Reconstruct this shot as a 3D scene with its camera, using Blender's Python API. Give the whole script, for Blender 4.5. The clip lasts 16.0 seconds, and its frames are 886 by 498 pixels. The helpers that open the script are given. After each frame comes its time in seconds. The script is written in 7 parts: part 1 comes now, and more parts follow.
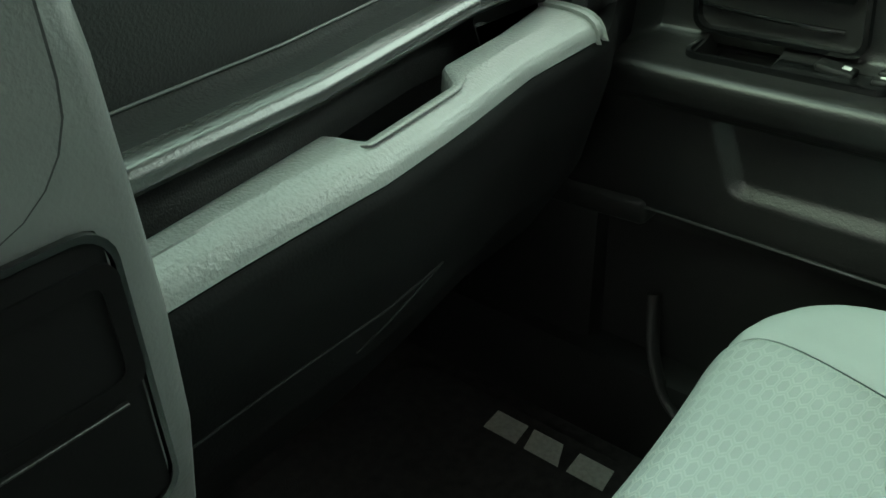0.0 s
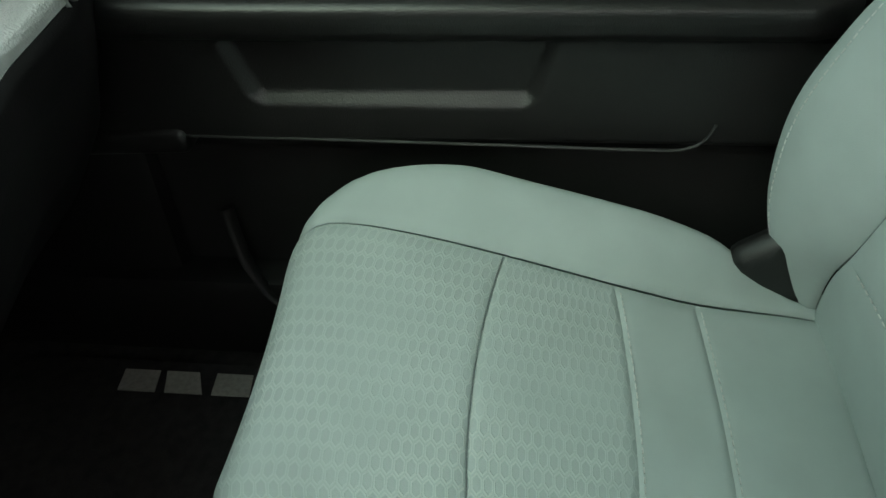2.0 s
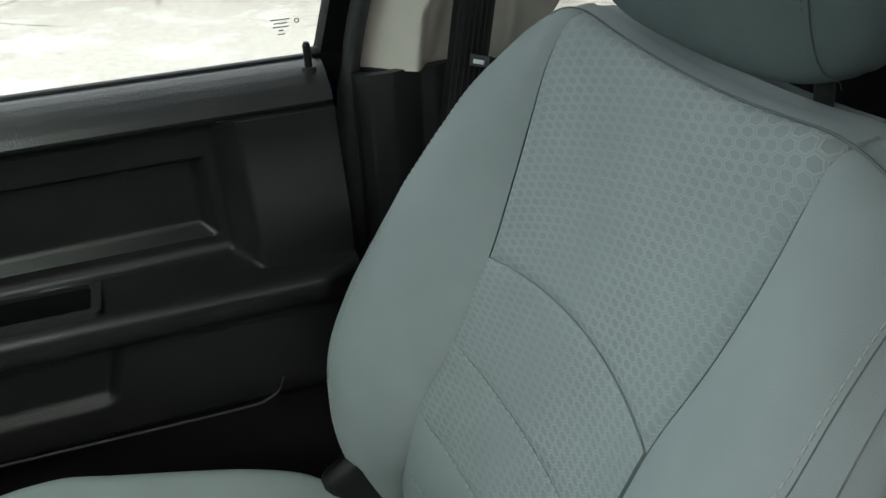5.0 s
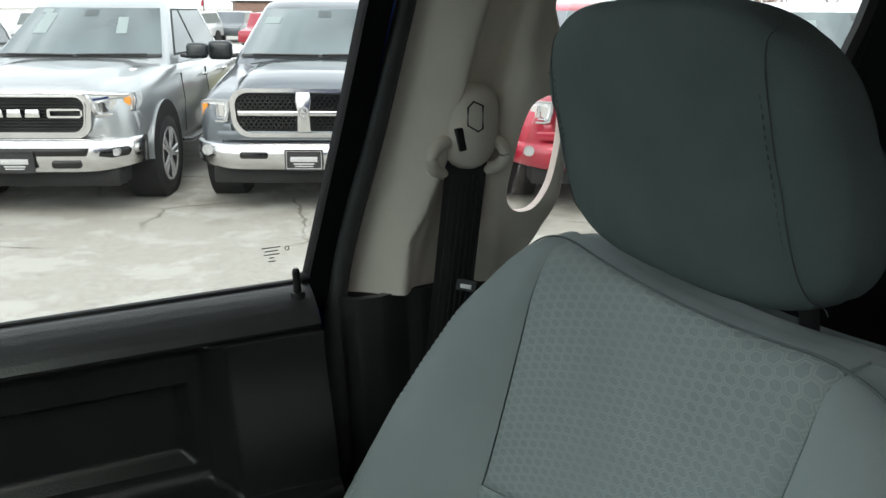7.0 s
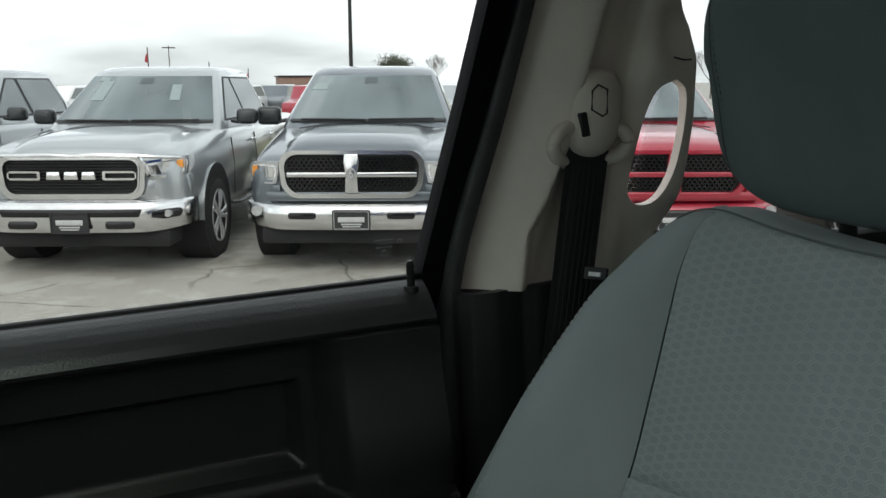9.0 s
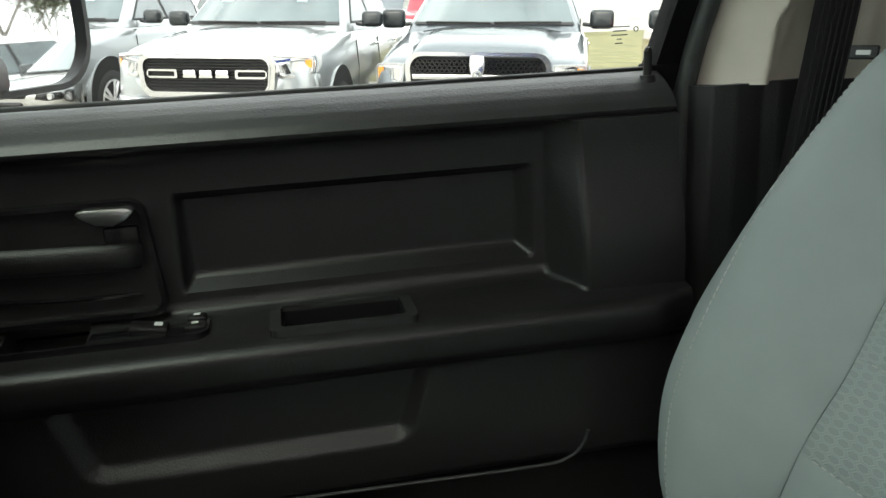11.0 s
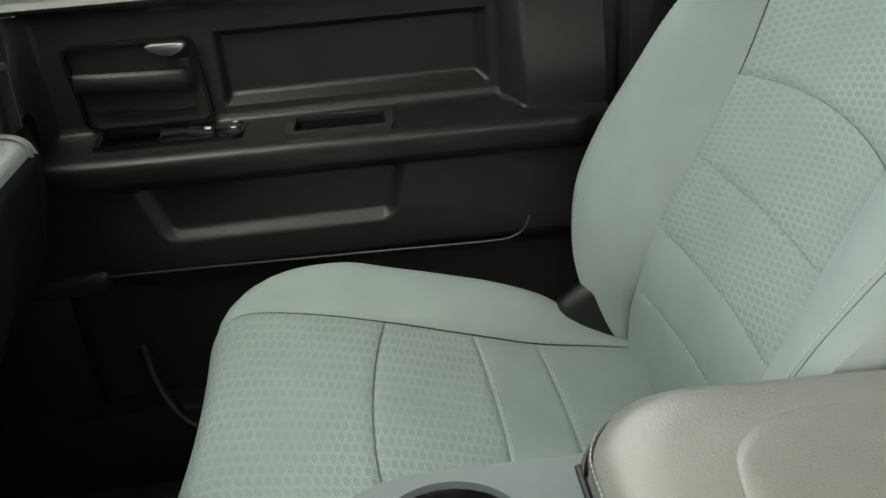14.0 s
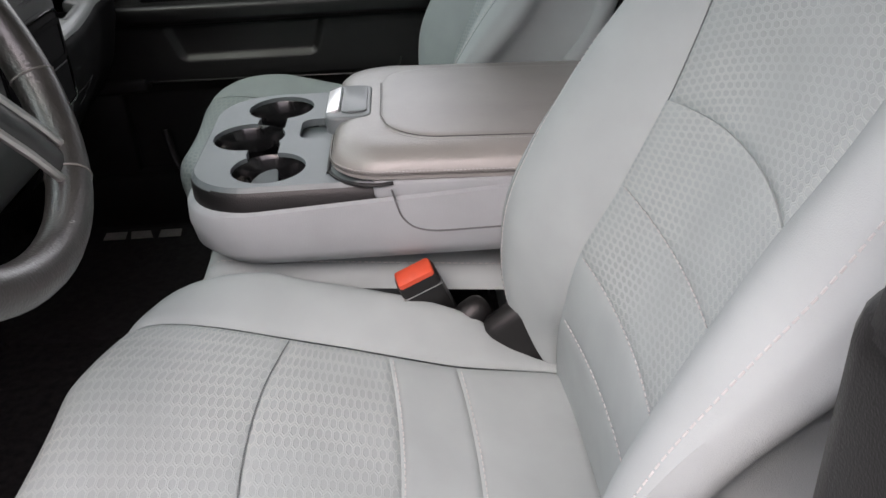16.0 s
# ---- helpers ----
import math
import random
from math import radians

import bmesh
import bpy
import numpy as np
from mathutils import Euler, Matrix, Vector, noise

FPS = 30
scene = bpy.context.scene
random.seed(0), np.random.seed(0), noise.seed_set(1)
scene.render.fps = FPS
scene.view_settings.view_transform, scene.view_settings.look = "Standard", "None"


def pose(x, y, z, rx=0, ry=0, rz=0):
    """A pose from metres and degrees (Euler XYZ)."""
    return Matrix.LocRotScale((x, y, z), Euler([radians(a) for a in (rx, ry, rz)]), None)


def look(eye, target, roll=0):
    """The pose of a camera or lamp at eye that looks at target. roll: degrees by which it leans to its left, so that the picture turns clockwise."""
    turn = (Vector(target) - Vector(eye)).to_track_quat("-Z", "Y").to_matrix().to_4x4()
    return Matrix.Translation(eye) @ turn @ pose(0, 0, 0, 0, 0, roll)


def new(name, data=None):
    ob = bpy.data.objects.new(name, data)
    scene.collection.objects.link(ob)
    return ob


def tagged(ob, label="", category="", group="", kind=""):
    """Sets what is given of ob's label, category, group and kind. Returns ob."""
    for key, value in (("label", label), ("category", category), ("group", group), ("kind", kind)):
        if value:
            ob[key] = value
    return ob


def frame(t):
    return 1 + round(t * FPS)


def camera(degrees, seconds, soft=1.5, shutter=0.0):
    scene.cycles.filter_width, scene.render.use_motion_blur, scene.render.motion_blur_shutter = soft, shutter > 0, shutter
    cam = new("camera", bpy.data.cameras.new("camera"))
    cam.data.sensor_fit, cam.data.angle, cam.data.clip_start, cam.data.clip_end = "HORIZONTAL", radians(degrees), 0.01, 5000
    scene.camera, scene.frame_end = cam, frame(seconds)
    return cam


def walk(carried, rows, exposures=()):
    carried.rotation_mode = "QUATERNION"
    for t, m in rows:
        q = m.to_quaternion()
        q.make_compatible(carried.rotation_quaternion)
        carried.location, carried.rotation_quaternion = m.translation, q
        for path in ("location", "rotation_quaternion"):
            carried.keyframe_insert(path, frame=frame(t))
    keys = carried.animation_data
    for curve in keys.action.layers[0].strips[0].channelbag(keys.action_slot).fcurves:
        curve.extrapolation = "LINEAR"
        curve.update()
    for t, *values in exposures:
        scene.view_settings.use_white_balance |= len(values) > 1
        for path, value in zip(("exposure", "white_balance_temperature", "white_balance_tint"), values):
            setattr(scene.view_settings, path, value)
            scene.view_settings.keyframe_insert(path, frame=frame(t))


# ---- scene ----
cam = camera(55.5, 16.0)
PATH = [
    (0, (-0.304, -0.108, 0.789), (-1.4, 1.177, -0.281), -2.0),
    (0.5, (-0.313, -0.103, 0.804), (-1.169, 1.31, -0.322), -2.6),
    (1, (-0.311, -0.112, 0.826), (-0.93, 1.339, -0.404), -3.0),
    (1.5, (-0.295, -0.118, 0.836), (-0.68, 1.37, -0.442), -3.1),
    (2, (-0.26, -0.111, 0.846), (-0.476, 1.369, -0.481), -3.5),
    (2.5, (-0.228, -0.115, 0.876), (-0.295, 1.342, -0.493), -3.5),
    (3, (-0.198, -0.122, 0.893), (-0.14, 1.326, -0.485), -3.3),
    (3.5, (-0.183, -0.129, 0.924), (-0.004, 1.307, -0.457), -2.7),
    (4, (-0.142, -0.148, 0.964), (0.13, 1.312, -0.376), -3.6),
    (4.5, (-0.129, -0.17, 0.977), (0.264, 1.379, -0.226), -3.7),
    (5, (-0.143, -0.179, 0.986), (0.393, 1.461, -0.025), -2.7),
    (7.5, (-0.154, -0.171, 0.997), (0.529, 1.647, 0.519), -2.8),
    (8, (-0.158, -0.179, 0.999), (0.517, 1.659, 0.592), -2.9),
    (8.5, (-0.187, -0.138, 0.962), (0.467, 1.712, 0.576), -2.9),
    (11, (-0.357, -0.101, 0.786), (-0.008, 1.787, 0.227), -2.8),
    (11.5, (-0.353, -0.082, 0.777), (-0.076, 1.774, 0.085), -2.6),
    (12, (-0.332, -0.082, 0.792), (-0.144, 1.744, -0.002), -3.0),
    (12.5, (-0.321, -0.067, 0.798), (-0.173, 1.743, -0.041), -3.1),
    (13, (-0.304, -0.119, 0.801), (-0.177, 1.688, -0.046), -3.2),
    (13.5, (-0.287, -0.201, 0.815), (-0.188, 1.59, -0.07), -3.8),
    (14, (-0.264, -0.382, 0.847), (-0.156, 1.394, -0.066), -4.5),
    (14.5, (-0.205, -0.576, 0.861), (0.008, 1.162, -0.105), -4.4),
    (15, (-0.174, -0.81, 0.869), (0.133, 0.91, -0.104), -3.8),
    (15.5, (-0.146, -1.022, 0.883), (0.096, 0.704, -0.099), -3.1),
    (16, (-0.075, -1.192, 0.905), (-0.015, 0.548, -0.08), -2.7),
]
# exposure and white balance follow the phone's automatic settings
EXPOSURES = [(0.0, 2.80, 6750, -12), (1.0, 2.48, 6700, -8), (2.0, 2.36, 6650, 0), (2.5, 2.40, 6650, 4), (4.3, 2.0, 6600, 13), (5.2, 1.62, 6500, 15), (7.3, 1.06, 6500, 16), (8.7, 0.47, 6500, 16), (10.8, 1.60, 6800, 14), (11.5, 2.30, 7000, 11), (12.0, 2.42, 7200, 10), (13.5, 2.40, 7200, 11), (14.5, 2.35, 7100, 19), (15.0, 2.18, 6650, 21), (16.0, 1.85, 6700, 27)]
walk(cam, [(t, look(eye, target, roll)) for t, eye, target, roll in PATH], EXPOSURES)

# ---- world and light ----
world = bpy.data.worlds.new("world")
scene.world = world
world.use_nodes = True
wn = world.node_tree.nodes
sky = wn.new("ShaderNodeTexSky")
sky.sky_type = "NISHITA"
sky.sun_disc = False
sky.sun_elevation, sky.sun_rotation = radians(48), radians(200)
sky.air_density, sky.dust_density, sky.ozone_density = 1.0, 6.0, 1.0
wmix = wn.new("ShaderNodeMixRGB")
wmix.inputs[0].default_value = 0.82
wmix.inputs[2].default_value = (6.3, 6.6, 6.9, 1)
cloud = wn.new("ShaderNodeTexNoise")
cloud.inputs["Scale"].default_value = 2.2
cloud.inputs["Detail"].default_value = 6
wmap = wn.new("ShaderNodeMapping")
wmap.inputs["Scale"].default_value = (1, 1, 5)
wtex = wn.new("ShaderNodeTexCoord")
wl = world.node_tree.links
wl.new(wtex.outputs["Generated"], wmap.inputs["Vector"])
wl.new(wmap.outputs["Vector"], cloud.inputs["Vector"])
cramp = wn.new("ShaderNodeValToRGB")
cramp.color_ramp.elements[0].position, cramp.color_ramp.elements[0].color = 0.34, (3.6, 3.62, 3.7, 1)
cramp.color_ramp.elements[1].position, cramp.color_ramp.elements[1].color = 0.66, (9.3, 9.35, 9.4, 1)
wl.new(cloud.outputs["Fac"], cramp.inputs["Fac"])
wl.new(cramp.outputs["Color"], wmix.inputs[2])
wl.new(sky.outputs["Color"], wmix.inputs[1])
wl.new(wmix.outputs["Color"], wn["Background"].inputs["Color"])
wn["Background"].inputs["Strength"].default_value = 0.17
sun = new("sun", bpy.data.lights.new("sun", "SUN"))
sun.data.energy, sun.data.angle, sun.data.color = 0.45, radians(40), (1.0, 0.96, 0.9)
sun.rotation_euler = (radians(42), 0, radians(-20))


# ---- materials ----
def material(name, base, rough=0.6, metal=0.0, vary=0.12, scale=40.0, bump=0.15, fine=400.0, coat=0.0, spec=0.5, stain=None, distance=0.001):
    """A surface with a broad tone variation, fine grain in the relief and, if given, stains of another colour."""
    m = bpy.data.materials.new(name)
    m.use_nodes = True
    nt, b = m.node_tree, m.node_tree.nodes["Principled BSDF"]
    tex = nt.nodes.new("ShaderNodeTexCoord")
    n1 = nt.nodes.new("ShaderNodeTexNoise")
    n1.inputs["Scale"].default_value, n1.inputs["Detail"].default_value = scale, 5
    n2 = nt.nodes.new("ShaderNodeTexNoise")
    n2.inputs["Scale"].default_value, n2.inputs["Detail"].default_value = fine, 3
    for n in (n1, n2):
        nt.links.new(tex.outputs["Object"], n.inputs["Vector"])
    ramp = nt.nodes.new("ShaderNodeValToRGB")
    dark = [c * (1 - vary) for c in base]
    light = [min(1, c * (1 + vary)) for c in base]
    ramp.color_ramp.elements[0].position, ramp.color_ramp.elements[0].color = 0.3, (*dark, 1)
    ramp.color_ramp.elements[1].position, ramp.color_ramp.elements[1].color = 0.7, (*light, 1)
    nt.links.new(n1.outputs["Fac"], ramp.inputs["Fac"])
    colour = ramp.outputs["Color"]
    if stain:
        n3 = nt.nodes.new("ShaderNodeTexNoise")
        n3.inputs["Scale"].default_value, n3.inputs["Detail"].default_value = scale * 0.23, 7
        nt.links.new(tex.outputs["Object"], n3.inputs["Vector"])
        r3 = nt.nodes.new("ShaderNodeValToRGB")
        r3.color_ramp.elements[0].position, r3.color_ramp.elements[1].position = 0.5, 0.62
        nt.links.new(n3.outputs["Fac"], r3.inputs["Fac"])
        mix = nt.nodes.new("ShaderNodeMixRGB")
        mix.inputs[2].default_value = (*stain, 1)
        nt.links.new(r3.outputs["Color"], mix.inputs[0])
        nt.links.new(colour, mix.inputs[1])
        colour = mix.outputs["Color"]
    nt.links.new(colour, b.inputs["Base Color"])
    bp = nt.nodes.new("ShaderNodeBump")
    bp.inputs["Strength"].default_value, bp.inputs["Distance"].default_value = bump, distance
    nt.links.new(n2.outputs["Fac"], bp.inputs["Height"])
    nt.links.new(bp.outputs["Normal"], b.inputs["Normal"])
    b.inputs["Roughness"].default_value, b.inputs["Metallic"].default_value = rough, metal
    b.inputs["Coat Weight"].default_value, b.inputs["Specular IOR Level"].default_value = coat, spec
    return m


def glass_material(name, tint=(0.9, 0.95, 0.93), alpha=0.12):
    m = bpy.data.materials.new(name)
    m.use_nodes = True
    nt = m.node_tree
    nt.nodes.remove(nt.nodes["Principled BSDF"])
    tr, gl, mx, fr = (nt.nodes.new(k) for k in ("ShaderNodeBsdfTransparent", "ShaderNodeBsdfGlossy", "ShaderNodeMixShader", "ShaderNodeFresnel"))
    tr.inputs["Color"].default_value = (*tint, 1)
    gl.inputs["Roughness"].default_value = 0.02
    gl.inputs["Color"].default_value = (0.8, 0.8, 0.8, 1)
    fr.inputs["IOR"].default_value = 1.3
    nt.links.new(fr.outputs[0], mx.inputs[0])
    nt.links.new(tr.outputs[0], mx.inputs[1])
    nt.links.new(gl.outputs[0], mx.inputs[2])
    nt.links.new(mx.outputs[0], nt.nodes["Material Output"].inputs["Surface"])
    return m


def hex_material(name, base, line, cell_long=0.0150, cell_short=0.0066, relief=0.5):
    """Woven seat fabric with a honeycomb: raised light threads round darker cells, laid out on the cloth's own metres."""
    m = material(name, base, 0.85, 0, 0.05, 14, 0.25, 900, spec=0.15)
    nt, b = m.node_tree, m.node_tree.nodes["Principled BSDF"]
    L = nt.links

    def vm(op, a, c=None):
        n = nt.nodes.new("ShaderNodeVectorMath")
        n.operation = op
        for k, v in ((0, a), (1, c)):
            if v is None:
                continue
            if isinstance(v, tuple):
                n.inputs[k].default_value = v
            else:
                L.new(v, n.inputs[k])
        return n

    uv = nt.nodes.new("ShaderNodeUVMap")
    uv.uv_map = "cloth"
    p = vm("MULTIPLY", uv.outputs["UV"], (1 / cell_short, 1.1547 / cell_long, 0)).outputs[0]
    p = vm("ADD", p, (500.0, 866.0, 0)).outputs[0]
    r, h = (1.0, 1.732, 1.0), (0.5, 0.866, 0.0)
    a = vm("SUBTRACT", vm("MODULO", p, r).outputs[0], h).outputs[0]
    c = vm("SUBTRACT", vm("MODULO", vm("SUBTRACT", p, h).outputs[0], r).outputs[0], h).outputs[0]
    la, lc = vm("LENGTH", a).outputs["Value"], vm("LENGTH", c).outputs["Value"]
    less = nt.nodes.new("ShaderNodeMath")
    less.operation = "LESS_THAN"
    L.new(la, less.inputs[0])
    L.new(lc, less.inputs[1])
    pick = nt.nodes.new("ShaderNodeMix")
    pick.data_type = "VECTOR"
    L.new(less.outputs[0], pick.inputs["Factor"])
    L.new(c, pick.inputs[4])
    L.new(a, pick.inputs[5])
    g = vm("ABSOLUTE", pick.outputs[1]).outputs[0]
    d1 = vm("DOT_PRODUCT", g, (0.5, 0.866, 0)).outputs["Value"]
    d0 = vm("DOT_PRODUCT", g, (1.0, 0, 0)).outputs["Value"]
    mx = nt.nodes.new("ShaderNodeMath")
    mx.operation = "MAXIMUM"
    L.new(d0, mx.inputs[0])
    L.new(d1, mx.inputs[1])
    edge = nt.nodes.new("ShaderNodeValToRGB")
    er = edge.color_ramp
    er.elements[0].position, er.elements[0].color = 0.315, (0, 0, 0, 1)
    er.elements[1].position, er.elements[1].color = 0.375, (1, 1, 1, 1)
    for at_, c_ in ((0.425, 1.0), (0.475, 0.45)):
        er.elements.new(at_).color = (c_, c_, c_, 1)
    L.new(mx.outputs[0], edge.inputs["Fac"])
    # the weave is worn smoother in broad patches
    worn = nt.nodes.new("ShaderNodeTexNoise")
    worn.inputs["Scale"].default_value = 7.0
    L.new(uv.outputs["UV"], worn.inputs["Vector"])
    wr = nt.nodes.new("ShaderNodeMapRange")
    wr.inputs["From Min"].default_value, wr.inputs["From Max"].default_value = 0.35, 0.65
    wr.inputs["To Min"].default_value, wr.inputs["To Max"].default_value = 0.3, 1.0
    L.new(worn.outputs["Fac"], wr.inputs["Value"])
    fac = nt.nodes.new("ShaderNodeMath")
    fac.operation = "MULTIPLY"
    L.new(edge.outputs[0], fac.inputs[0])
    L.new(wr.outputs[0], fac.inputs[1])
    mix = nt.nodes.new("ShaderNodeMixRGB")
    mix.inputs[2].default_value = (*line, 1)
    old = b.inputs["Base Color"].links[0].from_socket
    L.new(fac.outputs[0], mix.inputs[0])
    L.new(old, mix.inputs[1])
    L.new(mix.outputs[0], b.inputs["Base Color"])
    bump2 = nt.nodes.new("ShaderNodeBump")
    bump2.inputs["Strength"].default_value, bump2.inputs["Distance"].default_value = relief, 0.001
    L.new(fac.outputs[0], bump2.inputs["Height"])
    first = b.inputs["Normal"].links[0].from_node
    L.new(first.outputs[0], bump2.inputs["Normal"])
    L.new(bump2.outputs[0], b.inputs["Normal"])
    return m


FABRIC = material("grey_fabric", (0.303, 0.343, 0.341), 0.85, 0, 0.06, 12, 0.3, 1100, spec=0.15)
HEXFAB = hex_material("honeycomb_fabric", (0.278, 0.319, 0.316), (0.360, 0.398, 0.392), 0.0160, 0.0072, relief=0.55)
HEXSEAT = hex_material("honeycomb_seat_fabric", (0.280, 0.321, 0.318), (0.362, 0.398, 0.391), 0.0225, 0.0086, relief=0.5)
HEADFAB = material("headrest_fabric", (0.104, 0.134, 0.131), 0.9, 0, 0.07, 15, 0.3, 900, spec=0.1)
# darker copy of the cloth colour: shade in the folds along seams
FOLDSHADE = material("fold_shade", (0.13, 0.15, 0.15), 0.9)
SEAMDARK = material("dark_headrest_seam", (0.07, 0.073, 0.074), 0.9)
THREAD = material("stitch_thread", (0.395, 0.40, 0.395), 0.8, 0, 0.1, 300, 0.2)
LEATHER = material("grey_vinyl", (0.232, 0.224, 0.212), 0.30, 0, 0.07, 18, 0.45, 620, spec=0.75)
VINYLSIDE = material("grey_vinyl_side", (0.296, 0.316, 0.325), 0.6, 0, 0.05, 18, 0.3, 800, spec=0.3)
PLASTIC = material("black_plastic", (0.0085, 0.0083, 0.0085), 0.42, 0, 0.15, 25, 0.4, 650, spec=0.45)
DOORBLK = material("grained_black_door_plastic", (0.0145, 0.0140, 0.0142), 0.35, 0, 0.15, 25, 0.35, 560, spec=0.42)
PLASTIC_SOFT = material("soft_black_plastic", (0.008, 0.008, 0.0084), 0.5, 0, 0.15, 25, 0.6, 450, spec=0.27, distance=0.0015)
GLOSS = material("gloss_black_plastic", (0.006, 0.006, 0.0065), 0.15, 0, 0.1, 30, 0.05, 300, spec=0.5)
TRAY = material("dark_grey_tray_plastic", (0.112, 0.134, 0.140), 0.38, 0, 0.06, 20, 0.25, 700, spec=0.5)
DASHGREY = material("dark_grey_dash_plastic", (0.190, 0.196, 0.192), 0.32, 0, 0.06, 20, 0.55, 400, spec=0.7, distance=0.0012)
BEIGE = material("beige_trim_plastic", (0.78, 0.72, 0.625), 0.55, 0, 0.05, 15, 0.25, 600, spec=0.4)
CHROME = material("chrome", (0.82, 0.82, 0.82), 0.08, 1, 0.03, 30, 0.02, 200)
SATIN = material("satin_silver", (0.55, 0.55, 0.55), 0.3, 1, 0.05, 40, 0.05, 300)
CARPET = material("black_carpet", (0.034, 0.031, 0.032), 0.95, 0, 0.3, 60, 1.0, 900, spec=0.1, distance=0.003)
MATRUB = material("black_floor_mat", (0.036, 0.033, 0.034), 0.9, 0, 0.25, 70, 1.0, 700, spec=0.1, distance=0.003)
MARK = material("silver_mat_lettering", (0.25, 0.24, 0.22), 0.7, 0, 0.15, 200, 0.4)
FRAMEBLK = material("matt_black_frame", (0.006, 0.006, 0.0065), 0.85, 0, 0.15, 40, 0.2, spec=0.12)
RUBBER = material("black_rubber", (0.015, 0.015, 0.016), 0.6, 0, 0.2, 40, 0.2)
WEBBING = material("seat_belt_webbing", (0.025, 0.024, 0.025), 0.75, 0, 0.15, 200, 0.8, 1500)
RED = material("buckle_button_red", (0.55, 0.07, 0.03), 0.35, 0, 0.05, 80, 0.05)
BLUE = material("blue_body_paint", (0.008, 0.042, 0.24), 0.25, 0.2, 0.05, 20, 0.02, coat=1.0)
LINER = material("headliner_cloth", (0.58, 0.55, 0.50), 0.95, 0, 0.04, 15, 0.3, 900)
GLASS = glass_material("window_glass")
WHITEINK = material("white_print", (0.7, 0.7, 0.7), 0.6, 0, 0.05)
GREYINK = material("grey_glass_print", (0.12, 0.12, 0.12), 0.6, 0, 0.05)
LEATHERBLK = material("black_leather_rim", (0.030, 0.028, 0.026), 0.29, 0, 0.35, 40, 0.5, 420, spec=1.0)


# ---- building helpers ----
def thing(name, at, label, category, group="", kind=""):
    ob = new(name)
    ob.location = at
    ob.empty_display_size = 0.05
    return tagged(ob, label, category, group, kind)


def world_at(ob):
    p = Vector(ob.location)
    while ob.parent:
        ob = ob.parent
        p = p + Vector(ob.location)
    return p


def part(name, bm, mat, parent=None, label="", smooth=True, mats=None):
    """Links a bmesh built in world metres as one mesh under a thing or a part."""
    if parent is not None:
        off = world_at(parent)
        bmesh.ops.translate(bm, vec=-off, verts=bm.verts)
    me = bpy.data.meshes.new(name)
    for f in bm.faces:
        f.smooth = smooth
    bm.to_mesh(me)
    bm.free()
    for m in mats or [mat]:
        me.materials.append(m)
    ob = new(name, me)
    if smooth:
        me.set_sharp_from_angle(angle=radians(42))
    if parent is not None:
        ob.parent = parent
    if label:
        ob["label"] = label
    return ob


def solid(name, bm, mat, label, category, kind="", group="", smooth=True):
    """A thing that is one mesh."""
    return tagged(part(name, bm, mat, None, "", smooth), label, category, group, kind)


def box(bm, c, s, bevel=0.0, seg=2, rot=None):
    r = bmesh.ops.create_cube(bm, size=1.0)
    vs = r["verts"]
    bmesh.ops.scale(bm, vec=s, verts=vs)
    if bevel:
        es = list({e for v in vs for e in v.link_edges})
        out = bmesh.ops.bevel(bm, geom=es, offset=min(bevel, min(s) * 0.49), segments=seg, profile=0.5, affect="EDGES")
        vs = list({v for f in out["faces"] for v in f.verts} | {v for v in vs if v.is_valid})
    if rot is not None:
        bmesh.ops.rotate(bm, cent=(0, 0, 0), matrix=Euler([radians(a) for a in rot]).to_matrix(), verts=vs)
    bmesh.ops.translate(bm, vec=c, verts=vs)
    return vs


def make_box(c, s, bevel=0.0, seg=2, rot=None):
    bm = bmesh.new()
    box(bm, c, s, bevel, seg, rot)
    return bm


def cyl(bm, a, b, r1, r2=None, n=20, caps=True):
    a, b = Vector(a), Vector(b)
    r2 = r1 if r2 is None else r2
    q = (b - a).to_track_quat("Z", "Y")
    rings = []
    for p, r in ((a, r1), (b, r2)):
        rings.append([bm.verts.new(p + q @ Vector((r * math.cos(k * math.tau / n), r * math.sin(k * math.tau / n), 0))) for k in range(n)])
    for k in range(n):
        bm.faces.new((rings[0][k], rings[0][(k + 1) % n], rings[1][(k + 1) % n], rings[1][k]))
    if caps:
        bm.faces.new(rings[0][::-1])
        bm.faces.new(rings[1])


def spline(pts, n):
    """n + 1 points on a smooth curve through the given ones."""
    pts = [np.array(p, float) for p in pts]
    pts = [2 * pts[0] - pts[1]] + pts + [2 * pts[-1] - pts[-2]]
    out = []
    m = len(pts) - 3
    for k in range(n + 1):
        t = k / n * m
        i = min(int(t), m - 1)
        t -= i
        a, b, c, d = pts[i : i + 4]
        out.append(0.5 * (2 * b + (c - a) * t + (2 * a - 5 * b + 4 * c - d) * t * t + (3 * b - a - 3 * c + d) * t**3))
    return out


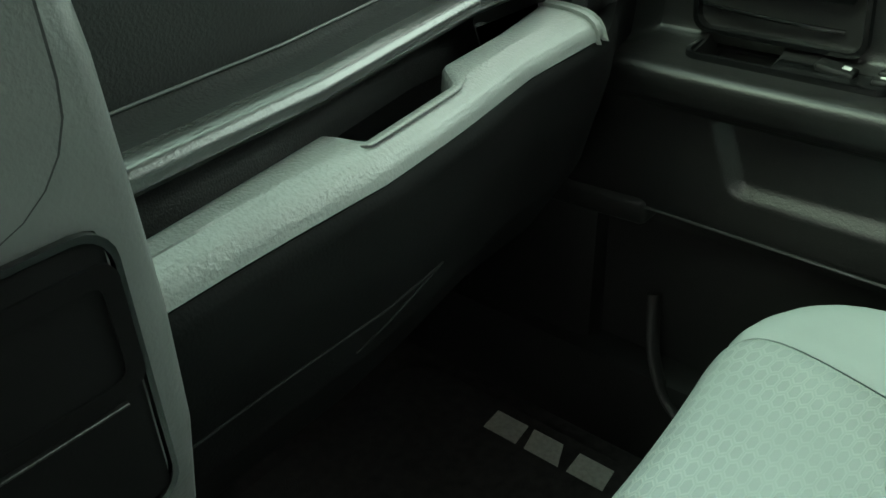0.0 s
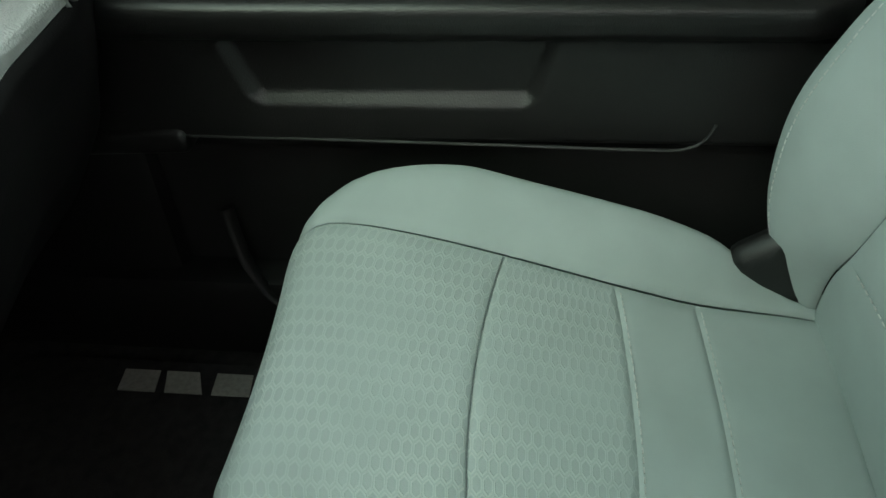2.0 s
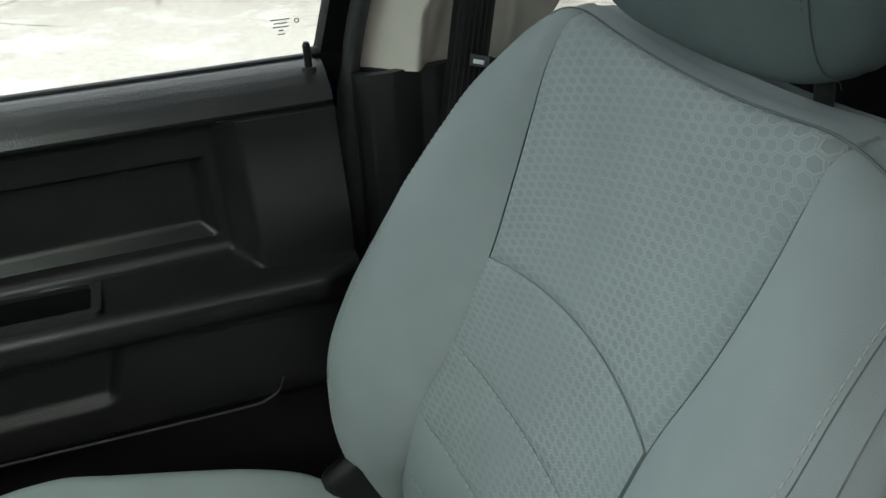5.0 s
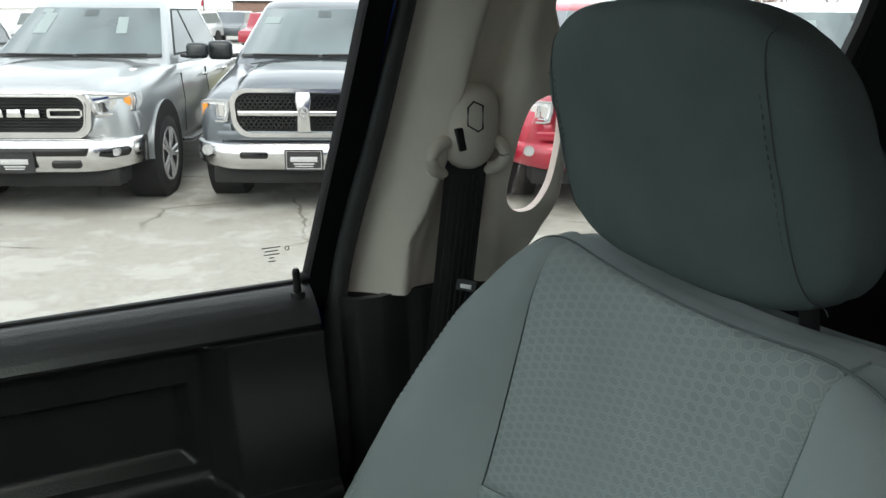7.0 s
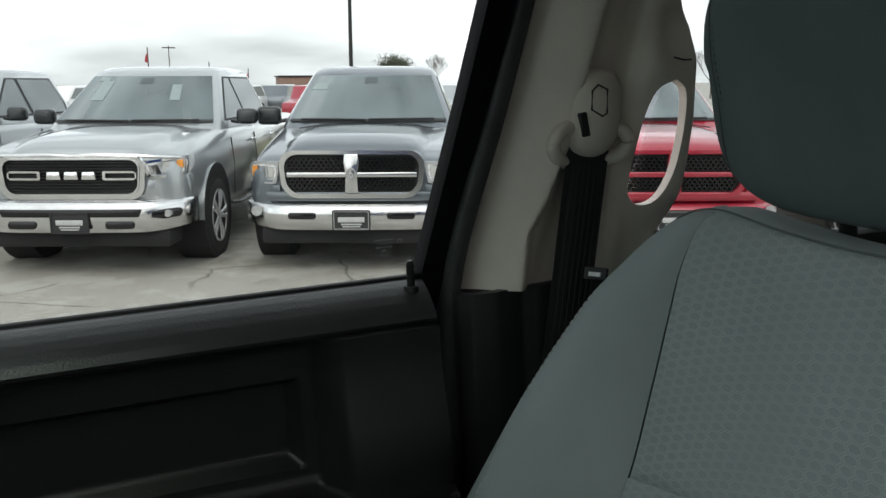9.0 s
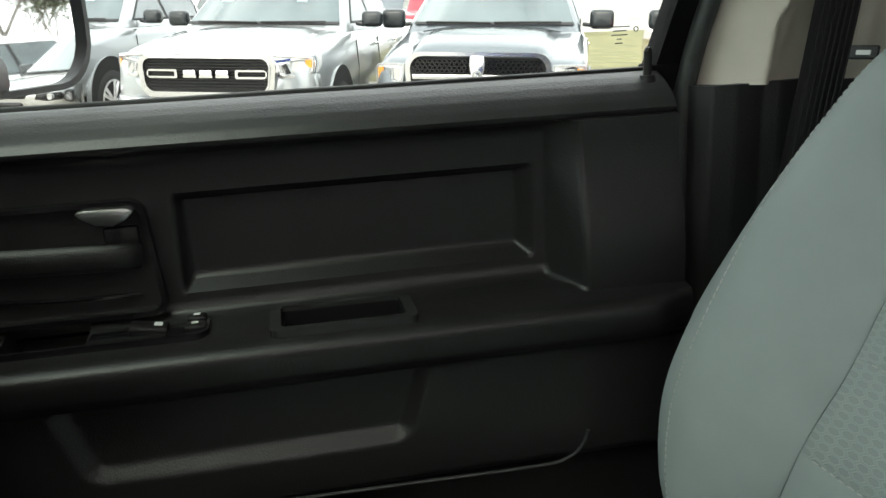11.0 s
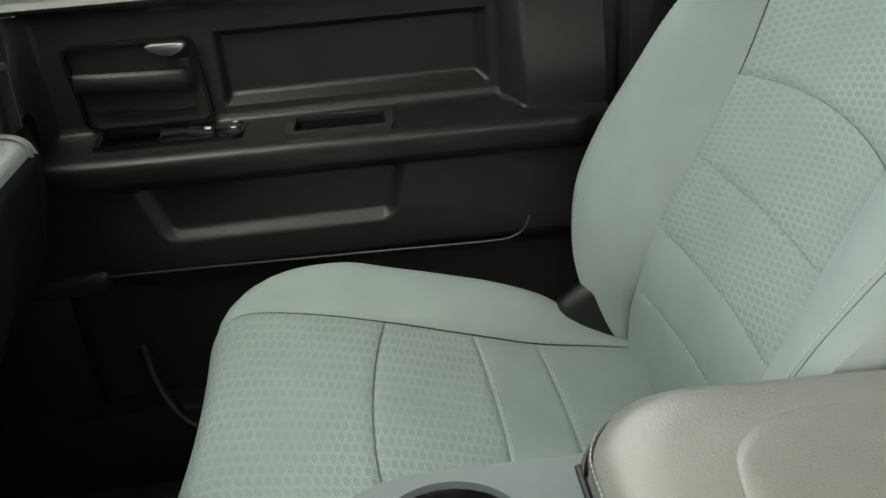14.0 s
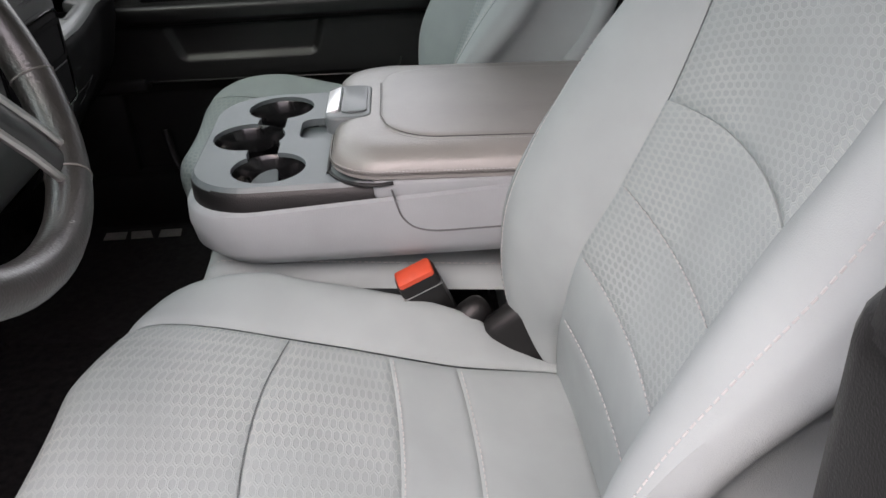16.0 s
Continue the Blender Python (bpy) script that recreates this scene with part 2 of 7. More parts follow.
def tube(bm, pts, r, n=10, flat=1.0, closed=False, up=(0, 0, 1)):
    """A tube along points; flat squeezes it across its up side."""
    pts = [Vector(p) for p in pts]
    rings = []
    m = len(pts)
    for i, p in enumerate(pts):
        d = (pts[(i + 1) % m] - pts[i - 1]) if closed else (pts[min(i + 1, m - 1)] - pts[max(i - 1, 0)])
        d.normalize()
        s = d.cross(Vector(up))
        s = s.normalized() if s.length > 1e-4 else Vector((1, 0, 0))
        w = s.cross(d)
        rr = r[i] if isinstance(r, (list, tuple)) else r
        rings.append([bm.verts.new(p + rr * (math.cos(k * math.tau / n) * s + flat * math.sin(k * math.tau / n) * w)) for k in range(n)])
    for i in range(m if closed else m - 1):
        a, b = rings[i], rings[(i + 1) % m]
        for k in range(n):
            bm.faces.new((a[k], a[(k + 1) % n], b[(k + 1) % n], b[k]))
    if not closed:
        bm.faces.new(rings[0][::-1])
        bm.faces.new(rings[-1])


def prism(bm, poly, axis, a, b, bevel=0.0, seg=2):
    """A flat outline (2 coordinates, in the order of the two other axes) pulled from a to b along an axis."""
    def at(p, t):
        return {"x": (t, p[0], p[1]), "y": (p[0], t, p[1]), "z": (p[0], p[1], t)}[axis]
    lo = [bm.verts.new(at(p, a)) for p in poly]
    hi = [bm.verts.new(at(p, b)) for p in poly]
    n = len(poly)
    fs = [bm.faces.new(lo[::-1]), bm.faces.new(hi)]
    for k in range(n):
        fs.append(bm.faces.new((lo[k], lo[(k + 1) % n], hi[(k + 1) % n], hi[k])))
    bmesh.ops.recalc_face_normals(bm, faces=fs)
    if bevel:
        es = list({e for f in fs for e in f.edges if e.calc_face_angle(0) > 0.5})
        bmesh.ops.bevel(bm, geom=es, offset=bevel, segments=seg, profile=0.5, affect="EDGES")


def rrect(cx, cy, w, h, r, n=5):
    """A rounded rectangle's outline."""
    out = []
    for sx, sy, a0 in ((1, 1, 0), (-1, 1, 90), (-1, -1, 180), (1, -1, 270)):
        for k in range(n + 1):
            a = radians(a0 + 90 * k / n)
            out.append((cx + sx * (w / 2 - r) + r * math.cos(a), cy + sy * (h / 2 - r) + r * math.sin(a)))
    return out


def ring(bm, outer, inner, axis, a, b):
    """A frame between two outlines of the same count, pulled from a to b."""
    def at(p, t):
        return {"x": (t, p[0], p[1]), "y": (p[0], t, p[1]), "z": (p[0], p[1], t)}[axis]
    v = [[bm.verts.new(at(p, t)) for p in o] for o in (outer, inner) for t in (a, b)]
    n = len(outer)
    fs = []
    for k in range(n):
        j = (k + 1) % n
        oa, ob_, ia, ib = v
        fs += [bm.faces.new((oa[k], oa[j], ob_[j], ob_[k])), bm.faces.new((ia[j], ia[k], ib[k], ib[j])),
               bm.faces.new((ob_[k], ob_[j], ib[j], ib[k])), bm.faces.new((oa[j], oa[k], ia[k], ia[j]))]
    bmesh.ops.recalc_face_normals(bm, faces=fs)


def smooth01(t):
    t = max(0.0, min(1.0, t))
    return t * t * (3 - 2 * t)


def patch(bm, fn, nu, nv, thick=0.03, groove=0.0, width=0.008, flip=False, borders="uUvV", disp=None, backed=True):
    """A slab whose face is fn(u, v), u and v from 0 to 1; its named borders are drawn in by a sewn groove."""
    P = np.array([[fn(i / nu, j / nv) for j in range(nv + 1)] for i in range(nu + 1)], float)
    du, dv = np.gradient(P, axis=0), np.gradient(P, axis=1)
    N = np.cross(du, dv)
    N /= np.linalg.norm(N, axis=2, keepdims=True) + 1e-12
    if flip:
        N = -N
    su = np.concatenate([np.zeros((1, nv + 1)), np.cumsum(np.linalg.norm(np.diff(P, axis=0), axis=2), axis=0)])
    sv = np.concatenate([np.zeros((nu + 1, 1)), np.cumsum(np.linalg.norm(np.diff(P, axis=1), axis=2), axis=1)], axis=1)
    d = np.full(P.shape[:2], 9.0)
    for key, dist in (("u", su), ("U", su[-1:] - su), ("v", sv), ("V", sv[:, -1:] - sv)):
        if key in borders:
            d = np.minimum(d, dist)
    Q = P - N * (groove * np.exp(-((d / width) ** 1.3)))[..., None]
    if disp is not None:
        Q = Q - N * np.array([[disp(P[i, j]) for j in range(nv + 1)] for i in range(nu + 1)])[..., None]
    B = P - N * thick
    uvl = bm.loops.layers.uv.get("cloth") or bm.loops.layers.uv.new("cloth")
    top = [[bm.verts.new(Q[i, j]) for j in range(nv + 1)] for i in range(nu + 1)]
    bot = [[bm.verts.new(B[i, j]) for j in (0, nv)] for i in range(nu + 1)]
    col0 = [bm.verts.new(B[0, j]) for j in range(1, nv)]
    col1 = [bm.verts.new(B[nu, j]) for j in range(1, nv)]
    mu = su[:, nv // 2]
    mv = sv[nu // 2]
    for i in range(nu):
        for j in range(nv):
            ids = [(i, j), (i + 1, j), (i + 1, j + 1), (i, j + 1)]
            if flip:
                ids = ids[::-1]
            f = bm.faces.new([top[a][b] for a, b in ids])
            for l, (a, b) in zip(f.loops, ids):
                l[uvl].uv = (mu[a], mv[b] - mv[nv // 2])
    r0 = [bot[0][0], *col0, bot[0][1]]
    r1 = [bot[nu][0], *col1, bot[nu][1]]
    fs = []
    for j in range(nv):
        fs.append(bm.faces.new((top[0][j], top[0][j + 1], r0[j + 1], r0[j])))
        fs.append(bm.faces.new((top[nu][j + 1], top[nu][j], r1[j], r1[j + 1])))
    for i in range(nu):
        fs.append(bm.faces.new((top[i + 1][0], top[i][0], bot[i][0], bot[i + 1][0])))
        fs.append(bm.faces.new((top[i][nv], top[i + 1][nv], bot[i + 1][1], bot[i][1])))
        if backed:
            fs.append(bm.faces.new((bot[i][0], bot[i][1], bot[i + 1][1], bot[i + 1][0])))
    if flip:
        for f in fs:
            f.normal_flip()


def stitches(bm, pts, length=0.006, gap=0.003, r=0.0007):
    """Short raised threads, evenly spaced along a line."""
    q = np.array([tuple(p) for p in pts], float)
    s = np.r_[0, np.cumsum(np.linalg.norm(np.diff(q, axis=0), axis=1))]
    run = 0.0
    while run + length < s[-1]:
        a, b = ([float(np.interp(t, s, q[:, k])) for k in range(3)] for t in (run, run + length))
        cyl(bm, a, b, r, n=5)
        run += length + gap


# ---- the cab: floor, shell, closing walls ----
MID = -0.14          # the truck's centre line
GROUND = -0.78

bm = make_box((-0.10, MID, -0.02), (2.2, 1.72, 0.04), 0.01)
solid("floor", bm, CARPET, "black carpeted cab floor", "floor", "structure", smooth=False)
bm = make_box((0.385, MID, 1.235), (1.58, 1.40, 0.05), 0.02)
solid("ceiling", bm, LINER, "light grey cloth headliner", "ceiling", "structure")
bm = make_box((0.385, MID, 1.29), (1.68, 1.50, 0.05), 0.02)
solid("roof", bm, BLUE, "blue painted cab roof", "roof", "structure")
bm = bmesh.new()
box(bm, (1.20, MID, 0.37), (0.05, 1.72, 0.74), 0.01)
box(bm, (1.17, MID + 0.73, 0.97), (0.05, 0.24, 0.5), 0.01)
box(bm, (1.17, MID - 0.73, 0.97), (0.05, 0.24, 0.5), 0.01)
solid("wall_rear", bm, PLASTIC_SOFT, "dark rear cab wall below the back window", "wall", "structure")
bm = make_box((-1.02, MID, 0.30), (0.05, 1.72, 0.66), 0.01)
solid("wall_front", bm, CARPET, "black carpeted firewall", "wall", "structure")
bm = bmesh.new()
for y in (MID - 0.80, MID + 0.80):
    box(bm, (0.08, y, 0.05), (2.3, 0.10, 0.16), 0.02)
solid("trim_sills", bm, PLASTIC, "black plastic door sill trims", "trim", "structure")


# ---- seats ----
def curve2(pts, n=240):
    """A lookup along a smooth outline in x and z, by share of its length."""
    q = np.array(spline(pts, n))
    s = np.r_[0, np.cumsum(np.linalg.norm(np.diff(q, axis=0), axis=1))]
    s /= s[-1]
    return lambda t: np.array([np.interp(t, s, q[:, k]) for k in range(q.shape[1])])


def table(*rows):
    xs, ys = zip(*rows)
    span = np.linspace(-0.022, 0.022, 9)
    return lambda x: float(np.mean(np.interp(x + span, xs, ys)))


CUSHION = [(-0.420, 0.10), (-0.446, 0.17), (-0.482, 0.245), (-0.495, 0.300), (-0.482, 0.337), (-0.448, 0.352), (-0.375, 0.344),
           (-0.288, 0.325), (-0.184, 0.294), (-0.107, 0.268), (0.0, 0.238), (0.05, 0.225)]
CUSH = curve2(CUSHION)
CW = table((-0.51, 0.180), (-0.40, 0.177), (-0.29, 0.171), (-0.18, 0.169), (-0.10, 0.174), (0.0, 0.192), (0.05, 0.194))
CO = table((-0.52, 0.238), (-0.45, 0.258), (-0.38, 0.264), (-0.27, 0.261), (-0.17, 0.257), (-0.11, 0.253), (-0.075, 0.244), (-0.05, 0.227), (-0.02, 0.211), (0.05, 0.204))
CP = table((-0.52, 0.008), (-0.45, 0.017), (-0.35, 0.029), (-0.25, 0.036), (-0.15, 0.040), (-0.09, 0.036), (-0.06, 0.022), (-0.035, 0.008), (0.05, 0.0))


def along(prof, x):
    """The share of a profile's length at which it reaches x, on its upper part."""
    ts = np.linspace(0.25, 1, 300)
    xs = np.array([prof(t)[0] for t in ts])
    return float(np.interp(x, xs, ts))


def front_round(x, z, h):
    """Pulls the cushion's front corners back in plan."""
    k = max(0.0, (h - 0.133) / 0.125)
    n = max(0.0, (-h - 0.085) / 0.175)
    return x + (0.075 * min(k, 1.1) ** 2.6 + 0.105 * min(n, 1.1) ** 1.5) * smooth01((-0.24 - x) / 0.22)


def cush_point(t, h, lift=0.0):
    """A point of the seat's top: t along the profile, h across from the middle."""
    x, z = CUSH(t)
    a, b = CUSH(max(0, t - 0.004)), CUSH(min(1, t + 0.004))
    nx, nz = -(b[1] - a[1]), b[0] - a[0]
    ln = math.hypot(nx, nz)
    w = CW(x)
    dish = 0.010 * (1 - min(1, (h / w)) ** 2) if abs(h) < w else 0.0
    x, z = x + nx / ln * (lift - dish), z + nz / ln * (lift - dish)
    return front_round(x, z, h), h, z


def seat(name, at, hand, reach, label):
    """A bucket seat; hand 1 has its door on the +y side, -1 on the other; reach lengthens the cushion's front."""
    st = thing(name, at, label, "car seat", "front seats")
    ox, oy, oz = at

    def w(p):
        return (p[0] + ox - (reach * smooth01((-0.2 - p[0]) / 0.25) if reach else 0.0), p[1] + oy, p[2] + oz)

    def sewn(part_name, bm, mat, parent, lab=""):
        if hand < 0:
            for v in bm.verts:
                v.co.y = 2 * oy - v.co.y
            bmesh.ops.reverse_faces(bm, faces=bm.faces)
        return part(part_name, bm, mat, parent, lab)

    # cushion insert: front panel, seat panel and two sewn strips
    ARC = 0.016
    cuts = [0.0, along(CUSH, -0.288), along(CUSH, -0.184), along(CUSH, -0.107), along(CUSH, 0.03)]
    arc_at = [0.0, ARC, -0.015, -0.016, 0.0]
    names = ["front_panel", "seat_panel", "rear_strip", "back_strip"]
    length = 0.80
    for k in range(4):
        a, b, aa, ab = cuts[k], cuts[k + 1], arc_at[k] / length, arc_at[k + 1] / length

        def fn(u, v, a=a, b=b, aa=aa, ab=ab):
            c = 2 * v - 1
            bow = 1 - c * c
            t = (a - aa * bow) * (1 - u) + (b - ab * bow) * u
            x = CUSH(min(max(t, 0), 1))[0]
            return w(cush_point(min(max(t, 0), 1), c * CW(x)))

        b_ = bmesh.new()
        patch(b_, fn, 56 if k == 0 else 26, 44, 0.03, 0.003, 0.0036, flip=False, borders="UvV" if k == 0 else "uUvV")
        sewn(names[k], b_, HEXSEAT if k < 2 else FABRIC, st, "honeycomb woven panel" if k < 2 else "plain sewn strip")
        if k == 0:
            b_ = bmesh.new()
            tube(b_, [Vector(fn(1.0, 0.01 + 0.98 * i / 60)) + Vector((0, 0, -0.0008)) for i in range(61)], 0.0008, 6)
            sewn("cross_seam", b_, FOLDSHADE, st, "curved seam across the cushion, fold shade in its colour")
        if k in (1, 2):
            b_ = bmesh.new()
            rows_ = [Vector(fn(1.0, 0.03 + 0.94 * i / 40)) + Vector((0.003, 0, 0.0004)) for i in range(41)]
            stitches(b_, rows_, 0.0055, 0.0035, 0.0007)
            sewn("stitching", b_, THREAD, st, "light contrast stitching")
    # cushion bolsters with the side walls
    for side in (1, -1):
        def fn(u, v, side=side):
            t = u
            x, z = CUSH(t)
            ws, wo, pk = CW(x), CO(x), CP(x)
            rim = wo - ws
            if v < 0.62:
                q = v / 0.62
                h = ws + rim * math.sin(min(q, 1) * math.pi / 2) ** 1.15
                lift = pk * math.sin(min(1, q / 0.6) * math.pi / 2) - (pk + 0.030) * max(0, (q - 0.55) / 0.45) ** 2.2
                px, _, pz = cush_point(t, side * h, lift)
                return w((px, side * h, pz))
            q = (v - 0.62) / 0.38
            h = wo
            lift = -0.030
            px, _, pz = cush_point(t, side * h, lift)
            bx, bz = -0.42 + 0.46 * t, 0.12
            k = q ** 0.9
            bulge = 0.006 * math.sin(q * math.pi)
            return w((px + (bx - px) * k * (0.25 + 0.75 * k), side * (h + bulge - 0.022 * k), pz + (bz - pz) * k))

        b_ = bmesh.new()
        patch(b_, fn, 72, 34, 0.02, 0.0026, 0.0036, flip=(side < 0), borders="v")
        sewn("side_bolster", b_, FABRIC, st, "plain padded side bolster")
    # pan below
    b_ = bmesh.new()
    box(b_, w((-0.21, 0, 0.15)), (0.46, 0.40, 0.10), 0.02)
    sewn("seat_pan", b_, PLASTIC, st, "black seat pan")
    for side in (1, -1):
        b_ = bmesh.new()
        box(b_, w((-0.20, side * 0.20, 0.045)), (0.50, 0.04, 0.05), 0.008)
        box(b_, w((-0.36, side * 0.20, 0.085)), (0.05, 0.03, 0.09), 0.008)
        box(b_, w((-0.03, side * 0.20, 0.085)), (0.05, 0.03, 0.09), 0.008)
        box(b_, w((-0.20, side * 0.20, -0.01)), (0.46, 0.05, 0.08), 0.008)
        sewn("seat_rail", b_, RUBBER, st, "black steel seat rail")

    # backrest
    BACK = curve2([(0.012, 0.20), (0.013, 0.245), (0.011, 0.33), (0.021, 0.42), (0.055, 0.50), (0.095, 0.591), (0.124, 0.66), (0.144, 0.715), (0.161, 0.765), (0.180, 0.798), (0.210, 0.806)])
    BW = table((0.20, 0.200), (0.245, 0.200), (0.29, 0.190), (0.34, 0.164), (0.40, 0.145), (0.50, 0.132), (0.60, 0.132), (0.66, 0.144), (0.72, 0.152), (0.77, 0.156), (0.80, 0.153))
    BO = table((0.20, 0.204), (0.245, 0.206), (0.29, 0.226), (0.34, 0.245), (0.40, 0.255), (0.50, 0.264), (0.60, 0.273), (0.66, 0.277), (0.72, 0.273), (0.77, 0.260), (0.80, 0.245))
    BP = table((0.20, 0.0), (0.245, 0.012), (0.29, 0.042), (0.34, 0.058), (0.40, 0.063), (0.50, 0.072), (0.60, 0.073), (0.66, 0.071), (0.72, 0.057), (0.77, 0.035), (0.80, 0.004))

    def drop(h):
        return 0.085 * max(0.0, (abs(h) - 0.12) / 0.14) ** 2.2

    def back_point(t, h, lift=0.0):
        x, z = BACK(t)
        a, b = BACK(max(0, t - 0.004)), BACK(min(1, t + 0.004))
        nx, nz = -(b[1] - a[1]), b[0] - a[0]
        ln = math.hypot(nx, nz)
        ww = BW(z)
        dish = 0.014 * (1 - (h / ww) ** 2) if abs(h) < ww else 0.0
        x, z = x + nx / ln * (lift - dish), z + nz / ln * (lift - dish)
        return x, h, z - drop(h) * smooth01((z - 0.42) / 0.36)

    def mirrored(p, side):
        return (p[0], side * p[1], p[2])

    def zt(z):
        ts = np.linspace(0, 1, 300)
        return float(np.interp(z, [BACK(t)[1] for t in ts], ts))

    cuts = [0.0, zt(0.335), zt(0.428), zt(0.510), zt(0.594), 0.970, 1.0]
    arcs = [0.0, 0.0, 0.0, 0.0, 0.015 / 0.62, 0.0, 0.0]
    names = ["bottom_strip", "lower_strip", "lumbar_strip", "lumbar_panel", "upper_panel", "crown_strip"]
    for k in range(6):
        def fn(u, v, a=cuts[k], b=cuts[k + 1], aa=arcs[k], ab=arcs[k + 1]):
            c = 2 * v - 1
            bow = 1 - c * c
            t = (a + aa * bow) * (1 - u) + (b + ab * bow) * u
            t = min(max(t, 0), 1)
            z = BACK(t)[1]
            return w(back_point(t, c * BW(z)))

        b_ = bmesh.new()
        patch(b_, fn, 44 if k == 4 else 20, 44, 0.03, 0.004 if k == 4 else 0.0016, 0.004, flip=False, borders="uvV" if k == 4 else "uUvV")
        sewn(names[k], b_, HEXFAB if 1 < k < 5 else FABRIC, st, "honeycomb woven panel" if 1 < k < 5 else "plain sewn strip")
        if k in (0, 1, 2):
            b_ = bmesh.new()
            rows_ = [Vector(fn(1.0, 0.04 + 0.92 * i / 40)) + Vector((-0.0004, 0, 0.001)) for i in range(41)]
            stitches(b_, rows_, 0.0055, 0.0035, 0.0007)
            sewn("stitching", b_, THREAD, st, "light contrast stitching")
    for side in (1, -1):
        def fn(u, v, side=side):
            t = u
            x, z = BACK(t)
            ws, wo, pk = BW(z), BO(z), BP(z) * (1.0 if side * hand > 0 or hand < 0 else 0.87)
            rim = wo - ws
            if v < 0.55:
                q = v / 0.55
                h = ws + rim * (q ** 0.8)
                lift = pk * math.sin(q ** 0.9 * math.pi * 0.60) / math.sin(math.pi * 0.5) * 1.02
                return w(mirrored(back_point(t, h, lift), side))
            q = (v - 0.55) / 0.45
            lift = pk * math.sin(math.pi * 0.60) * 1.02
            p0 = np.array(back_point(t, wo, lift))
            p1 = np.array(back_point(t, max(wo - 0.004, 0.243 + 0.030 * smooth01((z - 0.45) / 0.25)), 0.0)) + (0.088 - 0.02 * smooth01((z - 0.6) / 0.2), 0, -0.016 - 0.02 * smooth01((z - 0.7) / 0.1))
            p = p0 + (p1 - p0) * q
            p[1] += 0.010 * math.sin(q * math.pi) * (1 - 2.4 * smooth01((q - 0.12) / 0.2)) - (0.004 * math.exp(-(q / 0.04) ** 2))
            return w(mirrored(p, side))

        b_ = bmesh.new()
        patch(b_, fn, 72, 40, 0.02, 0.004, 0.0045, flip=(side < 0), borders="v")
        sewn("back_bolster", b_, FABRIC, st, "plain padded backrest bolster")
        b_ = bmesh.new()
        line = []
        for i in range(60):
            t = 0.12 + 0.84 * i / 59
            p = np.array(fn(t, 0.405 + (0.135 * (1 - i / 59) if hand < 0 < side else 0.0)))
            line.append(tuple(p))
        stitches(b_, line, 0.0048, 0.0022, 0.0009)
        sewn("stitching", b_, THREAD, st, "light contrast stitching")
        b_ = bmesh.new()
        tube(b_, [Vector(fn(0.06 + 0.90 * i / 47, 0.985)) + Vector((0.004, -side * 0.008, 0)) for i in range(48)], [0.007 + 0.009 * math.sin(min(1.0, i / 12) * math.pi / 2) for i in range(48)], 10)
        sewn("rear_rim", b_, FABRIC, st, "padded fabric rim along the rear edge")
        if side < 0:
            b_ = bmesh.new()
            tube(b_, [fn(0.12 + 0.84 * i / 79, 0.428) for i in range(80)], 0.0005, 6)
            sewn("lap_seam", b_, FOLDSHADE, st, "lap seam beside the stitching, fold shade in its colour")

    # welted seam over the shoulders and along the backrest's top edge
    def crown(h):
        t_ = 0.972
        ws_, wo_, pk_ = BW(BACK(t_)[1]), BO(BACK(t_)[1]), BP(BACK(t_)[1])
        q_ = max(0.0, min(1.0, (abs(h) - ws_) / (wo_ - ws_)))
        x_, y_, z_ = back_point(t_, abs(h), pk_ * math.sin(q_ ** 1.1 * math.pi * 0.60))
        return w((x_ - 0.001, math.copysign(y_, h), z_ + 0.001))

    b_ = bmesh.new()
    tube(b_, [crown(-0.222 + 0.444 * i / 60) for i in range(61)], 0.0009, 6)
    sewn("top_seam", b_, FOLDSHADE, st, "welted seam along the top, edge shade in its colour")
    b_ = bmesh.new()
    stitches(b_, [Vector(crown(-0.222 + 0.444 * i / 60)) + Vector((-0.003, 0, -0.006)) for i in range(61)], 0.0048, 0.0022, 0.0007)
    sewn("stitching", b_, THREAD, st, "light contrast stitching")

    def fnb(u, v):
        h = (2 * v - 1) * (0.228 + 0.030 * smooth01((BACK(u)[1] - 0.45) / 0.25))
        t = u
        z = BACK(t)[1]
        return w(tuple(np.array(back_point(t, h, 0.0)) + (0.084 - 0.02 * smooth01((z - 0.6) / 0.2), 0, -0.018 - 0.02 * smooth01((z - 0.7) / 0.1))))
    b_ = bmesh.new()
    patch(b_, fnb, 40, 20, -0.02, flip=False)
    bmesh.ops.recalc_face_normals(b_, faces=b_.faces)
    sewn("back_panel", b_, FABRIC, st, "grey fabric rear panel")

    def fnt(u, v):
        h = (2 * v - 1) * 0.235
        p0 = np.array(back_point(1.0, h, 0.0))
        p1 = np.array(back_point(1.0, h * 0.935, -0.09))
        p1 = p1 + (0.085, 0, 0.0)
        p = p0 + (np.array((p0[0] + 0.075, p0[1], p0[2] - 0.05)) - p0) * u
        p[2] += 0.012 * math.sin(u * math.pi)
        return w(tuple(p))
    b_ = bmesh.new()
    patch(b_, fnt, 10, 30, 0.03, 0.004, 0.006, borders="u")
    sewn("top_panel", b_, FABRIC, st)

    # headrest
    hr = bmesh.new()
    HX, HZ, HY = 0.2055, 0.900, 0.0075

    def HW(cz):
        return 0.1516 - 0.014 * max(0, cz) ** 2 + 0.010 * max(0, -cz) ** 1.5

    nu, nv = 60, 40
    uvl = hr.loops.layers.uv.new("cloth")
    grid = []
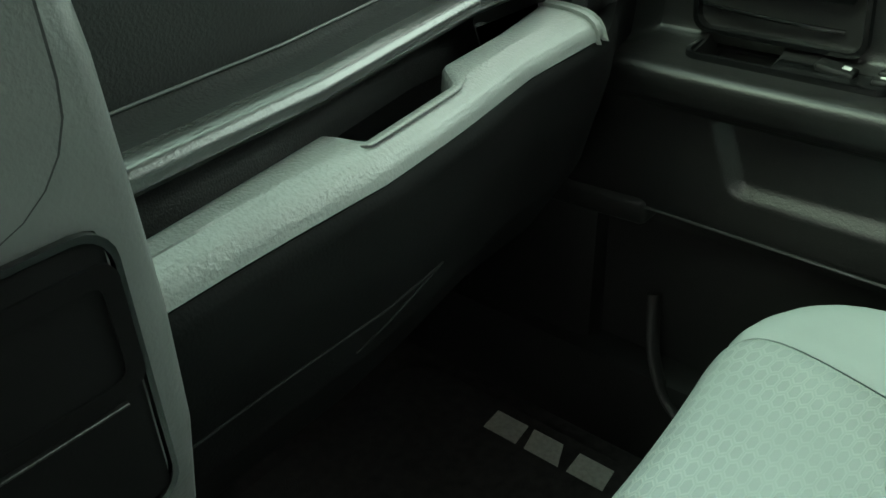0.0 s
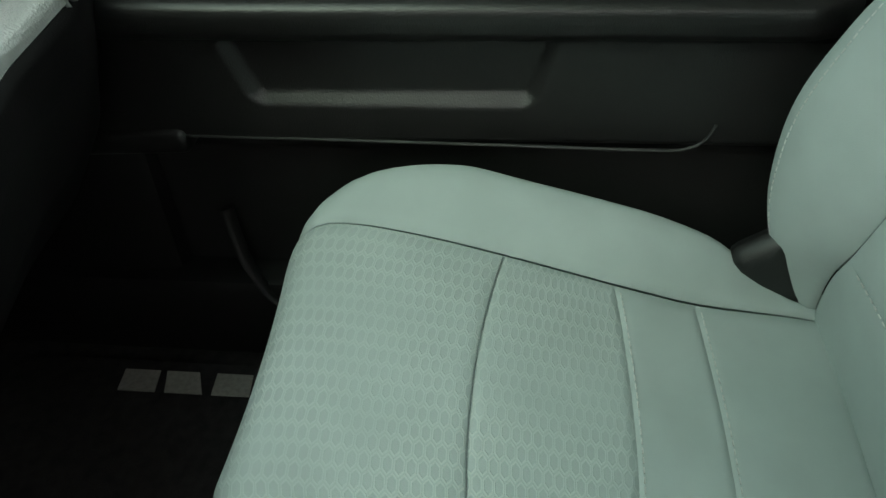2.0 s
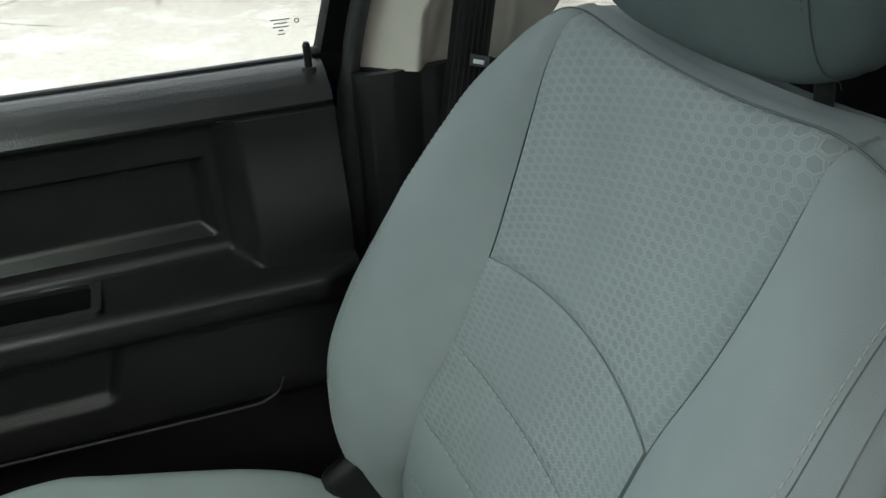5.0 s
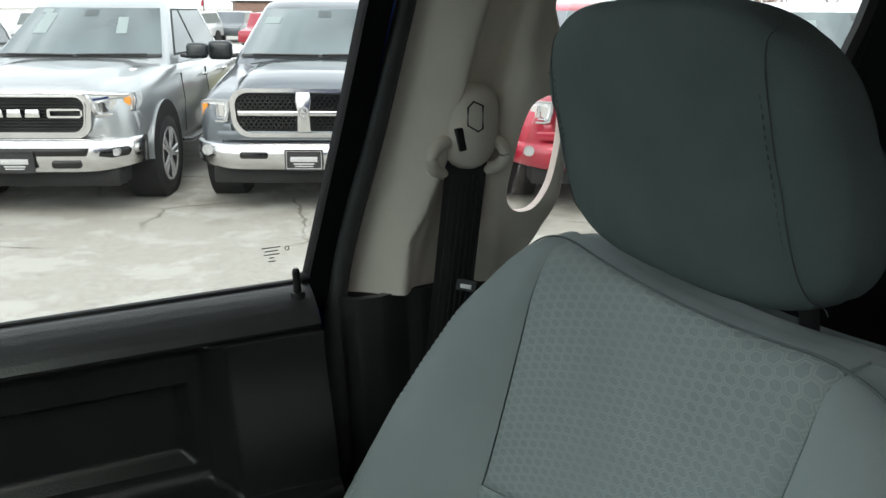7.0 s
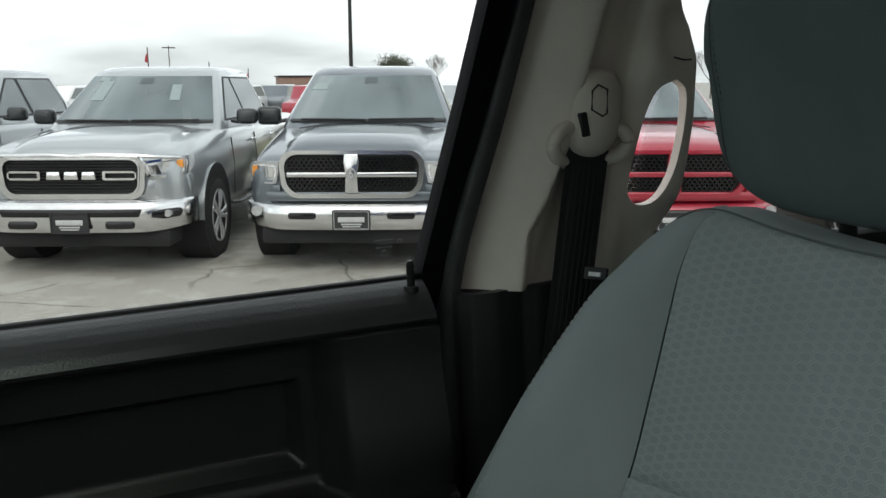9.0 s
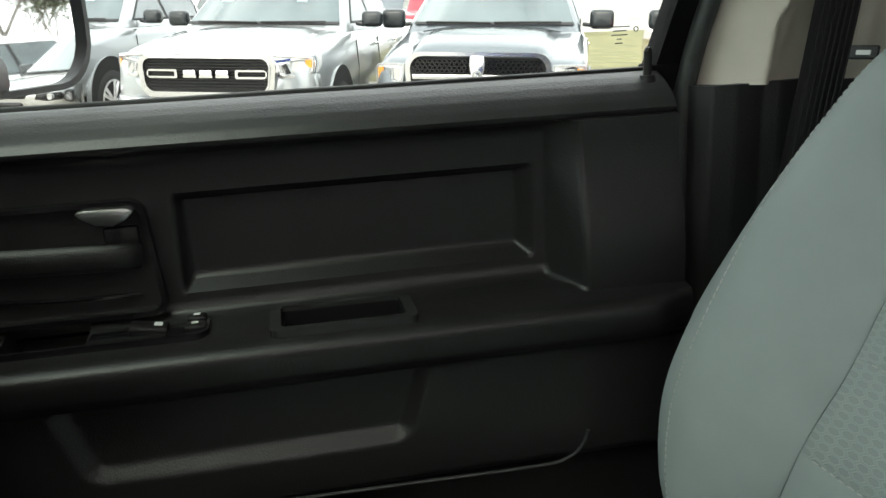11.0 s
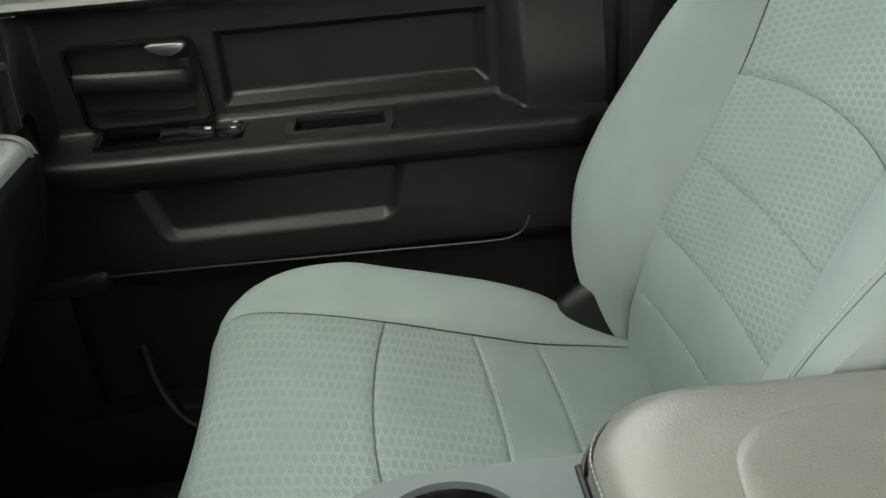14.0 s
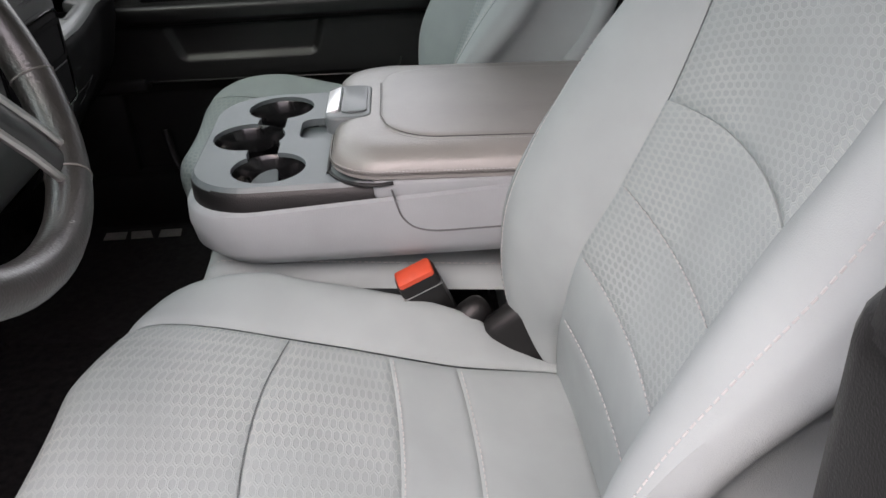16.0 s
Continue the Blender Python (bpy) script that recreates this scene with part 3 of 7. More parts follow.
    for i in range(nv + 1):
        la = -math.pi / 2 + math.pi * i / nv
        row = []
        for j in range(nu):
            lo = math.tau * j / nu
            def sp(c, e):
                return math.copysign(abs(c) ** e, c)
            cx, cy, cz = sp(math.cos(la), 0.5) * sp(math.cos(lo), 0.55), sp(math.cos(la), 0.5) * sp(math.sin(lo), 0.42), sp(math.sin(la), 0.52)
            wid = HW(cz)
            x = 0.031 * cx - 0.018 * cz - 0.010 * (1 - cy * cy)
            z = 0.0958 * cz - 0.010 * (abs(cy) ** 3) * (1 if cz > 0 else -1)
            seam = math.exp(-((abs(cy) - 0.80) / 0.012) ** 2) * 0.0025
            k = 1 - seam / 0.1
            row.append(hr.verts.new(w((HX + x * k, HY + wid * cy, HZ + z * k))))
        grid.append(row)
    for i in range(nv):
        for j in range(nu):
            f = [grid[i][j], grid[i][(j + 1) % nu], grid[i + 1][(j + 1) % nu], grid[i + 1][j]]
            try:
                hr.faces.new(f)
            except ValueError:
                pass
    bmesh.ops.remove_doubles(hr, verts=hr.verts, dist=0.0004)
    bmesh.ops.recalc_face_normals(hr, faces=hr.faces)
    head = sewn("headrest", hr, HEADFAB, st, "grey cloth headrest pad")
    for side in (1, -1):
        b_ = bmesh.new()
        pts = []
        for i in range(30):
            la = -1.08 + 2.16 * i / 29
            cz = math.copysign(abs(math.sin(la)) ** 0.52, math.sin(la))
            c = abs(math.cos(la)) ** 0.5
            cy = 0.80
            lo_c = (1 - (cy / max(c, 0.81)) ** (2 / 0.42)) if c > cy else 0
            cx = -c * max(lo_c, 0.02) ** 0.275
            wid = HW(cz)
            pts.append(w((HX + 0.031 * cx - 0.018 * cz - 0.010 * (1 - cy * cy) - 0.0005, HY + side * wid * cy, HZ + 0.0958 * cz - 0.010 * cy**3 * (1 if cz > 0 else -1))))
        tube(b_, pts, 0.0004, 6)
        sewn("headrest_seam", b_, SEAMDARK, head, "dark sewn seam")
        b_ = bmesh.new()
        stitches(b_, [Vector(p) + Vector((-0.0004, -side * 0.005, 0)) for p in pts[2:-2]], 0.0030, 0.0026, 0.0004)
        sewn("stitching", b_, SEAMDARK, head, "dark stitching beside the seam")
        b_ = bmesh.new()
        cyl(b_, w((0.262, side * 0.07, 0.70)), w((0.238, side * 0.07, 0.86)), 0.0065, n=12)
        sewn("headrest_post", b_, RUBBER, st, "black headrest post")
        b_ = bmesh.new()
        box(b_, w((0.000, side * 0.226, 0.285)), (0.125, 0.036, 0.095), 0.017, 3, (0, -36, 0))
        sewn("recliner_cover", b_, PLASTIC, st, "black plastic hinge cover")
    return st


seat("passenger_bucket_seat", (0.0, 0.295, 0.0), 1, 0.0, "light grey fabric passenger seat with honeycomb insert")
seat("driver_bucket_seat", (0.069, -0.582, 0.036), -1, 0.035, "light grey fabric driver's seat with honeycomb insert")

bm = make_box((0.148, 0.566, 0.728), (0.004, 0.024, 0.012), 0.001, 1, (0, 20, 35))
tag = solid("airbag_tag", bm, RUBBER, "small dark sewn tag on the seat's shoulder", "tag")
bm = make_box((0.1455, 0.564, 0.728), (0.002, 0.012, 0.004), 0.0, 1, (0, 20, 35))
part("tag_print", bm, WHITEINK, tag)


# ---- centre console on the folded middle seat ----
CONY = MID - 0.0185
CUPGRIP = material("shiny_rubber_grip", (0.022, 0.020, 0.018), 0.25, 0, 0.15, 40, 0.1, spec=0.6)
HALF = 0.1765


def plan_outline(x0, x1, half, r, cy, n=8):
    """A plan outline, rounded at the front end x0 with radius r and square at the rear x1."""
    pts = [(x1, cy - half), (x1, cy + half)]
    for k in range(n + 1):
        a = radians(90 + 90 * k / n)
        pts.append((x0 + r + r * math.cos(a), cy + half - r + r * math.sin(a)))
    for k in range(n + 1):
        a = radians(180 + 90 * k / n)
        pts.append((x0 + r + r * math.cos(a), cy - half + r + r * math.sin(a)))
    return pts


def loft(bm, rings, cap0=True, cap1=True):
    """Skin over outlines of the same count, each a list of points."""
    vs = [[bm.verts.new(p) for p in r] for r in rings]
    n = len(rings[0])
    fs = []
    for a, b in zip(vs, vs[1:]):
        for k in range(n):
            fs.append(bm.faces.new((a[k], a[(k + 1) % n], b[(k + 1) % n], b[k])))
    if cap0:
        fs.append(bm.faces.new(vs[0][::-1]))
    if cap1:
        fs.append(bm.faces.new(vs[-1]))
    bmesh.ops.recalc_face_normals(bm, faces=fs)


console = thing("centre_console", (-0.1, CONY, 0.40), "grey padded fold-down console with cup holders and lid", "console")


def con_ring(z, inset, drop=None):
    o = plan_outline(-0.350 + inset, 0.205, HALF - inset * 0.7, 0.085, CONY, 10)
    return [(x, y, z if drop is None else drop(x)) for x, y in o]


def band_low(x):
    # the dark band's lower edge sweeps up towards the lid
    return 0.474 + 0.006 * smooth01((x + 0.33) / 0.18) + 0.024 * smooth01((x + 0.150) / 0.060)


bm = bmesh.new()
loft(bm, [con_ring(0.402, 0.045), con_ring(0.408, 0.018), con_ring(0.425, 0.004), con_ring(0.45, 0.0), con_ring(0.47, 0.001),
          con_ring(0, 0.003, band_low), con_ring(0, 0.010, lambda x: band_low(x) + 0.003)], True, False)
part("body", bm, VINYLSIDE, console, "light grey padded console body")
bm = make_box((0.040, CONY, 0.4965), (0.322, 2 * HALF - 0.013, 0.025), 0.007, 3)
part("shoulder", bm, VINYLSIDE, console, "light grey shoulder under the lid")
bm = bmesh.new()
tray_out = [(x, y) for x, y in plan_outline(-0.341, -0.10, HALF - 0.010, 0.078, CONY, 10)]
loft(bm, [[(x, y, 0.47) for x, y in tray_out], [(x, y, 0.494) for x, y in tray_out], [(x, y, 0.500) for x, y in plan_outline(-0.338, -0.10, HALF - 0.014, 0.076, CONY, 10)]], False, False)
part("dark_band", bm, PLASTIC, console, "black plastic band round the tray")

# tray top with real cup holes
CUPS = [(-0.252, -0.055, 0.045), (-0.283, -0.158, 0.046), (-0.246, -0.262, 0.0445)]
SLOT = (-0.193, -0.142, 0.050, 0.070)


def slot_edge(x, y):
    """Distance from the rounded slot's border, below 0 inside it."""
    r = 0.016
    a, b = abs(x - SLOT[0]) - SLOT[2] / 2 + r, abs(y - SLOT[1]) - SLOT[3] / 2 + r
    return math.hypot(max(a, 0), max(b, 0)) + min(max(a, b), 0) - r


def in_hole(x, y):
    for cx, cy, r in CUPS:
        if math.hypot(x - cx, y - cy) < r:
            return True
    if slot_edge(x, y) < 0:
        return True
    if -0.278 < x < -0.240 and -0.25 < y < -0.07:
        return True
    return False


bm = bmesh.new()
step = 0.0035
top_in = plan_outline(-0.336, -0.10, HALF - 0.018, 0.074, CONY, 10)


def inside_poly(x, y, poly):
    c = False
    for k in range(len(poly)):
        (x1, y1), (x2, y2) = poly[k - 1], poly[k]
        if (y1 > y) != (y2 > y) and x < (x2 - x1) * (y - y1) / (y2 - y1) + x1:
            c = not c
    return c


vmap = {}


def gv(i, j, z=0.505):
    if (i, j) not in vmap:
        vmap[i, j] = bm.verts.new((-0.348 + i * step, CONY - HALF + j * step, z))
    return vmap[i, j]


cells = {(i, j) for i in range(72) for j in range(112)
         if inside_poly(-0.348 + (i + 0.5) * step, CONY - HALF + (j + 0.5) * step, top_in) and not in_hole(-0.348 + (i + 0.5) * step, CONY - HALF + (j + 0.5) * step)}
for i, j in cells:
    bm.faces.new((gv(i, j), gv(i + 1, j), gv(i + 1, j + 1), gv(i, j + 1)))
# draw the stepped borders onto the true outlines
for (i, j), v in vmap.items():
    if len(v.link_faces) < 4:
        x, y = v.co.x, v.co.y
        best = None
        for cx, cy, r in CUPS:
            d = math.hypot(x - cx, y - cy)
            if abs(d - r) < step * 1.3:
                best = (cx + (x - cx) * r / d, cy + (y - cy) * r / d)
        if best is None and abs(slot_edge(x, y)) < step * 1.3:
            e0 = slot_edge(x, y)
            gx, gy = (slot_edge(x + 1e-4, y) - e0) / 1e-4, (slot_edge(x, y + 1e-4) - e0) / 1e-4
            best = (x - gx * e0, y - gy * e0)
        if best is None:
            near, bd = None, 9
            for k in range(len(top_in)):
                a, b = Vector(top_in[k - 1]), Vector(top_in[k])
                t = max(0, min(1, (Vector((x, y)) - a).dot(b - a) / max((b - a).length_squared, 1e-9)))
                q = a.lerp(b, t)
                if (q - Vector((x, y))).length < bd:
                    near, bd = q, (q - Vector((x, y))).length
            if bd < step * 1.5:
                best = tuple(near)
        if best:
            v.co.x, v.co.y = best
edge_loop = [e for e in bm.edges if e.is_boundary]
ext = bmesh.ops.extrude_edge_only(bm, edges=edge_loop)
for v in [g for g in ext["geom"] if isinstance(g, bmesh.types.BMVert)]:
    # the outer edge rolls over onto the dark band, the holes go straight down
    hole = slot_edge(v.co.x, v.co.y) < 0.006 or min(math.hypot(v.co.x - cx, v.co.y - cy) - r for cx, cy, r in CUPS) < 0.006 or (-0.282 < v.co.x < -0.236 and -0.25 < v.co.y < -0.07)
    if hole:
        v.co.z -= 0.010
    else:
        away_ = Vector((v.co.x + 0.19, (v.co.y - CONY) * 0.8, 0)).normalized()
        v.co += away_ * 0.0048 + Vector((0, 0, -0.0065))
bmesh.ops.recalc_face_normals(bm, faces=bm.faces)
tray = part("cup_tray", bm, TRAY, console, "dark grey plastic tray with three cup holes")
for cx, cy, r in CUPS:
    b_ = bmesh.new()
    n = 28
    loft(b_, [[(cx + (r + 0.002) * math.cos(k * math.tau / n), cy + (r + 0.002) * math.sin(k * math.tau / n), 0.502) for k in range(n)],
              [(cx + r * 0.97 * math.cos(k * math.tau / n), cy + r * 0.97 * math.sin(k * math.tau / n), 0.497) for k in range(n)],
              [(cx + r * 0.86 * math.cos(k * math.tau / n), cy + r * 0.86 * math.sin(k * math.tau / n), 0.445) for k in range(n)],
              [(cx + r * 0.5 * math.cos(k * math.tau / n), cy + r * 0.5 * math.sin(k * math.tau / n), 0.441) for k in range(n)]], False, True)
    part("cup_well", b_, GLOSS, tray, "black cup well")
    for turn_ in (20, 160, 270):
        b_ = bmesh.new()
        a_ = radians(turn_)
        box(b_, (cx + r * 0.90 * math.cos(a_), cy + r * 0.90 * math.sin(a_), 0.472), (0.016, 0.024, 0.036), 0.0078, 3, (0, 14, turn_))
        part("cup_grip", b_, CUPGRIP, tray, "rubber cup grip")
b_ = bmesh.new()
box(b_, (SLOT[0], SLOT[1], 0.490), (SLOT[2] + 0.004, SLOT[3] + 0.004, 0.006), 0.001)
part("slot_floor", b_, TRAY, tray)
b_ = bmesh.new()
box(b_, (-0.259, -0.16, 0.4415), (0.05, 0.20, 0.004), 0.001)
part("channel_floor", b_, GLOSS, tray)
b_ = bmesh.new()
box(b_, (-0.259, -0.236, 0.468), (0.034, 0.058, 0.006), 0.002, 2, (38, 0, 0))
box(b_, (-0.259, -0.212, 0.472), (0.034, 0.006, 0.036), 0.002)
part("divider", b_, TRAY, tray, "grey plastic divider")

# lid
LIDY = CONY + 0.006
LIDFALL = 0.030       # the lid falls towards its hinge


def lid_outline(inset, r=0.06, x0=-0.170, x1=0.215):
    o = []
    hw = HALF - inset
    for sx, sy, a0, rr in ((1, 1, 0, 0.03), (-1, 1, 90, r), (-1, -1, 180, r), (1, -1, 270, 0.03)):
        for k in range(9):
            a = radians(a0 + 90 * k / 8)
            cx = (x1 - inset - rr) if sx > 0 else (x0 + inset + rr)
            o.append((cx + rr * math.cos(a), LIDY + sy * (hw - rr) + rr * math.sin(a)))
    return o


bm = bmesh.new()
rings = []
for z, ins in ((0.5235, 0.012), (0.5255, 0.003), (0.5285, 0.0), (0.533, 0.0005), (0.5335, 0.003), (0.535, 0.001), (0.545, 0.004), (0.553, 0.012), (0.557, 0.022), (0.559, 0.034)):
    rings.append([(x, y, z - 0.016 - LIDFALL * (x + 0.17)) for x, y in lid_outline(ins)])
loft(bm, rings, True, True)
lid = part("lid", bm, LEATHER, console, "padded grey vinyl armrest lid")
# raised top panel, sewn in

def panel_fn(u, v):
    x = -0.110 + 0.305 * u
    h = (2 * v - 1) * 0.134
    r = 0.072
    if x < -0.110 + r:
        q = (r - (x + 0.110)) / r
        lim = 0.134 - r + r * math.sqrt(max(0, 1 - q * q))
        h = (2 * v - 1) * max(lim, 0.058)
    return (x, LIDY + h, 0.5445 + 0.003 * math.cos(min(1, abs(h) / 0.134) * math.pi / 2) - LIDFALL * (x + 0.17))


bm = bmesh.new()
patch(bm, panel_fn, 40, 36, 0.012, 0.003, 0.0035)
part("top_panel", bm, LEATHER, lid, "sewn vinyl top panel")
bm = bmesh.new()
pts = [panel_fn(u / 40, 0) for u in range(41)]
stitches(bm, [(x, y - 0.004, z - 0.0015) for x, y, z in pts], 0.0030, 0.0016, 0.0005)
stitches(bm, [(x, y, 0.5215 - LIDFALL * (x + 0.17)) for x, y in lid_outline(-0.0003)[14:34]], 0.0030, 0.0016, 0.0005)
part("stitching", bm, THREAD, lid, "tone stitching")
bm = bmesh.new()
tube(bm, [(x, y, 0.5178 - LIDFALL * (x + 0.17)) for x, y in lid_outline(-0.0004)], 0.0011, 6, 1.0, True)
tube(bm, [(x, y, z + 0.0002) for x, y, z in [panel_fn(u / 40, 0.004) for u in range(41)]], 0.0006, 6)
tube(bm, [panel_fn(0.0, 0.02 + 0.96 * v / 20) for v in range(21)], 0.0006, 6)
part("piping", bm, material("dark_piping", (0.09, 0.085, 0.08), 0.6), lid, "dark sewn piping")
bm = bmesh.new()
prism(bm, rrect(-0.150, -0.150, 0.058, 0.124, 0.016, 6), "z", 0.520, 0.5432, 0.004, 3)
LATCHG = material("grey_latch_plastic", (0.135, 0.152, 0.157), 0.35, 0, 0.05, 30, 0.1)
latch = part("latch", bm, LATCHG, lid, "grey plastic lid latch")
bm = bmesh.new()
box(bm, (-0.1690, -0.150, 0.5432), (0.018, 0.082, 0.006), 0.002, 2, (0, -20, 0))
part("chrome_strip", bm, material("brushed_chrome", (0.90, 0.90, 0.90), 0.34, 1, 0.03, 60, 0.05, 300), latch, "bright chrome strip")
bm = bmesh.new()
prism(bm, rrect(-0.143, -0.150, 0.032, 0.096, 0.009, 5), "z", 0.5430, 0.5458, 0.0012, 2)
part("latch_pad", bm, LATCHG, latch)
# black tube painted in for the shaded gap between lid and tray
bm = bmesh.new()
tube(bm, spline([(x, y, 0.5055) for x, y in lid_outline(-0.003)[11:27]] + [(-0.098, LIDY - HALF + 0.001, 0.5050)], 60), 0.0024, 8)
part("lid_gap", bm, PLASTIC, console, "black tube for the dark gap round the lid's base")
# side seam on the body
ln = spline([(-0.100, 0, 0.500), (-0.088, 0, 0.462), (-0.060, 0, 0.446), (0.0, 0, 0.445), (0.10, 0, 0.447)], 40)
SEAM = material("dark_seam", (0.12, 0.12, 0.125), 0.8)
for sd in (-1, 1):
    bm = bmesh.new()
    tube(bm, [(p[0], CONY + sd * (HALF - 0.0005), p[2]) for p in ln], 0.0012, 6)
    part("seam", bm, SEAM, console, "sewn pocket seam")

mid_seat = thing("middle_seat_cushion", (-0.1, MID, 0.05), "light grey fabric middle seat cushion under the console", "seat cushion")


def mid_fn(u, v):
    x = -0.345 + 0.40 * u
    h = (2 * v - 1) * 0.165
    z = 0.392 - 0.035 * u + 0.006 * (1 - (2 * v - 1) ** 2) - 0.03 * max(0, (0.07 - u) / 0.07) ** 2 - 0.02 * max(0, (abs(h) - 0.145) / 0.02) ** 2
    return (x, MID + h, z)


bm = bmesh.new()
patch(bm, mid_fn, 40, 40, 0.16)
part("cushion", bm, FABRIC, mid_seat)
bm = bmesh.new()
for sd in (-1, 1):
    stitches(bm, [(mid_fn(u / 30, 0.5 + sd * 0.42)[0], mid_fn(0, 0.5 + sd * 0.42)[1], mid_fn(u / 30, 0.5 + sd * 0.42)[2] + 0.0006) for u in range(31)], 0.005, 0.003, 0.0006)
part("stitching", bm, THREAD, mid_seat)
bm = make_box((-0.14, MID, 0.12), (0.34, 0.30, 0.24), 0.02)
part("base", bm, PLASTIC, mid_seat, "black storage base")


def buckle(at, tilt, button):
    b = thing("seat_belt_buckle", at, "black seat belt buckle with a red button" if button else "black plastic belt anchor cover", "buckle")
    x, y, z = at
    if button:
        part("housing", make_box((x, y, z + 0.03), (0.050, 0.028, 0.095), 0.006, 2, tilt), PLASTIC, b)
        up = Euler([radians(a) for a in tilt]).to_matrix() @ Vector((0, 0, 1))
        side = Euler([radians(a) for a in tilt]).to_matrix() @ Vector((0, -1, 0))
        c = Vector((x, y, z + 0.03)) + up * 0.041
        part("release_button", make_box(tuple(c), (0.046, 0.026, 0.020), 0.004, 2, tilt), RED, b, "red release button")
        c = Vector((x, y, z + 0.03)) + up * 0.026
        part("trim_line", make_box(tuple(c), (0.0505, 0.0285, 0.0015), 0, 1, tilt), SATIN, b)
        part("stalk", make_box((x + 0.03, y, z - 0.06), (0.03, 0.012, 0.13), 0.004, 2, (0, -35, 0)), WEBBING, b, "webbing stalk")
    else:
        part("cover", make_box((x, y, z), (0.045, 0.035, 0.045), 0.016, 3, tilt), PLASTIC, b)
        part("strap", make_box((x + 0.03, y, z - 0.05), (0.03, 0.01, 0.10), 0.003, 2, (0, -30, 0)), WEBBING, b)
    return b


buckle((-0.066, -0.330, 0.322), (14, -22, 8), True)
buckle((-0.012, -0.335, 0.325), (10, -25, 20), False)


# ---- passenger door ----
door = thing("passenger_car_door", (-0.33, 0.66, 0.10), "closed black plastic passenger door trim with armrest and pockets", "car door")
PROFILE = [(0.706, 0.7125), (0.698, 0.7118), (0.688, 0.7085), (0.677, 0.7035), (0.666, 0.697), (0.657, 0.6895), (0.6515, 0.682), (0.652, 0.6775), (0.656, 0.6755), (0.666, 0.672), (0.6705, 0.664),
           (0.6715, 0.64), (0.6715, 0.60), (0.6715, 0.56), (0.671, 0.532), (0.668, 0.524), (0.660, 0.5195), (0.640, 0.5165), (0.615, 0.514), (0.600, 0.5130), (0.5935, 0.5112),
           (0.5885, 0.5070), (0.5870, 0.5010), (0.5880, 0.4930), (0.5925, 0.4800), (0.600, 0.4715), (0.612, 0.4675), (0.618, 0.461), (0.620, 0.45), (0.6215, 0.42), (0.622, 0.39), (0.6225, 0.36), (0.624, 0.345), (0.632, 0.337), (0.650, 0.333),
           (0.658, 0.31), (0.662, 0.20), (0.664, 0.08)]


def prof_curve():
    q = []
    for a, b in zip(PROFILE, PROFILE[1:]):
        n = max(2, int(math.hypot(b[0] - a[0], b[1] - a[1]) / 0.003))
        q += [(a[0] + (b[0] - a[0]) * k / n, a[1] + (b[1] - a[1]) * k / n) for k in range(n)]
    q.append(PROFILE[-1])
    s = np.r_[0, np.cumsum([math.hypot(b[0] - a[0], b[1] - a[1]) for a, b in zip(q, q[1:])])]
    q = np.array(q)
    return s / s[-1], q


PS, PQ = prof_curve()
X0, X1 = -0.735, 0.016


def door_fn(u, v):
    x = X0 + (X1 - X0) * u
    y, z = float(np.interp(v, PS, PQ[:, 0])), float(np.interp(v, PS, PQ[:, 1]))
    if 0.515 < z < 0.676 or (z <= 0.52 and y > 0.64 and z > 0.5):
        k = max(min(1, max(0, (x + 0.112) / 0.028)), min(1, max(0, (-0.668 - x) / 0.02)))
        y += (0.6235 + 0.022 * smooth01((z - 0.54) / 0.12) - y) * k * smooth01((0.681 - z) / 0.006 if z > 0.66 else 1)
    # the armrest fades into the door's rear end
    if z < 0.53 and y < 0.622:
        k = smooth01((x + 0.030) / 0.045)
        y += (0.623 - y) * k * 0.5
    # bow of the door in plan
    y -= 0.006 * smooth01((x + 0.10) / -0.5)
    return (x, y, z)


def rr_in(a, b, ca, cb, wa, wb, r, soft):
    """1 inside a rounded rectangle, 0 outside, with a soft wall."""
    qa, qb = abs(a - ca) - wa / 2 + r, abs(b - cb) - wb / 2 + r
    d = math.hypot(max(qa, 0), max(qb, 0)) + min(max(qa, qb), 0) - r
    return smooth01(-d / soft) if soft < 0.012 else max(0.0, min(1.0, -d / soft))


def door_disp(p):
    x, y, z = p
    d = 0.0
    if y > 0.655 and 0.53 < z < 0.66:
        # flat bevels, wide along the foot and the rear end
        side = min((x + 0.459) / 0.009, (-0.123 - x) / 0.015, 1.0)
        flat = min((z - 0.541) / 0.013, (0.634 - z) / 0.007, 1.0)
        d += 0.015 * max(0.0, min(side, flat))
    if 0.505 < z < 0.525 and 0.59 < y < 0.67:
        d += 0.042 * rr_in(x, y, -0.318, 0.632, 0.112, 0.052, 0.006, 0.005)
        d += 0.030 * rr_in(x, y, -0.578, 0.647, 0.072, 0.050, 0.008, 0.005)
    if 0.36 < z < 0.46 and y < 0.64:
        x_l, x_r = -0.556 - 0.36 * (z - 0.385), -0.262 + 0.30 * (z - 0.385)
        d += 0.010 * rr_in(x, z, (x_l + x_r) / 2, 0.428, x_r - x_l, 0.088, 0.018, 0.015)
    return d


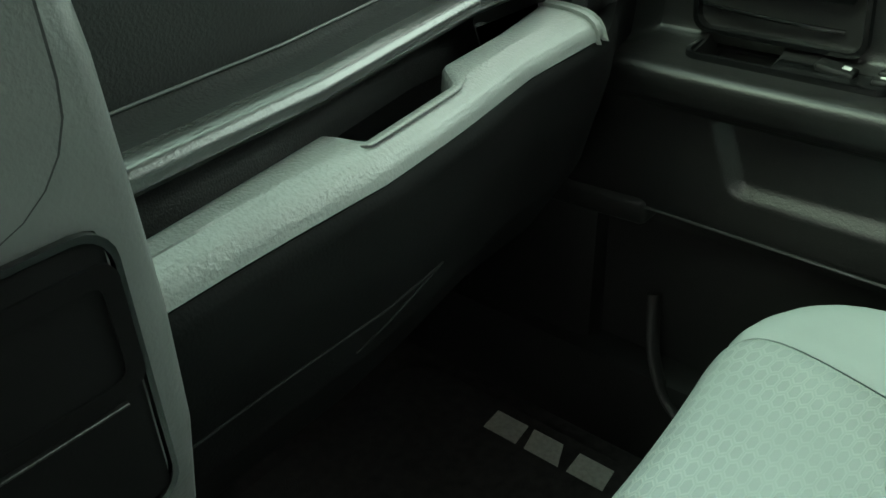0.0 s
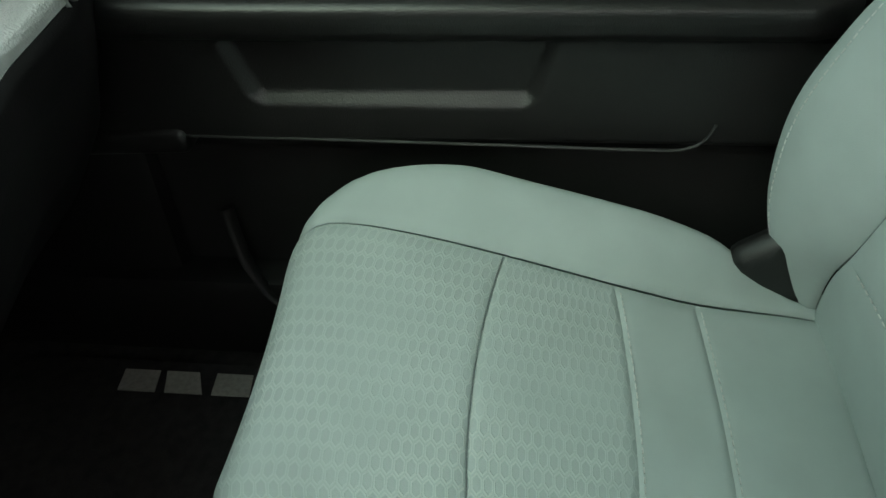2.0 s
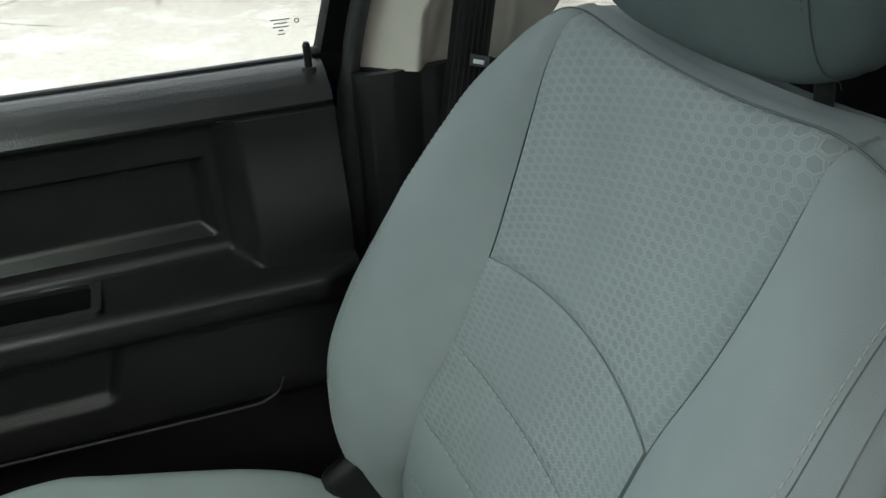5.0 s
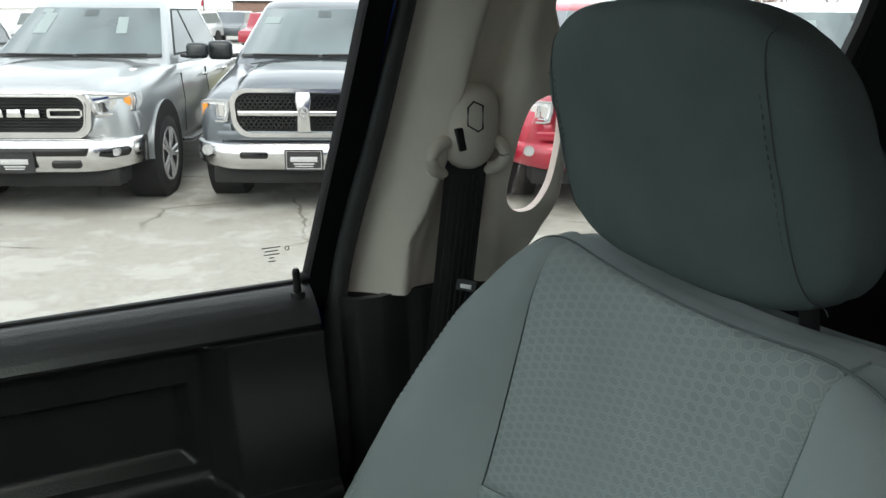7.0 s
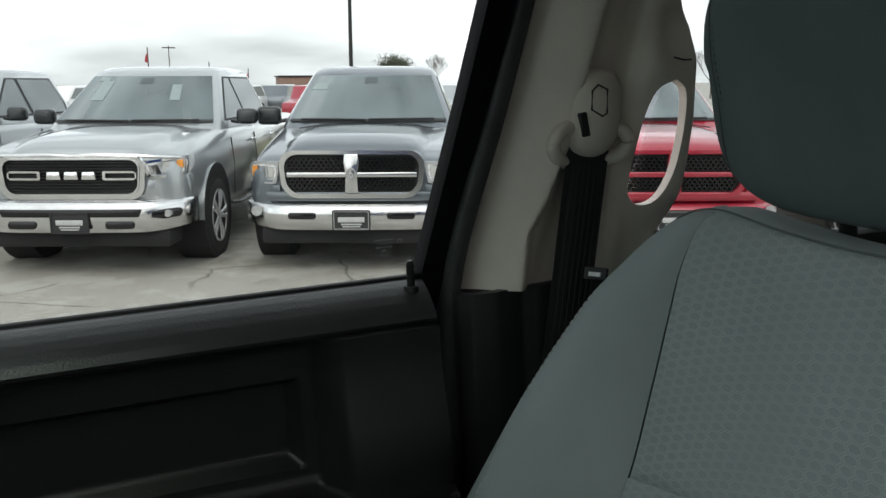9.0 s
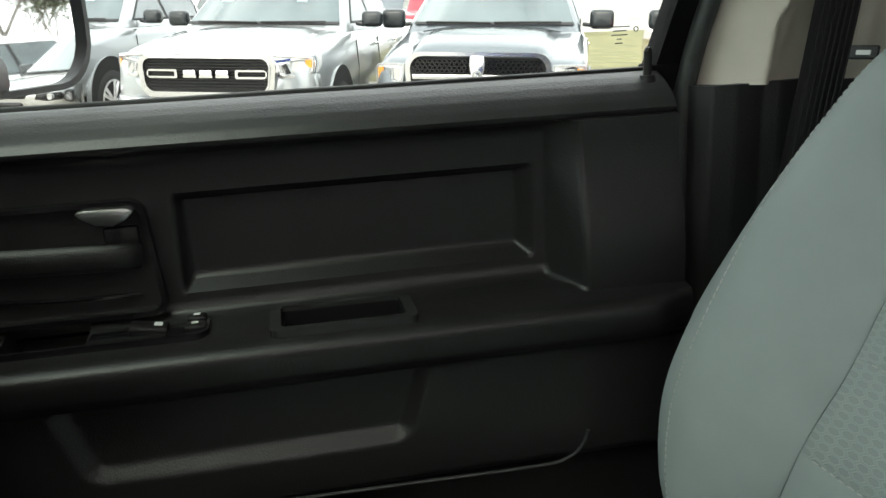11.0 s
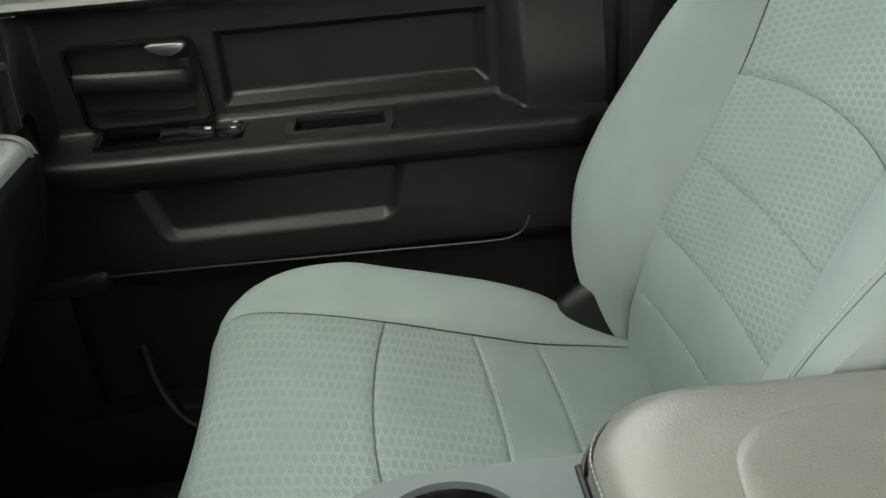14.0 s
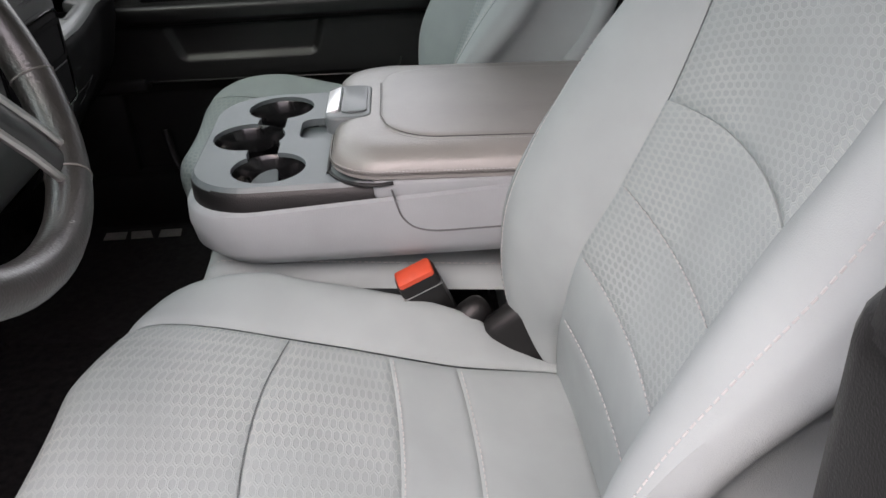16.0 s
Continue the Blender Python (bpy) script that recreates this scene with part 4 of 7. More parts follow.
bm = bmesh.new()
VS = float(PS[int(np.argmin(np.abs(PQ[:, 0] - 0.6515) + np.abs(PQ[:, 1] - 0.682)))])
patch(bm, lambda u, v: door_fn(u, VS + v * (1 - VS)), 230, 235, 0.012, flip=True, disp=door_disp, backed=False)
part("trim_panel", bm, DOORBLK, door, "grained black door trim")
# lighter base than the trim: the window's light on the sill, as colour
bm = bmesh.new()
patch(bm, lambda u, v: door_fn(u, v * VS), 60, 30, 0.012, flip=True, backed=False)
part("sill_cap", bm, material("window_lit_sill", (0.028, 0.029, 0.030), 0.38, 0, 0.12, 25, 0.4, 420, spec=0.7, distance=0.001), door, "window sill cap with window light in its grey")
bm = bmesh.new()
ring(bm, rrect(-0.318, 0.632, 0.132, 0.070, 0.009), rrect(-0.318, 0.632, 0.112, 0.050, 0.005), "z", 0.505, 0.5200)
cup_rim = part("pull_cup_rim", bm, material("satin_black_rim", (0.024, 0.024, 0.0245), 0.25, 0, 0.1, 30, 0.2, 500), door, "black pull cup rim")
# matt black lining and added floor put the cup's shade into colour
bm = bmesh.new()
ring(bm, rrect(-0.318, 0.632, 0.113, 0.053, 0.006), rrect(-0.318, 0.632, 0.109, 0.049, 0.005), "z", 0.482, 0.516)
part("cup_lining", bm, FRAMEBLK, cup_rim)
bm = make_box((-0.318, 0.632, 0.4845), (0.108, 0.048, 0.005), 0.001, 1)
part("cup_floor", bm, FRAMEBLK, cup_rim)
bm = bmesh.new()
ring(bm, rrect(-0.529, 0.646, 0.184, 0.066, 0.014), rrect(-0.529, 0.646, 0.176, 0.058, 0.012), "z", 0.508, 0.5205)
switch = part("switch_panel", bm, GLOSS, door, "gloss black switch panel")
bm = make_box((-0.492, 0.646, 0.516), (0.098, 0.056, 0.005), 0.002)
part("panel_plate", bm, GLOSS, switch)
bm = make_box((-0.490, 0.642, 0.5205), (0.034, 0.020, 0.008), 0.003, 2, (0, 8, 0))
part("window_switch", bm, PLASTIC, switch, "window lift switch")
bm = make_box((-0.481, 0.640, 0.5240), (0.007, 0.007, 0.0008), 0, 1, (0, 8, 0))
part("switch_mark", bm, WHITEINK, switch)
for dy in (-0.010, 0.012):
    bm = make_box((-0.449, 0.632 + dy + 0.012, 0.5205), (0.018, 0.014, 0.006), 0.003)
    part("lock_switch", bm, PLASTIC, switch, "lock switch")
    bm = make_box((-0.449, 0.632 + dy + 0.012, 0.5238), (0.006, 0.004, 0.0008), 0)
    part("switch_mark", bm, WHITEINK, switch)

# inner handle bezel: sunken frame, lever and grip bars
bm = bmesh.new()
ring(bm, [(x - 0.10 * (z - 0.582), z) for x, z in rrect(-0.556, 0.581, 0.158, 0.108, 0.014)], [(x - 0.10 * (z - 0.582), z) for x, z in rrect(-0.556, 0.581, 0.149, 0.099, 0.012)], "y", 0.654, 0.674)
bezel = part("handle_bezel", bm, GLOSS, door, "gloss black handle bezel")
bm = make_box((-0.558, 0.672, 0.582), (0.146, 0.006, 0.098), 0.001)
part("bezel_plate", bm, FRAMEBLK, bezel, "dark handle recess")
bm = bmesh.new()
tube(bm, spline([(-0.632, 0.660, 0.588), (-0.60, 0.653, 0.588), (-0.54, 0.652, 0.586), (-0.505, 0.656, 0.584), (-0.492, 0.664, 0.582)], 24), 0.0125, 12, 0.45, up=(0, 1, 0))
part("grip_bar", bm, PLASTIC, bezel, "black grip bar")
bm = bmesh.new()
tube(bm, spline([(-0.625, 0.664, 0.551), (-0.58, 0.657, 0.550), (-0.53, 0.657, 0.548), (-0.495, 0.664, 0.546)], 20), 0.0022, 8)
part("lower_lip", bm, GLOSS, bezel)
bm = bmesh.new()
lev = [(-0.538, 0.628), (-0.530, 0.6305), (-0.494, 0.6300), (-0.489, 0.626), (-0.497, 0.619), (-0.508, 0.6145), (-0.522, 0.616), (-0.533, 0.622)]
prism(bm, lev, "y", 0.646, 0.656, 0.002)
part("release_lever", bm, SATIN, bezel, "satin chrome release lever")
bm = make_box((-0.505, 0.665, 0.600), (0.030, 0.008, 0.020), 0.003)
part("lever_root", bm, PLASTIC, bezel)

# lighter edge along the foot of the trim
bm = bmesh.new()
tube(bm, spline([(-0.640, 0.618, 0.344), (-0.50, 0.6195, 0.342), (-0.30, 0.6205, 0.339), (-0.14, 0.6215, 0.336), (-0.105, 0.622, 0.340), (-0.090, 0.622, 0.352), (-0.084, 0.622, 0.368)], 60), 0.0018, 8)
part("trim_edge", bm, material("lighter_plastic_edge", (0.036, 0.036, 0.036), 0.3, 0, 0.1, 60, 0.1), door, "lighter trim edge")

# lock pin, belt seal, glass and frame
bm = bmesh.new()
cyl(bm, (0.0, 0.684, 0.700), (0.0, 0.684, 0.7095), 0.0095, 0.007, 16)
part("pin_grommet", bm, RUBBER, door)
bm = bmesh.new()
cyl(bm, (0.0, 0.684, 0.704), (0.0, 0.684, 0.7325), 0.0042, 0.0042, 12)
cyl(bm, (0.0, 0.684, 0.7325), (0.0, 0.684, 0.736), 0.0042, 0.0025, 12)
part("lock_pin", bm, PLASTIC, door, "black lock pin")
bm = make_box((-0.36, 0.710, 0.709), (0.76, 0.010, 0.014), 0.003)
part("belt_seal", bm, RUBBER, door, "rubber window seal")


def win_y(z):
    return 0.714 - 0.20 * max(0, z - 0.72)


bm = bmesh.new()
vs = [bm.verts.new(p) for p in ((-0.74, win_y(0.70), 0.70), (0.02, win_y(0.70), 0.70), (0.125, win_y(1.16), 1.16), (-0.40, win_y(1.16), 1.16))]
vs2 = [bm.verts.new((v.co.x, v.co.y + 0.004, v.co.z)) for v in vs]
bm.faces.new(vs)
bm.faces.new(vs2[::-1])
for k in range(4):
    bm.faces.new((vs[k], vs2[k], vs2[(k + 1) % 4], vs[(k + 1) % 4]))
bmesh.ops.recalc_face_normals(bm, faces=bm.faces)
pane = part("window_pane", bm, GLASS, door, "clear side window glass", smooth=False)
pane.visible_shadow = False
bm = bmesh.new()
for row, (w_, z_) in enumerate(((0.020, 0.756), (0.014, 0.752), (0.017, 0.748), (0.005, 0.744), (0.008, 0.740))):
    box(bm, (-0.020, win_y(z_) - 0.0012, z_), (w_, 0.0006, 0.0011))
ring(bm, [(-0.003 + 0.0026 * math.cos(k * math.tau / 16), 0.753 + 0.0026 * math.sin(k * math.tau / 16)) for k in range(16)],
     [(-0.003 + 0.0017 * math.cos(k * math.tau / 16), 0.753 + 0.0017 * math.sin(k * math.tau / 16)) for k in range(16)], "y", win_y(0.753) - 0.0014, win_y(0.753) - 0.0008)
part("glass_mark", bm, GREYINK, pane, "small printed glass mark")
bm = bmesh.new()
fr = [(0.010, 0.700), (0.022, 0.716), (0.068, 0.90), (0.115, 1.10), (0.128, 1.155)]
for (xa, za), (xb, zb) in zip(fr, fr[1:]):
    prism_pts = [(xa - 0.005, za), (xa + 0.021, za), (xb + 0.021, zb), (xb - 0.005, zb)]
    b2 = bmesh.new()
    prism(b2, prism_pts, "y", -0.012, 0.022)
    for v in b2.verts:
        v.co.y += win_y(v.co.z)
    tmp = bpy.data.meshes.new("tmp")
    b2.to_mesh(tmp)
    b2.free()
    bm.from_mesh(tmp)
    bpy.data.meshes.remove(tmp)
box(bm, (-0.14, win_y(1.165), 1.17), (0.56, 0.035, 0.04), 0.006)
box(bm, (0.034, 0.714, 0.700), (0.052, 0.030, 0.036), 0.004)
part("window_frame", bm, FRAMEBLK, door, "black window frame")
bm = bmesh.new()
tube(bm, [(-0.76, win_y(0.72) + 0.01, 0.71), (-0.58, win_y(0.95), 0.95), (-0.41, win_y(1.15), 1.15)], 0.03, 8)
part("front_frame", bm, PLASTIC, door)
bm = make_box((-0.36, 0.735, 0.40), (0.80, 0.05, 0.60), 0.02)
part("outer_skin", bm, BLUE, door, "blue painted door skin")

mirror = thing("door_mirror", (-0.66, 0.88, 0.70), "black framed passenger door mirror outside the window", "door mirror")
bm = bmesh.new()
ring(bm, rrect(-0.640, 0.83, 0.25, 0.235, 0.06, 6), rrect(-0.640, 0.83, 0.236, 0.221, 0.055, 6), "y", 0.86, 0.90)
prism(bm, rrect(-0.640, 0.83, 0.25, 0.235, 0.06, 6), "y", 0.895, 0.97, 0.012, 3)
MROT = Matrix.Translation((-0.64, 0.88, 0)) @ Matrix.Rotation(radians(63), 4, "Z") @ Matrix.Translation((0.64, -0.88, 0))
bmesh.ops.transform(bm, matrix=MROT, verts=bm.verts)
part("housing", bm, PLASTIC, mirror, "black mirror shell")
bm = bmesh.new()
prism(bm, rrect(-0.640, 0.83, 0.238, 0.223, 0.055, 6), "y", 0.868, 0.880)
bmesh.ops.transform(bm, matrix=MROT, verts=bm.verts)
part("mirror_glass", bm, material("mirror_silver", (0.85, 0.87, 0.87), 0.02, 1, 0.01, 5, 0.0), mirror, "mirror glass", smooth=False)
bm = bmesh.new()
box(bm, (-0.68, 0.80, 0.735), (0.10, 0.16, 0.05), 0.015)
part("arm", bm, PLASTIC, mirror)

# ---- B pillar, belt and handle ----
def lean(z):
    return 0.27 * max(0, z - 0.70)


def tuck(z):
    return -0.12 * max(0, z - 0.70)


pil = thing("b_pillar_trim", (0.09, 0.68, 0.10), "beige upper and black lower centre pillar trim", "pillar trim", kind="structure")


def pil_low(u, v):
    z = 0.06 + 0.6365 * u
    sec = [(0.040, 0.71), (0.046, 0.674), (0.058, 0.664), (0.085, 0.662), (0.105, 0.668), (0.118, 0.672), (0.135, 0.668), (0.165, 0.672), (0.30, 0.676)]
    s = np.linspace(0, 1, len(sec))
    return (float(np.interp(v, s, [p[0] for p in sec])), float(np.interp(v, s, [p[1] for p in sec])), z)


bm = bmesh.new()
patch(bm, pil_low, 20, 48, 0.01, flip=True)
bmesh.ops.recalc_face_normals(bm, faces=bm.faces)
part("lower_trim", bm, material("dark_pillar_plastic", (0.030, 0.031, 0.031), 0.38, 0, 0.12, 25, 0.4, 600, spec=0.5), pil, "black lower pillar trim")


def pil_front(z):
    return 0.054 + 0.27 * (z - 0.698)


def pil_rear(z):
    return float(np.interp(z, [0.690, 0.698, 0.719, 0.740, 0.763, 0.792, 0.818, 0.86, 0.955, 0.972, 0.990, 1.011, 1.039, 1.068, 1.10, 1.14, 1.175, 1.20],
                           [0.236, 0.243, 0.264, 0.282, 0.292, 0.299, 0.303, 0.307, 0.305, 0.297, 0.2915, 0.2935, 0.304, 0.316, 0.333, 0.362, 0.400, 0.440]))


def pil_hole(n=44):
    """The grab handle's hand hole, as an outline in x and z."""
    q = spline([(0.276, 0.903), (0.256, 0.894), (0.245, 0.869), (0.238, 0.832), (0.233, 0.801), (0.235, 0.784), (0.246, 0.774), (0.262, 0.778), (0.278, 0.801), (0.286, 0.830), (0.290, 0.865), (0.288, 0.892), (0.276, 0.903)], n)
    return [(float(p[0]), float(p[1])) for p in q[:-1]]


def pil_relief(x, z):
    """How far the trim stands into the cab: front ridge, belt channel, handle swell."""
    left = float(np.interp(z, [0.69, 0.755, 0.785, 0.806, 0.843, 0.91, 0.969, 1.009, 1.035], [0.110, 0.117, 0.134, 0.142, 0.158, 0.175, 0.191, 0.206, 0.230]))
    right = float(np.interp(z, [0.69, 0.80, 0.905, 0.942, 0.995, 1.035], [0.203, 0.213, 0.229, 0.238, 0.251, 0.240]))
    front = pil_front(z)
    k = smooth01((x - left) / 0.016) * smooth01((right - x) / 0.010) * smooth01((1.040 - z) / 0.030)
    d_ = x - front
    face_ = -0.030 + 0.046 * smooth01(d_ / 0.066) if d_ < 0.066 else 0.016 - 0.012 * smooth01((d_ - 0.066) / 0.022)
    swell = face_ + 0.007 * math.exp(-((x - right - 0.012) / 0.014) ** 2)
    grip = 0.018 * smooth01((x - 0.225) / 0.04) * smooth01((z - 0.74) / 0.05) * smooth01((0.965 - z) / 0.05)
    edge = -0.010 * max(0.0, 1 - d_ / 0.008) ** 2 - 0.012 * max(0.0, 1 - (pil_rear(z) - x) / 0.010) ** 2
    return swell + grip + edge - 0.016 * k


hole_line = pil_hole()
NZ, NX = 120, 74
bm = bmesh.new()
pv = []
for i in range(NZ + 1):
    z = 0.695 + 0.505 * i / NZ
    xa, xb = pil_front(z), pil_rear(z)
    pv.append([bm.verts.new((xa + (xb - xa) * j / NX, 0.0, z)) for j in range(NX + 1)])


for i in range(NZ):
    for j in range(NX):
        q = (pv[i][j], pv[i][j + 1], pv[i + 1][j + 1], pv[i + 1][j])
        cx, cz = sum(v.co.x for v in q) / 4, sum(v.co.z for v in q) / 4
        if not inside_poly(cx, cz, hole_line):
            bm.faces.new(q)
bmesh.ops.delete(bm, geom=[v for v in bm.verts if not v.link_faces], context="VERTS")
# the stepped border of the hand hole is drawn onto its outline
for v in bm.verts:
    if len(v.link_faces) < 4 and 0.215 < v.co.x < 0.300 and 0.76 < v.co.z < 0.915 and abs(v.co.x - pil_rear(v.co.z)) > 0.004:
        near = min(hole_line, key=lambda p: (p[0] - v.co.x) ** 2 + (p[1] - v.co.z) ** 2)
        v.co.x, v.co.z = near
for v in bm.verts:
    v.co.y = 0.672 + tuck(v.co.z) - pil_relief(v.co.x, v.co.z)
rims = [e for e in bm.edges if e.is_boundary]
ext_ = bmesh.ops.extrude_edge_only(bm, edges=rims)
for v in [g for g in ext_["geom"] if isinstance(g, bmesh.types.BMVert)]:
    v.co.y += 0.013
bmesh.ops.recalc_face_normals(bm, faces=bm.faces)
if sum(f.normal.y * f.calc_area() for f in bm.faces) > 0:
    bmesh.ops.reverse_faces(bm, faces=bm.faces)
part("upper_trim", bm, BEIGE, pil, "beige upper pillar trim with a grab handle opening")
bm = bmesh.new()
for pts in ([(0.262, 0.716), (0.276, 0.717), (0.277, 0.706)], [(0.225, 0.702), (0.236, 0.7005), (0.247, 0.7005)], [(0.272, 0.925), (0.283, 0.922), (0.292, 0.922)]):
    tube(bm, [(x, 0.671 + tuck(z) - pil_relief(x, z), z) for x, z in pts], 0.0009, 6)
part("trim_joint", bm, RUBBER, pil, "dark joint lines of the handle's screw cover")
bm = bmesh.new()
tube(bm, spline([(0.036, 0.699, 0.05), (0.036, 0.697, 0.50), (0.047, 0.695, 0.70), (0.048 + lean(0.9), 0.693 + tuck(0.9), 0.90), (0.048 + lean(1.18), 0.693 + tuck(1.18), 1.18)], 30), [0.017 if i < 13 else 0.0135 if i < 15 else 0.0105 for i in range(31)], 10)
part("door_seal", bm, material("grey_seal_rubber", (0.040, 0.044, 0.043), 0.5, 0, 0.2, 40, 0.2), pil, "black rubber door seal")
bm = bmesh.new()
tube(bm, spline([(0.046, 0.724, 0.10), (0.050, 0.722, 0.70), (0.050 + lean(0.95), 0.722 + tuck(0.95), 0.95), (0.048 + lean(1.18), 0.722 + tuck(1.18), 1.18)], 24), 0.012, 8)
part("jamb", bm, BLUE, pil, "blue painted door jamb")

belt = thing("seat_belt", (0.14, 0.64, 0.60), "black seat belt webbing hanging from a beige pillar guide", "seat belt")


def belt_fn(u, v):
    z = 0.845 - 0.607 * u
    x0 = 0.162 - 0.145 * (0.838 - z)
    return (x0 + (v - 0.5) * 0.047, 0.645 + 0.012 * u - 0.004 * math.sin(v * math.pi), z)


bm = bmesh.new()
patch(bm, belt_fn, 30, 14, 0.0015, flip=True)
bmesh.ops.recalc_face_normals(bm, faces=bm.faces)
part("webbing", bm, WEBBING, belt)
bm = bmesh.new()
for k in range(7):
    off = (k - 3) * 0.0062
    tube(bm, [(belt_fn(u / 12, 0.5)[0] + off, belt_fn(u / 12, 0.5)[1] - 0.0055, belt_fn(u / 12, 0.5)[2]) for u in (0.4, *range(1, 13))], 0.0009, 5)
part("webbing_rib", bm, WEBBING, belt)
bm = bmesh.new()
tube(bm, spline([(0.162 + 1.28 * (x - 0.162), y, z - 0.003) for x, y, z in ((0.152, 0.644, 0.862), (0.139, 0.637, 0.864), (0.129, 0.634, 0.853), (0.131, 0.638, 0.838), (0.145, 0.652, 0.829), (0.160, 0.655, 0.828), (0.177, 0.652, 0.829), (0.189, 0.640, 0.834), (0.194, 0.634, 0.846), (0.190, 0.637, 0.858), (0.178, 0.644, 0.862))], 48), 0.0072, 12)
part("guide_ring", bm, BEIGE, belt, "beige belt guide ring")
bm = bmesh.new()
cov = []
for k in range(17):
    s = -math.cos(math.pi * k / 16)
    z = 0.874 + 0.045 * s
    full = max(0.02, 1 - abs(s) ** 3) ** 0.45
    wx, dy = (0.0325 + 0.001 * s) * full, 0.024 * full
    cx = 0.166 + 0.08 * (z - 0.846)
    cov.append([(cx + wx * math.cos(a), 0.648 - dy * math.sin(a), z) for a in (k * math.tau / 24 for k in range(24))])
loft(bm, cov)
part("guide_cover", bm, BEIGE, belt, "beige belt guide cover")
bm = bmesh.new()
tube(bm, [(0.158, 0.6258, 0.896), (0.164, 0.6248, 0.902), (0.174, 0.6244, 0.897), (0.173, 0.6240, 0.874), (0.168, 0.6240, 0.871), (0.157, 0.6256, 0.878)], 0.0010, 6, 1.0, True)
part("adjuster_mark", bm, RUBBER, belt, "dark outline of the adjuster button")
bm = make_box((0.1500, 0.6300, 0.864), (0.008, 0.008, 0.024), 0.001, 1, (0, -10, 0))
part("adjuster_slot", bm, RUBBER, belt)
bm = make_box((0.118, 0.652, 0.575), (0.022, 0.012, 0.05), 0.004)
part("belt_stop", bm, PLASTIC, belt)

belt.location.x += 0.022

# rear door beyond the pillar
rd = thing("rear_car_door", (0.66, 0.68, 0.10), "closed dark rear door below its window", "car door")
bm = make_box((0.71, 0.694, 0.40), (0.94, 0.05, 0.62), 0.02)
part("trim_panel", bm, PLASTIC, rd)
bm = make_box((0.72, 0.735, 0.385), (0.94, 0.04, 0.59), 0.02)
part("outer_skin", bm, BLUE, rd)
bm = bmesh.new()
vs = [bm.verts.new(p) for p in ((0.24, win_y(0.70), 0.70), (1.02, win_y(0.70), 0.70), (1.02, win_y(1.16), 1.16), (0.36, win_y(1.16), 1.16))]
vs2 = [bm.verts.new((v.co.x, v.co.y + 0.004, v.co.z)) for v in vs]
bm.faces.new(vs)
bm.faces.new(vs2[::-1])
for k in range(4):
    bm.faces.new((vs[k], vs2[k], vs2[(k + 1) % 4], vs[(k + 1) % 4]))
bmesh.ops.recalc_face_normals(bm, faces=bm.faces)
pane = part("window_pane", bm, GLASS, rd, "clear rear side window glass", smooth=False)
pane.visible_shadow = False
bm = bmesh.new()
box(bm, (0.70, win_y(1.165), 1.175), (0.75, 0.035, 0.05), 0.006)
tube(bm, [(0.655, win_y(0.70), 0.69), (0.738, 0.66, 0.95), (0.815, 0.645, 1.17)], 0.014, 8)
prism(bm, [(0.66, 0.69), (1.05, 0.69), (1.05, 1.17), (0.815, 1.17), (0.74, 0.95)], "y", 0.662, 0.676, 0.004)
part("window_frame", bm, PLASTIC, rd)
bm = bmesh.new()
box(bm, (1.10, 0.66, 0.95), (0.16, 0.10, 0.56), 0.03)
solid("c_pillar_trim", bm, BEIGE, "beige rear pillar trim", "pillar trim", "structure")

rear = thing("rear_bench", (0.85, MID, 0.10), "light grey fabric rear bench seat", "rear seat")
bm = make_box((0.67, MID, 0.252), (0.52, 1.40, 0.17), 0.06, 5)
part("cushion", bm, FABRIC, rear)
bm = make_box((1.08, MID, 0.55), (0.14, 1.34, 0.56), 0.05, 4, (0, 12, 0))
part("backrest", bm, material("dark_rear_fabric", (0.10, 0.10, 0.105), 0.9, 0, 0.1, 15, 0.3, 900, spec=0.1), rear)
bm = make_box((0.70, MID, 0.085), (0.40, 1.24, 0.17), 0.02)
part("base", bm, PLASTIC, rear)

# ---- driver side: sill, pillar and roof rail round the open door ----
bm = bmesh.new()
box(bm, (0.165, MID - 0.815, 0.40), (0.14, 0.10, 0.66), 0.03, 4)
tube(bm, [(0.15, MID - 0.82, 0.70), (0.25, MID - 0.77, 1.18)], 0.06, 10)
solid("b_pillar_driver", bm, PLASTIC, "black centre pillar on the driver's side", "pillar trim", "structure")
bm = make_box((0.70, MID - 0.84, 0.40), (0.94, 0.06, 0.66), 0.02)
solid("rear_door_driver", bm, BLUE, "closed blue rear door on the driver's side", "car door", "structure")
for sd in (-1, 1):
    bm = bmesh.new()
    tube(bm, spline([(-1.05, MID + sd * 0.84, 0.68), (-0.80, MID + sd * 0.81, 0.86), (-0.50, MID + sd * 0.76, 1.12), (-0.30, MID + sd * 0.73, 1.22), (0.3, MID + sd * 0.72, 1.24), (1.15, MID + sd * 0.72, 1.22)], 40), 0.035, 10)
    solid("roof_rail", bm, LINER, "light grey roof rail and windscreen pillar trim", "roof rail", "structure")
bm = bmesh.new()
vs = [bm.verts.new(p) for p in ((-1.12, MID - 0.82, 0.70), (-1.12, MID + 0.82, 0.70), (-0.42, MID + 0.70, 1.21), (-0.42, MID - 0.70, 1.21))]
vs2 = [bm.verts.new((v.co.x - 0.005, v.co.y, v.co.z + 0.004)) for v in vs]
bm.faces.new(vs)
bm.faces.new(vs2[::-1])
for k in range(4):
    bm.faces.new((vs[k], vs2[k], vs2[(k + 1) % 4], vs[(k + 1) % 4]))
bmesh.ops.recalc_face_normals(bm, faces=bm.faces)
TINT = glass_material("tinted_glass", (0.22, 0.24, 0.23))
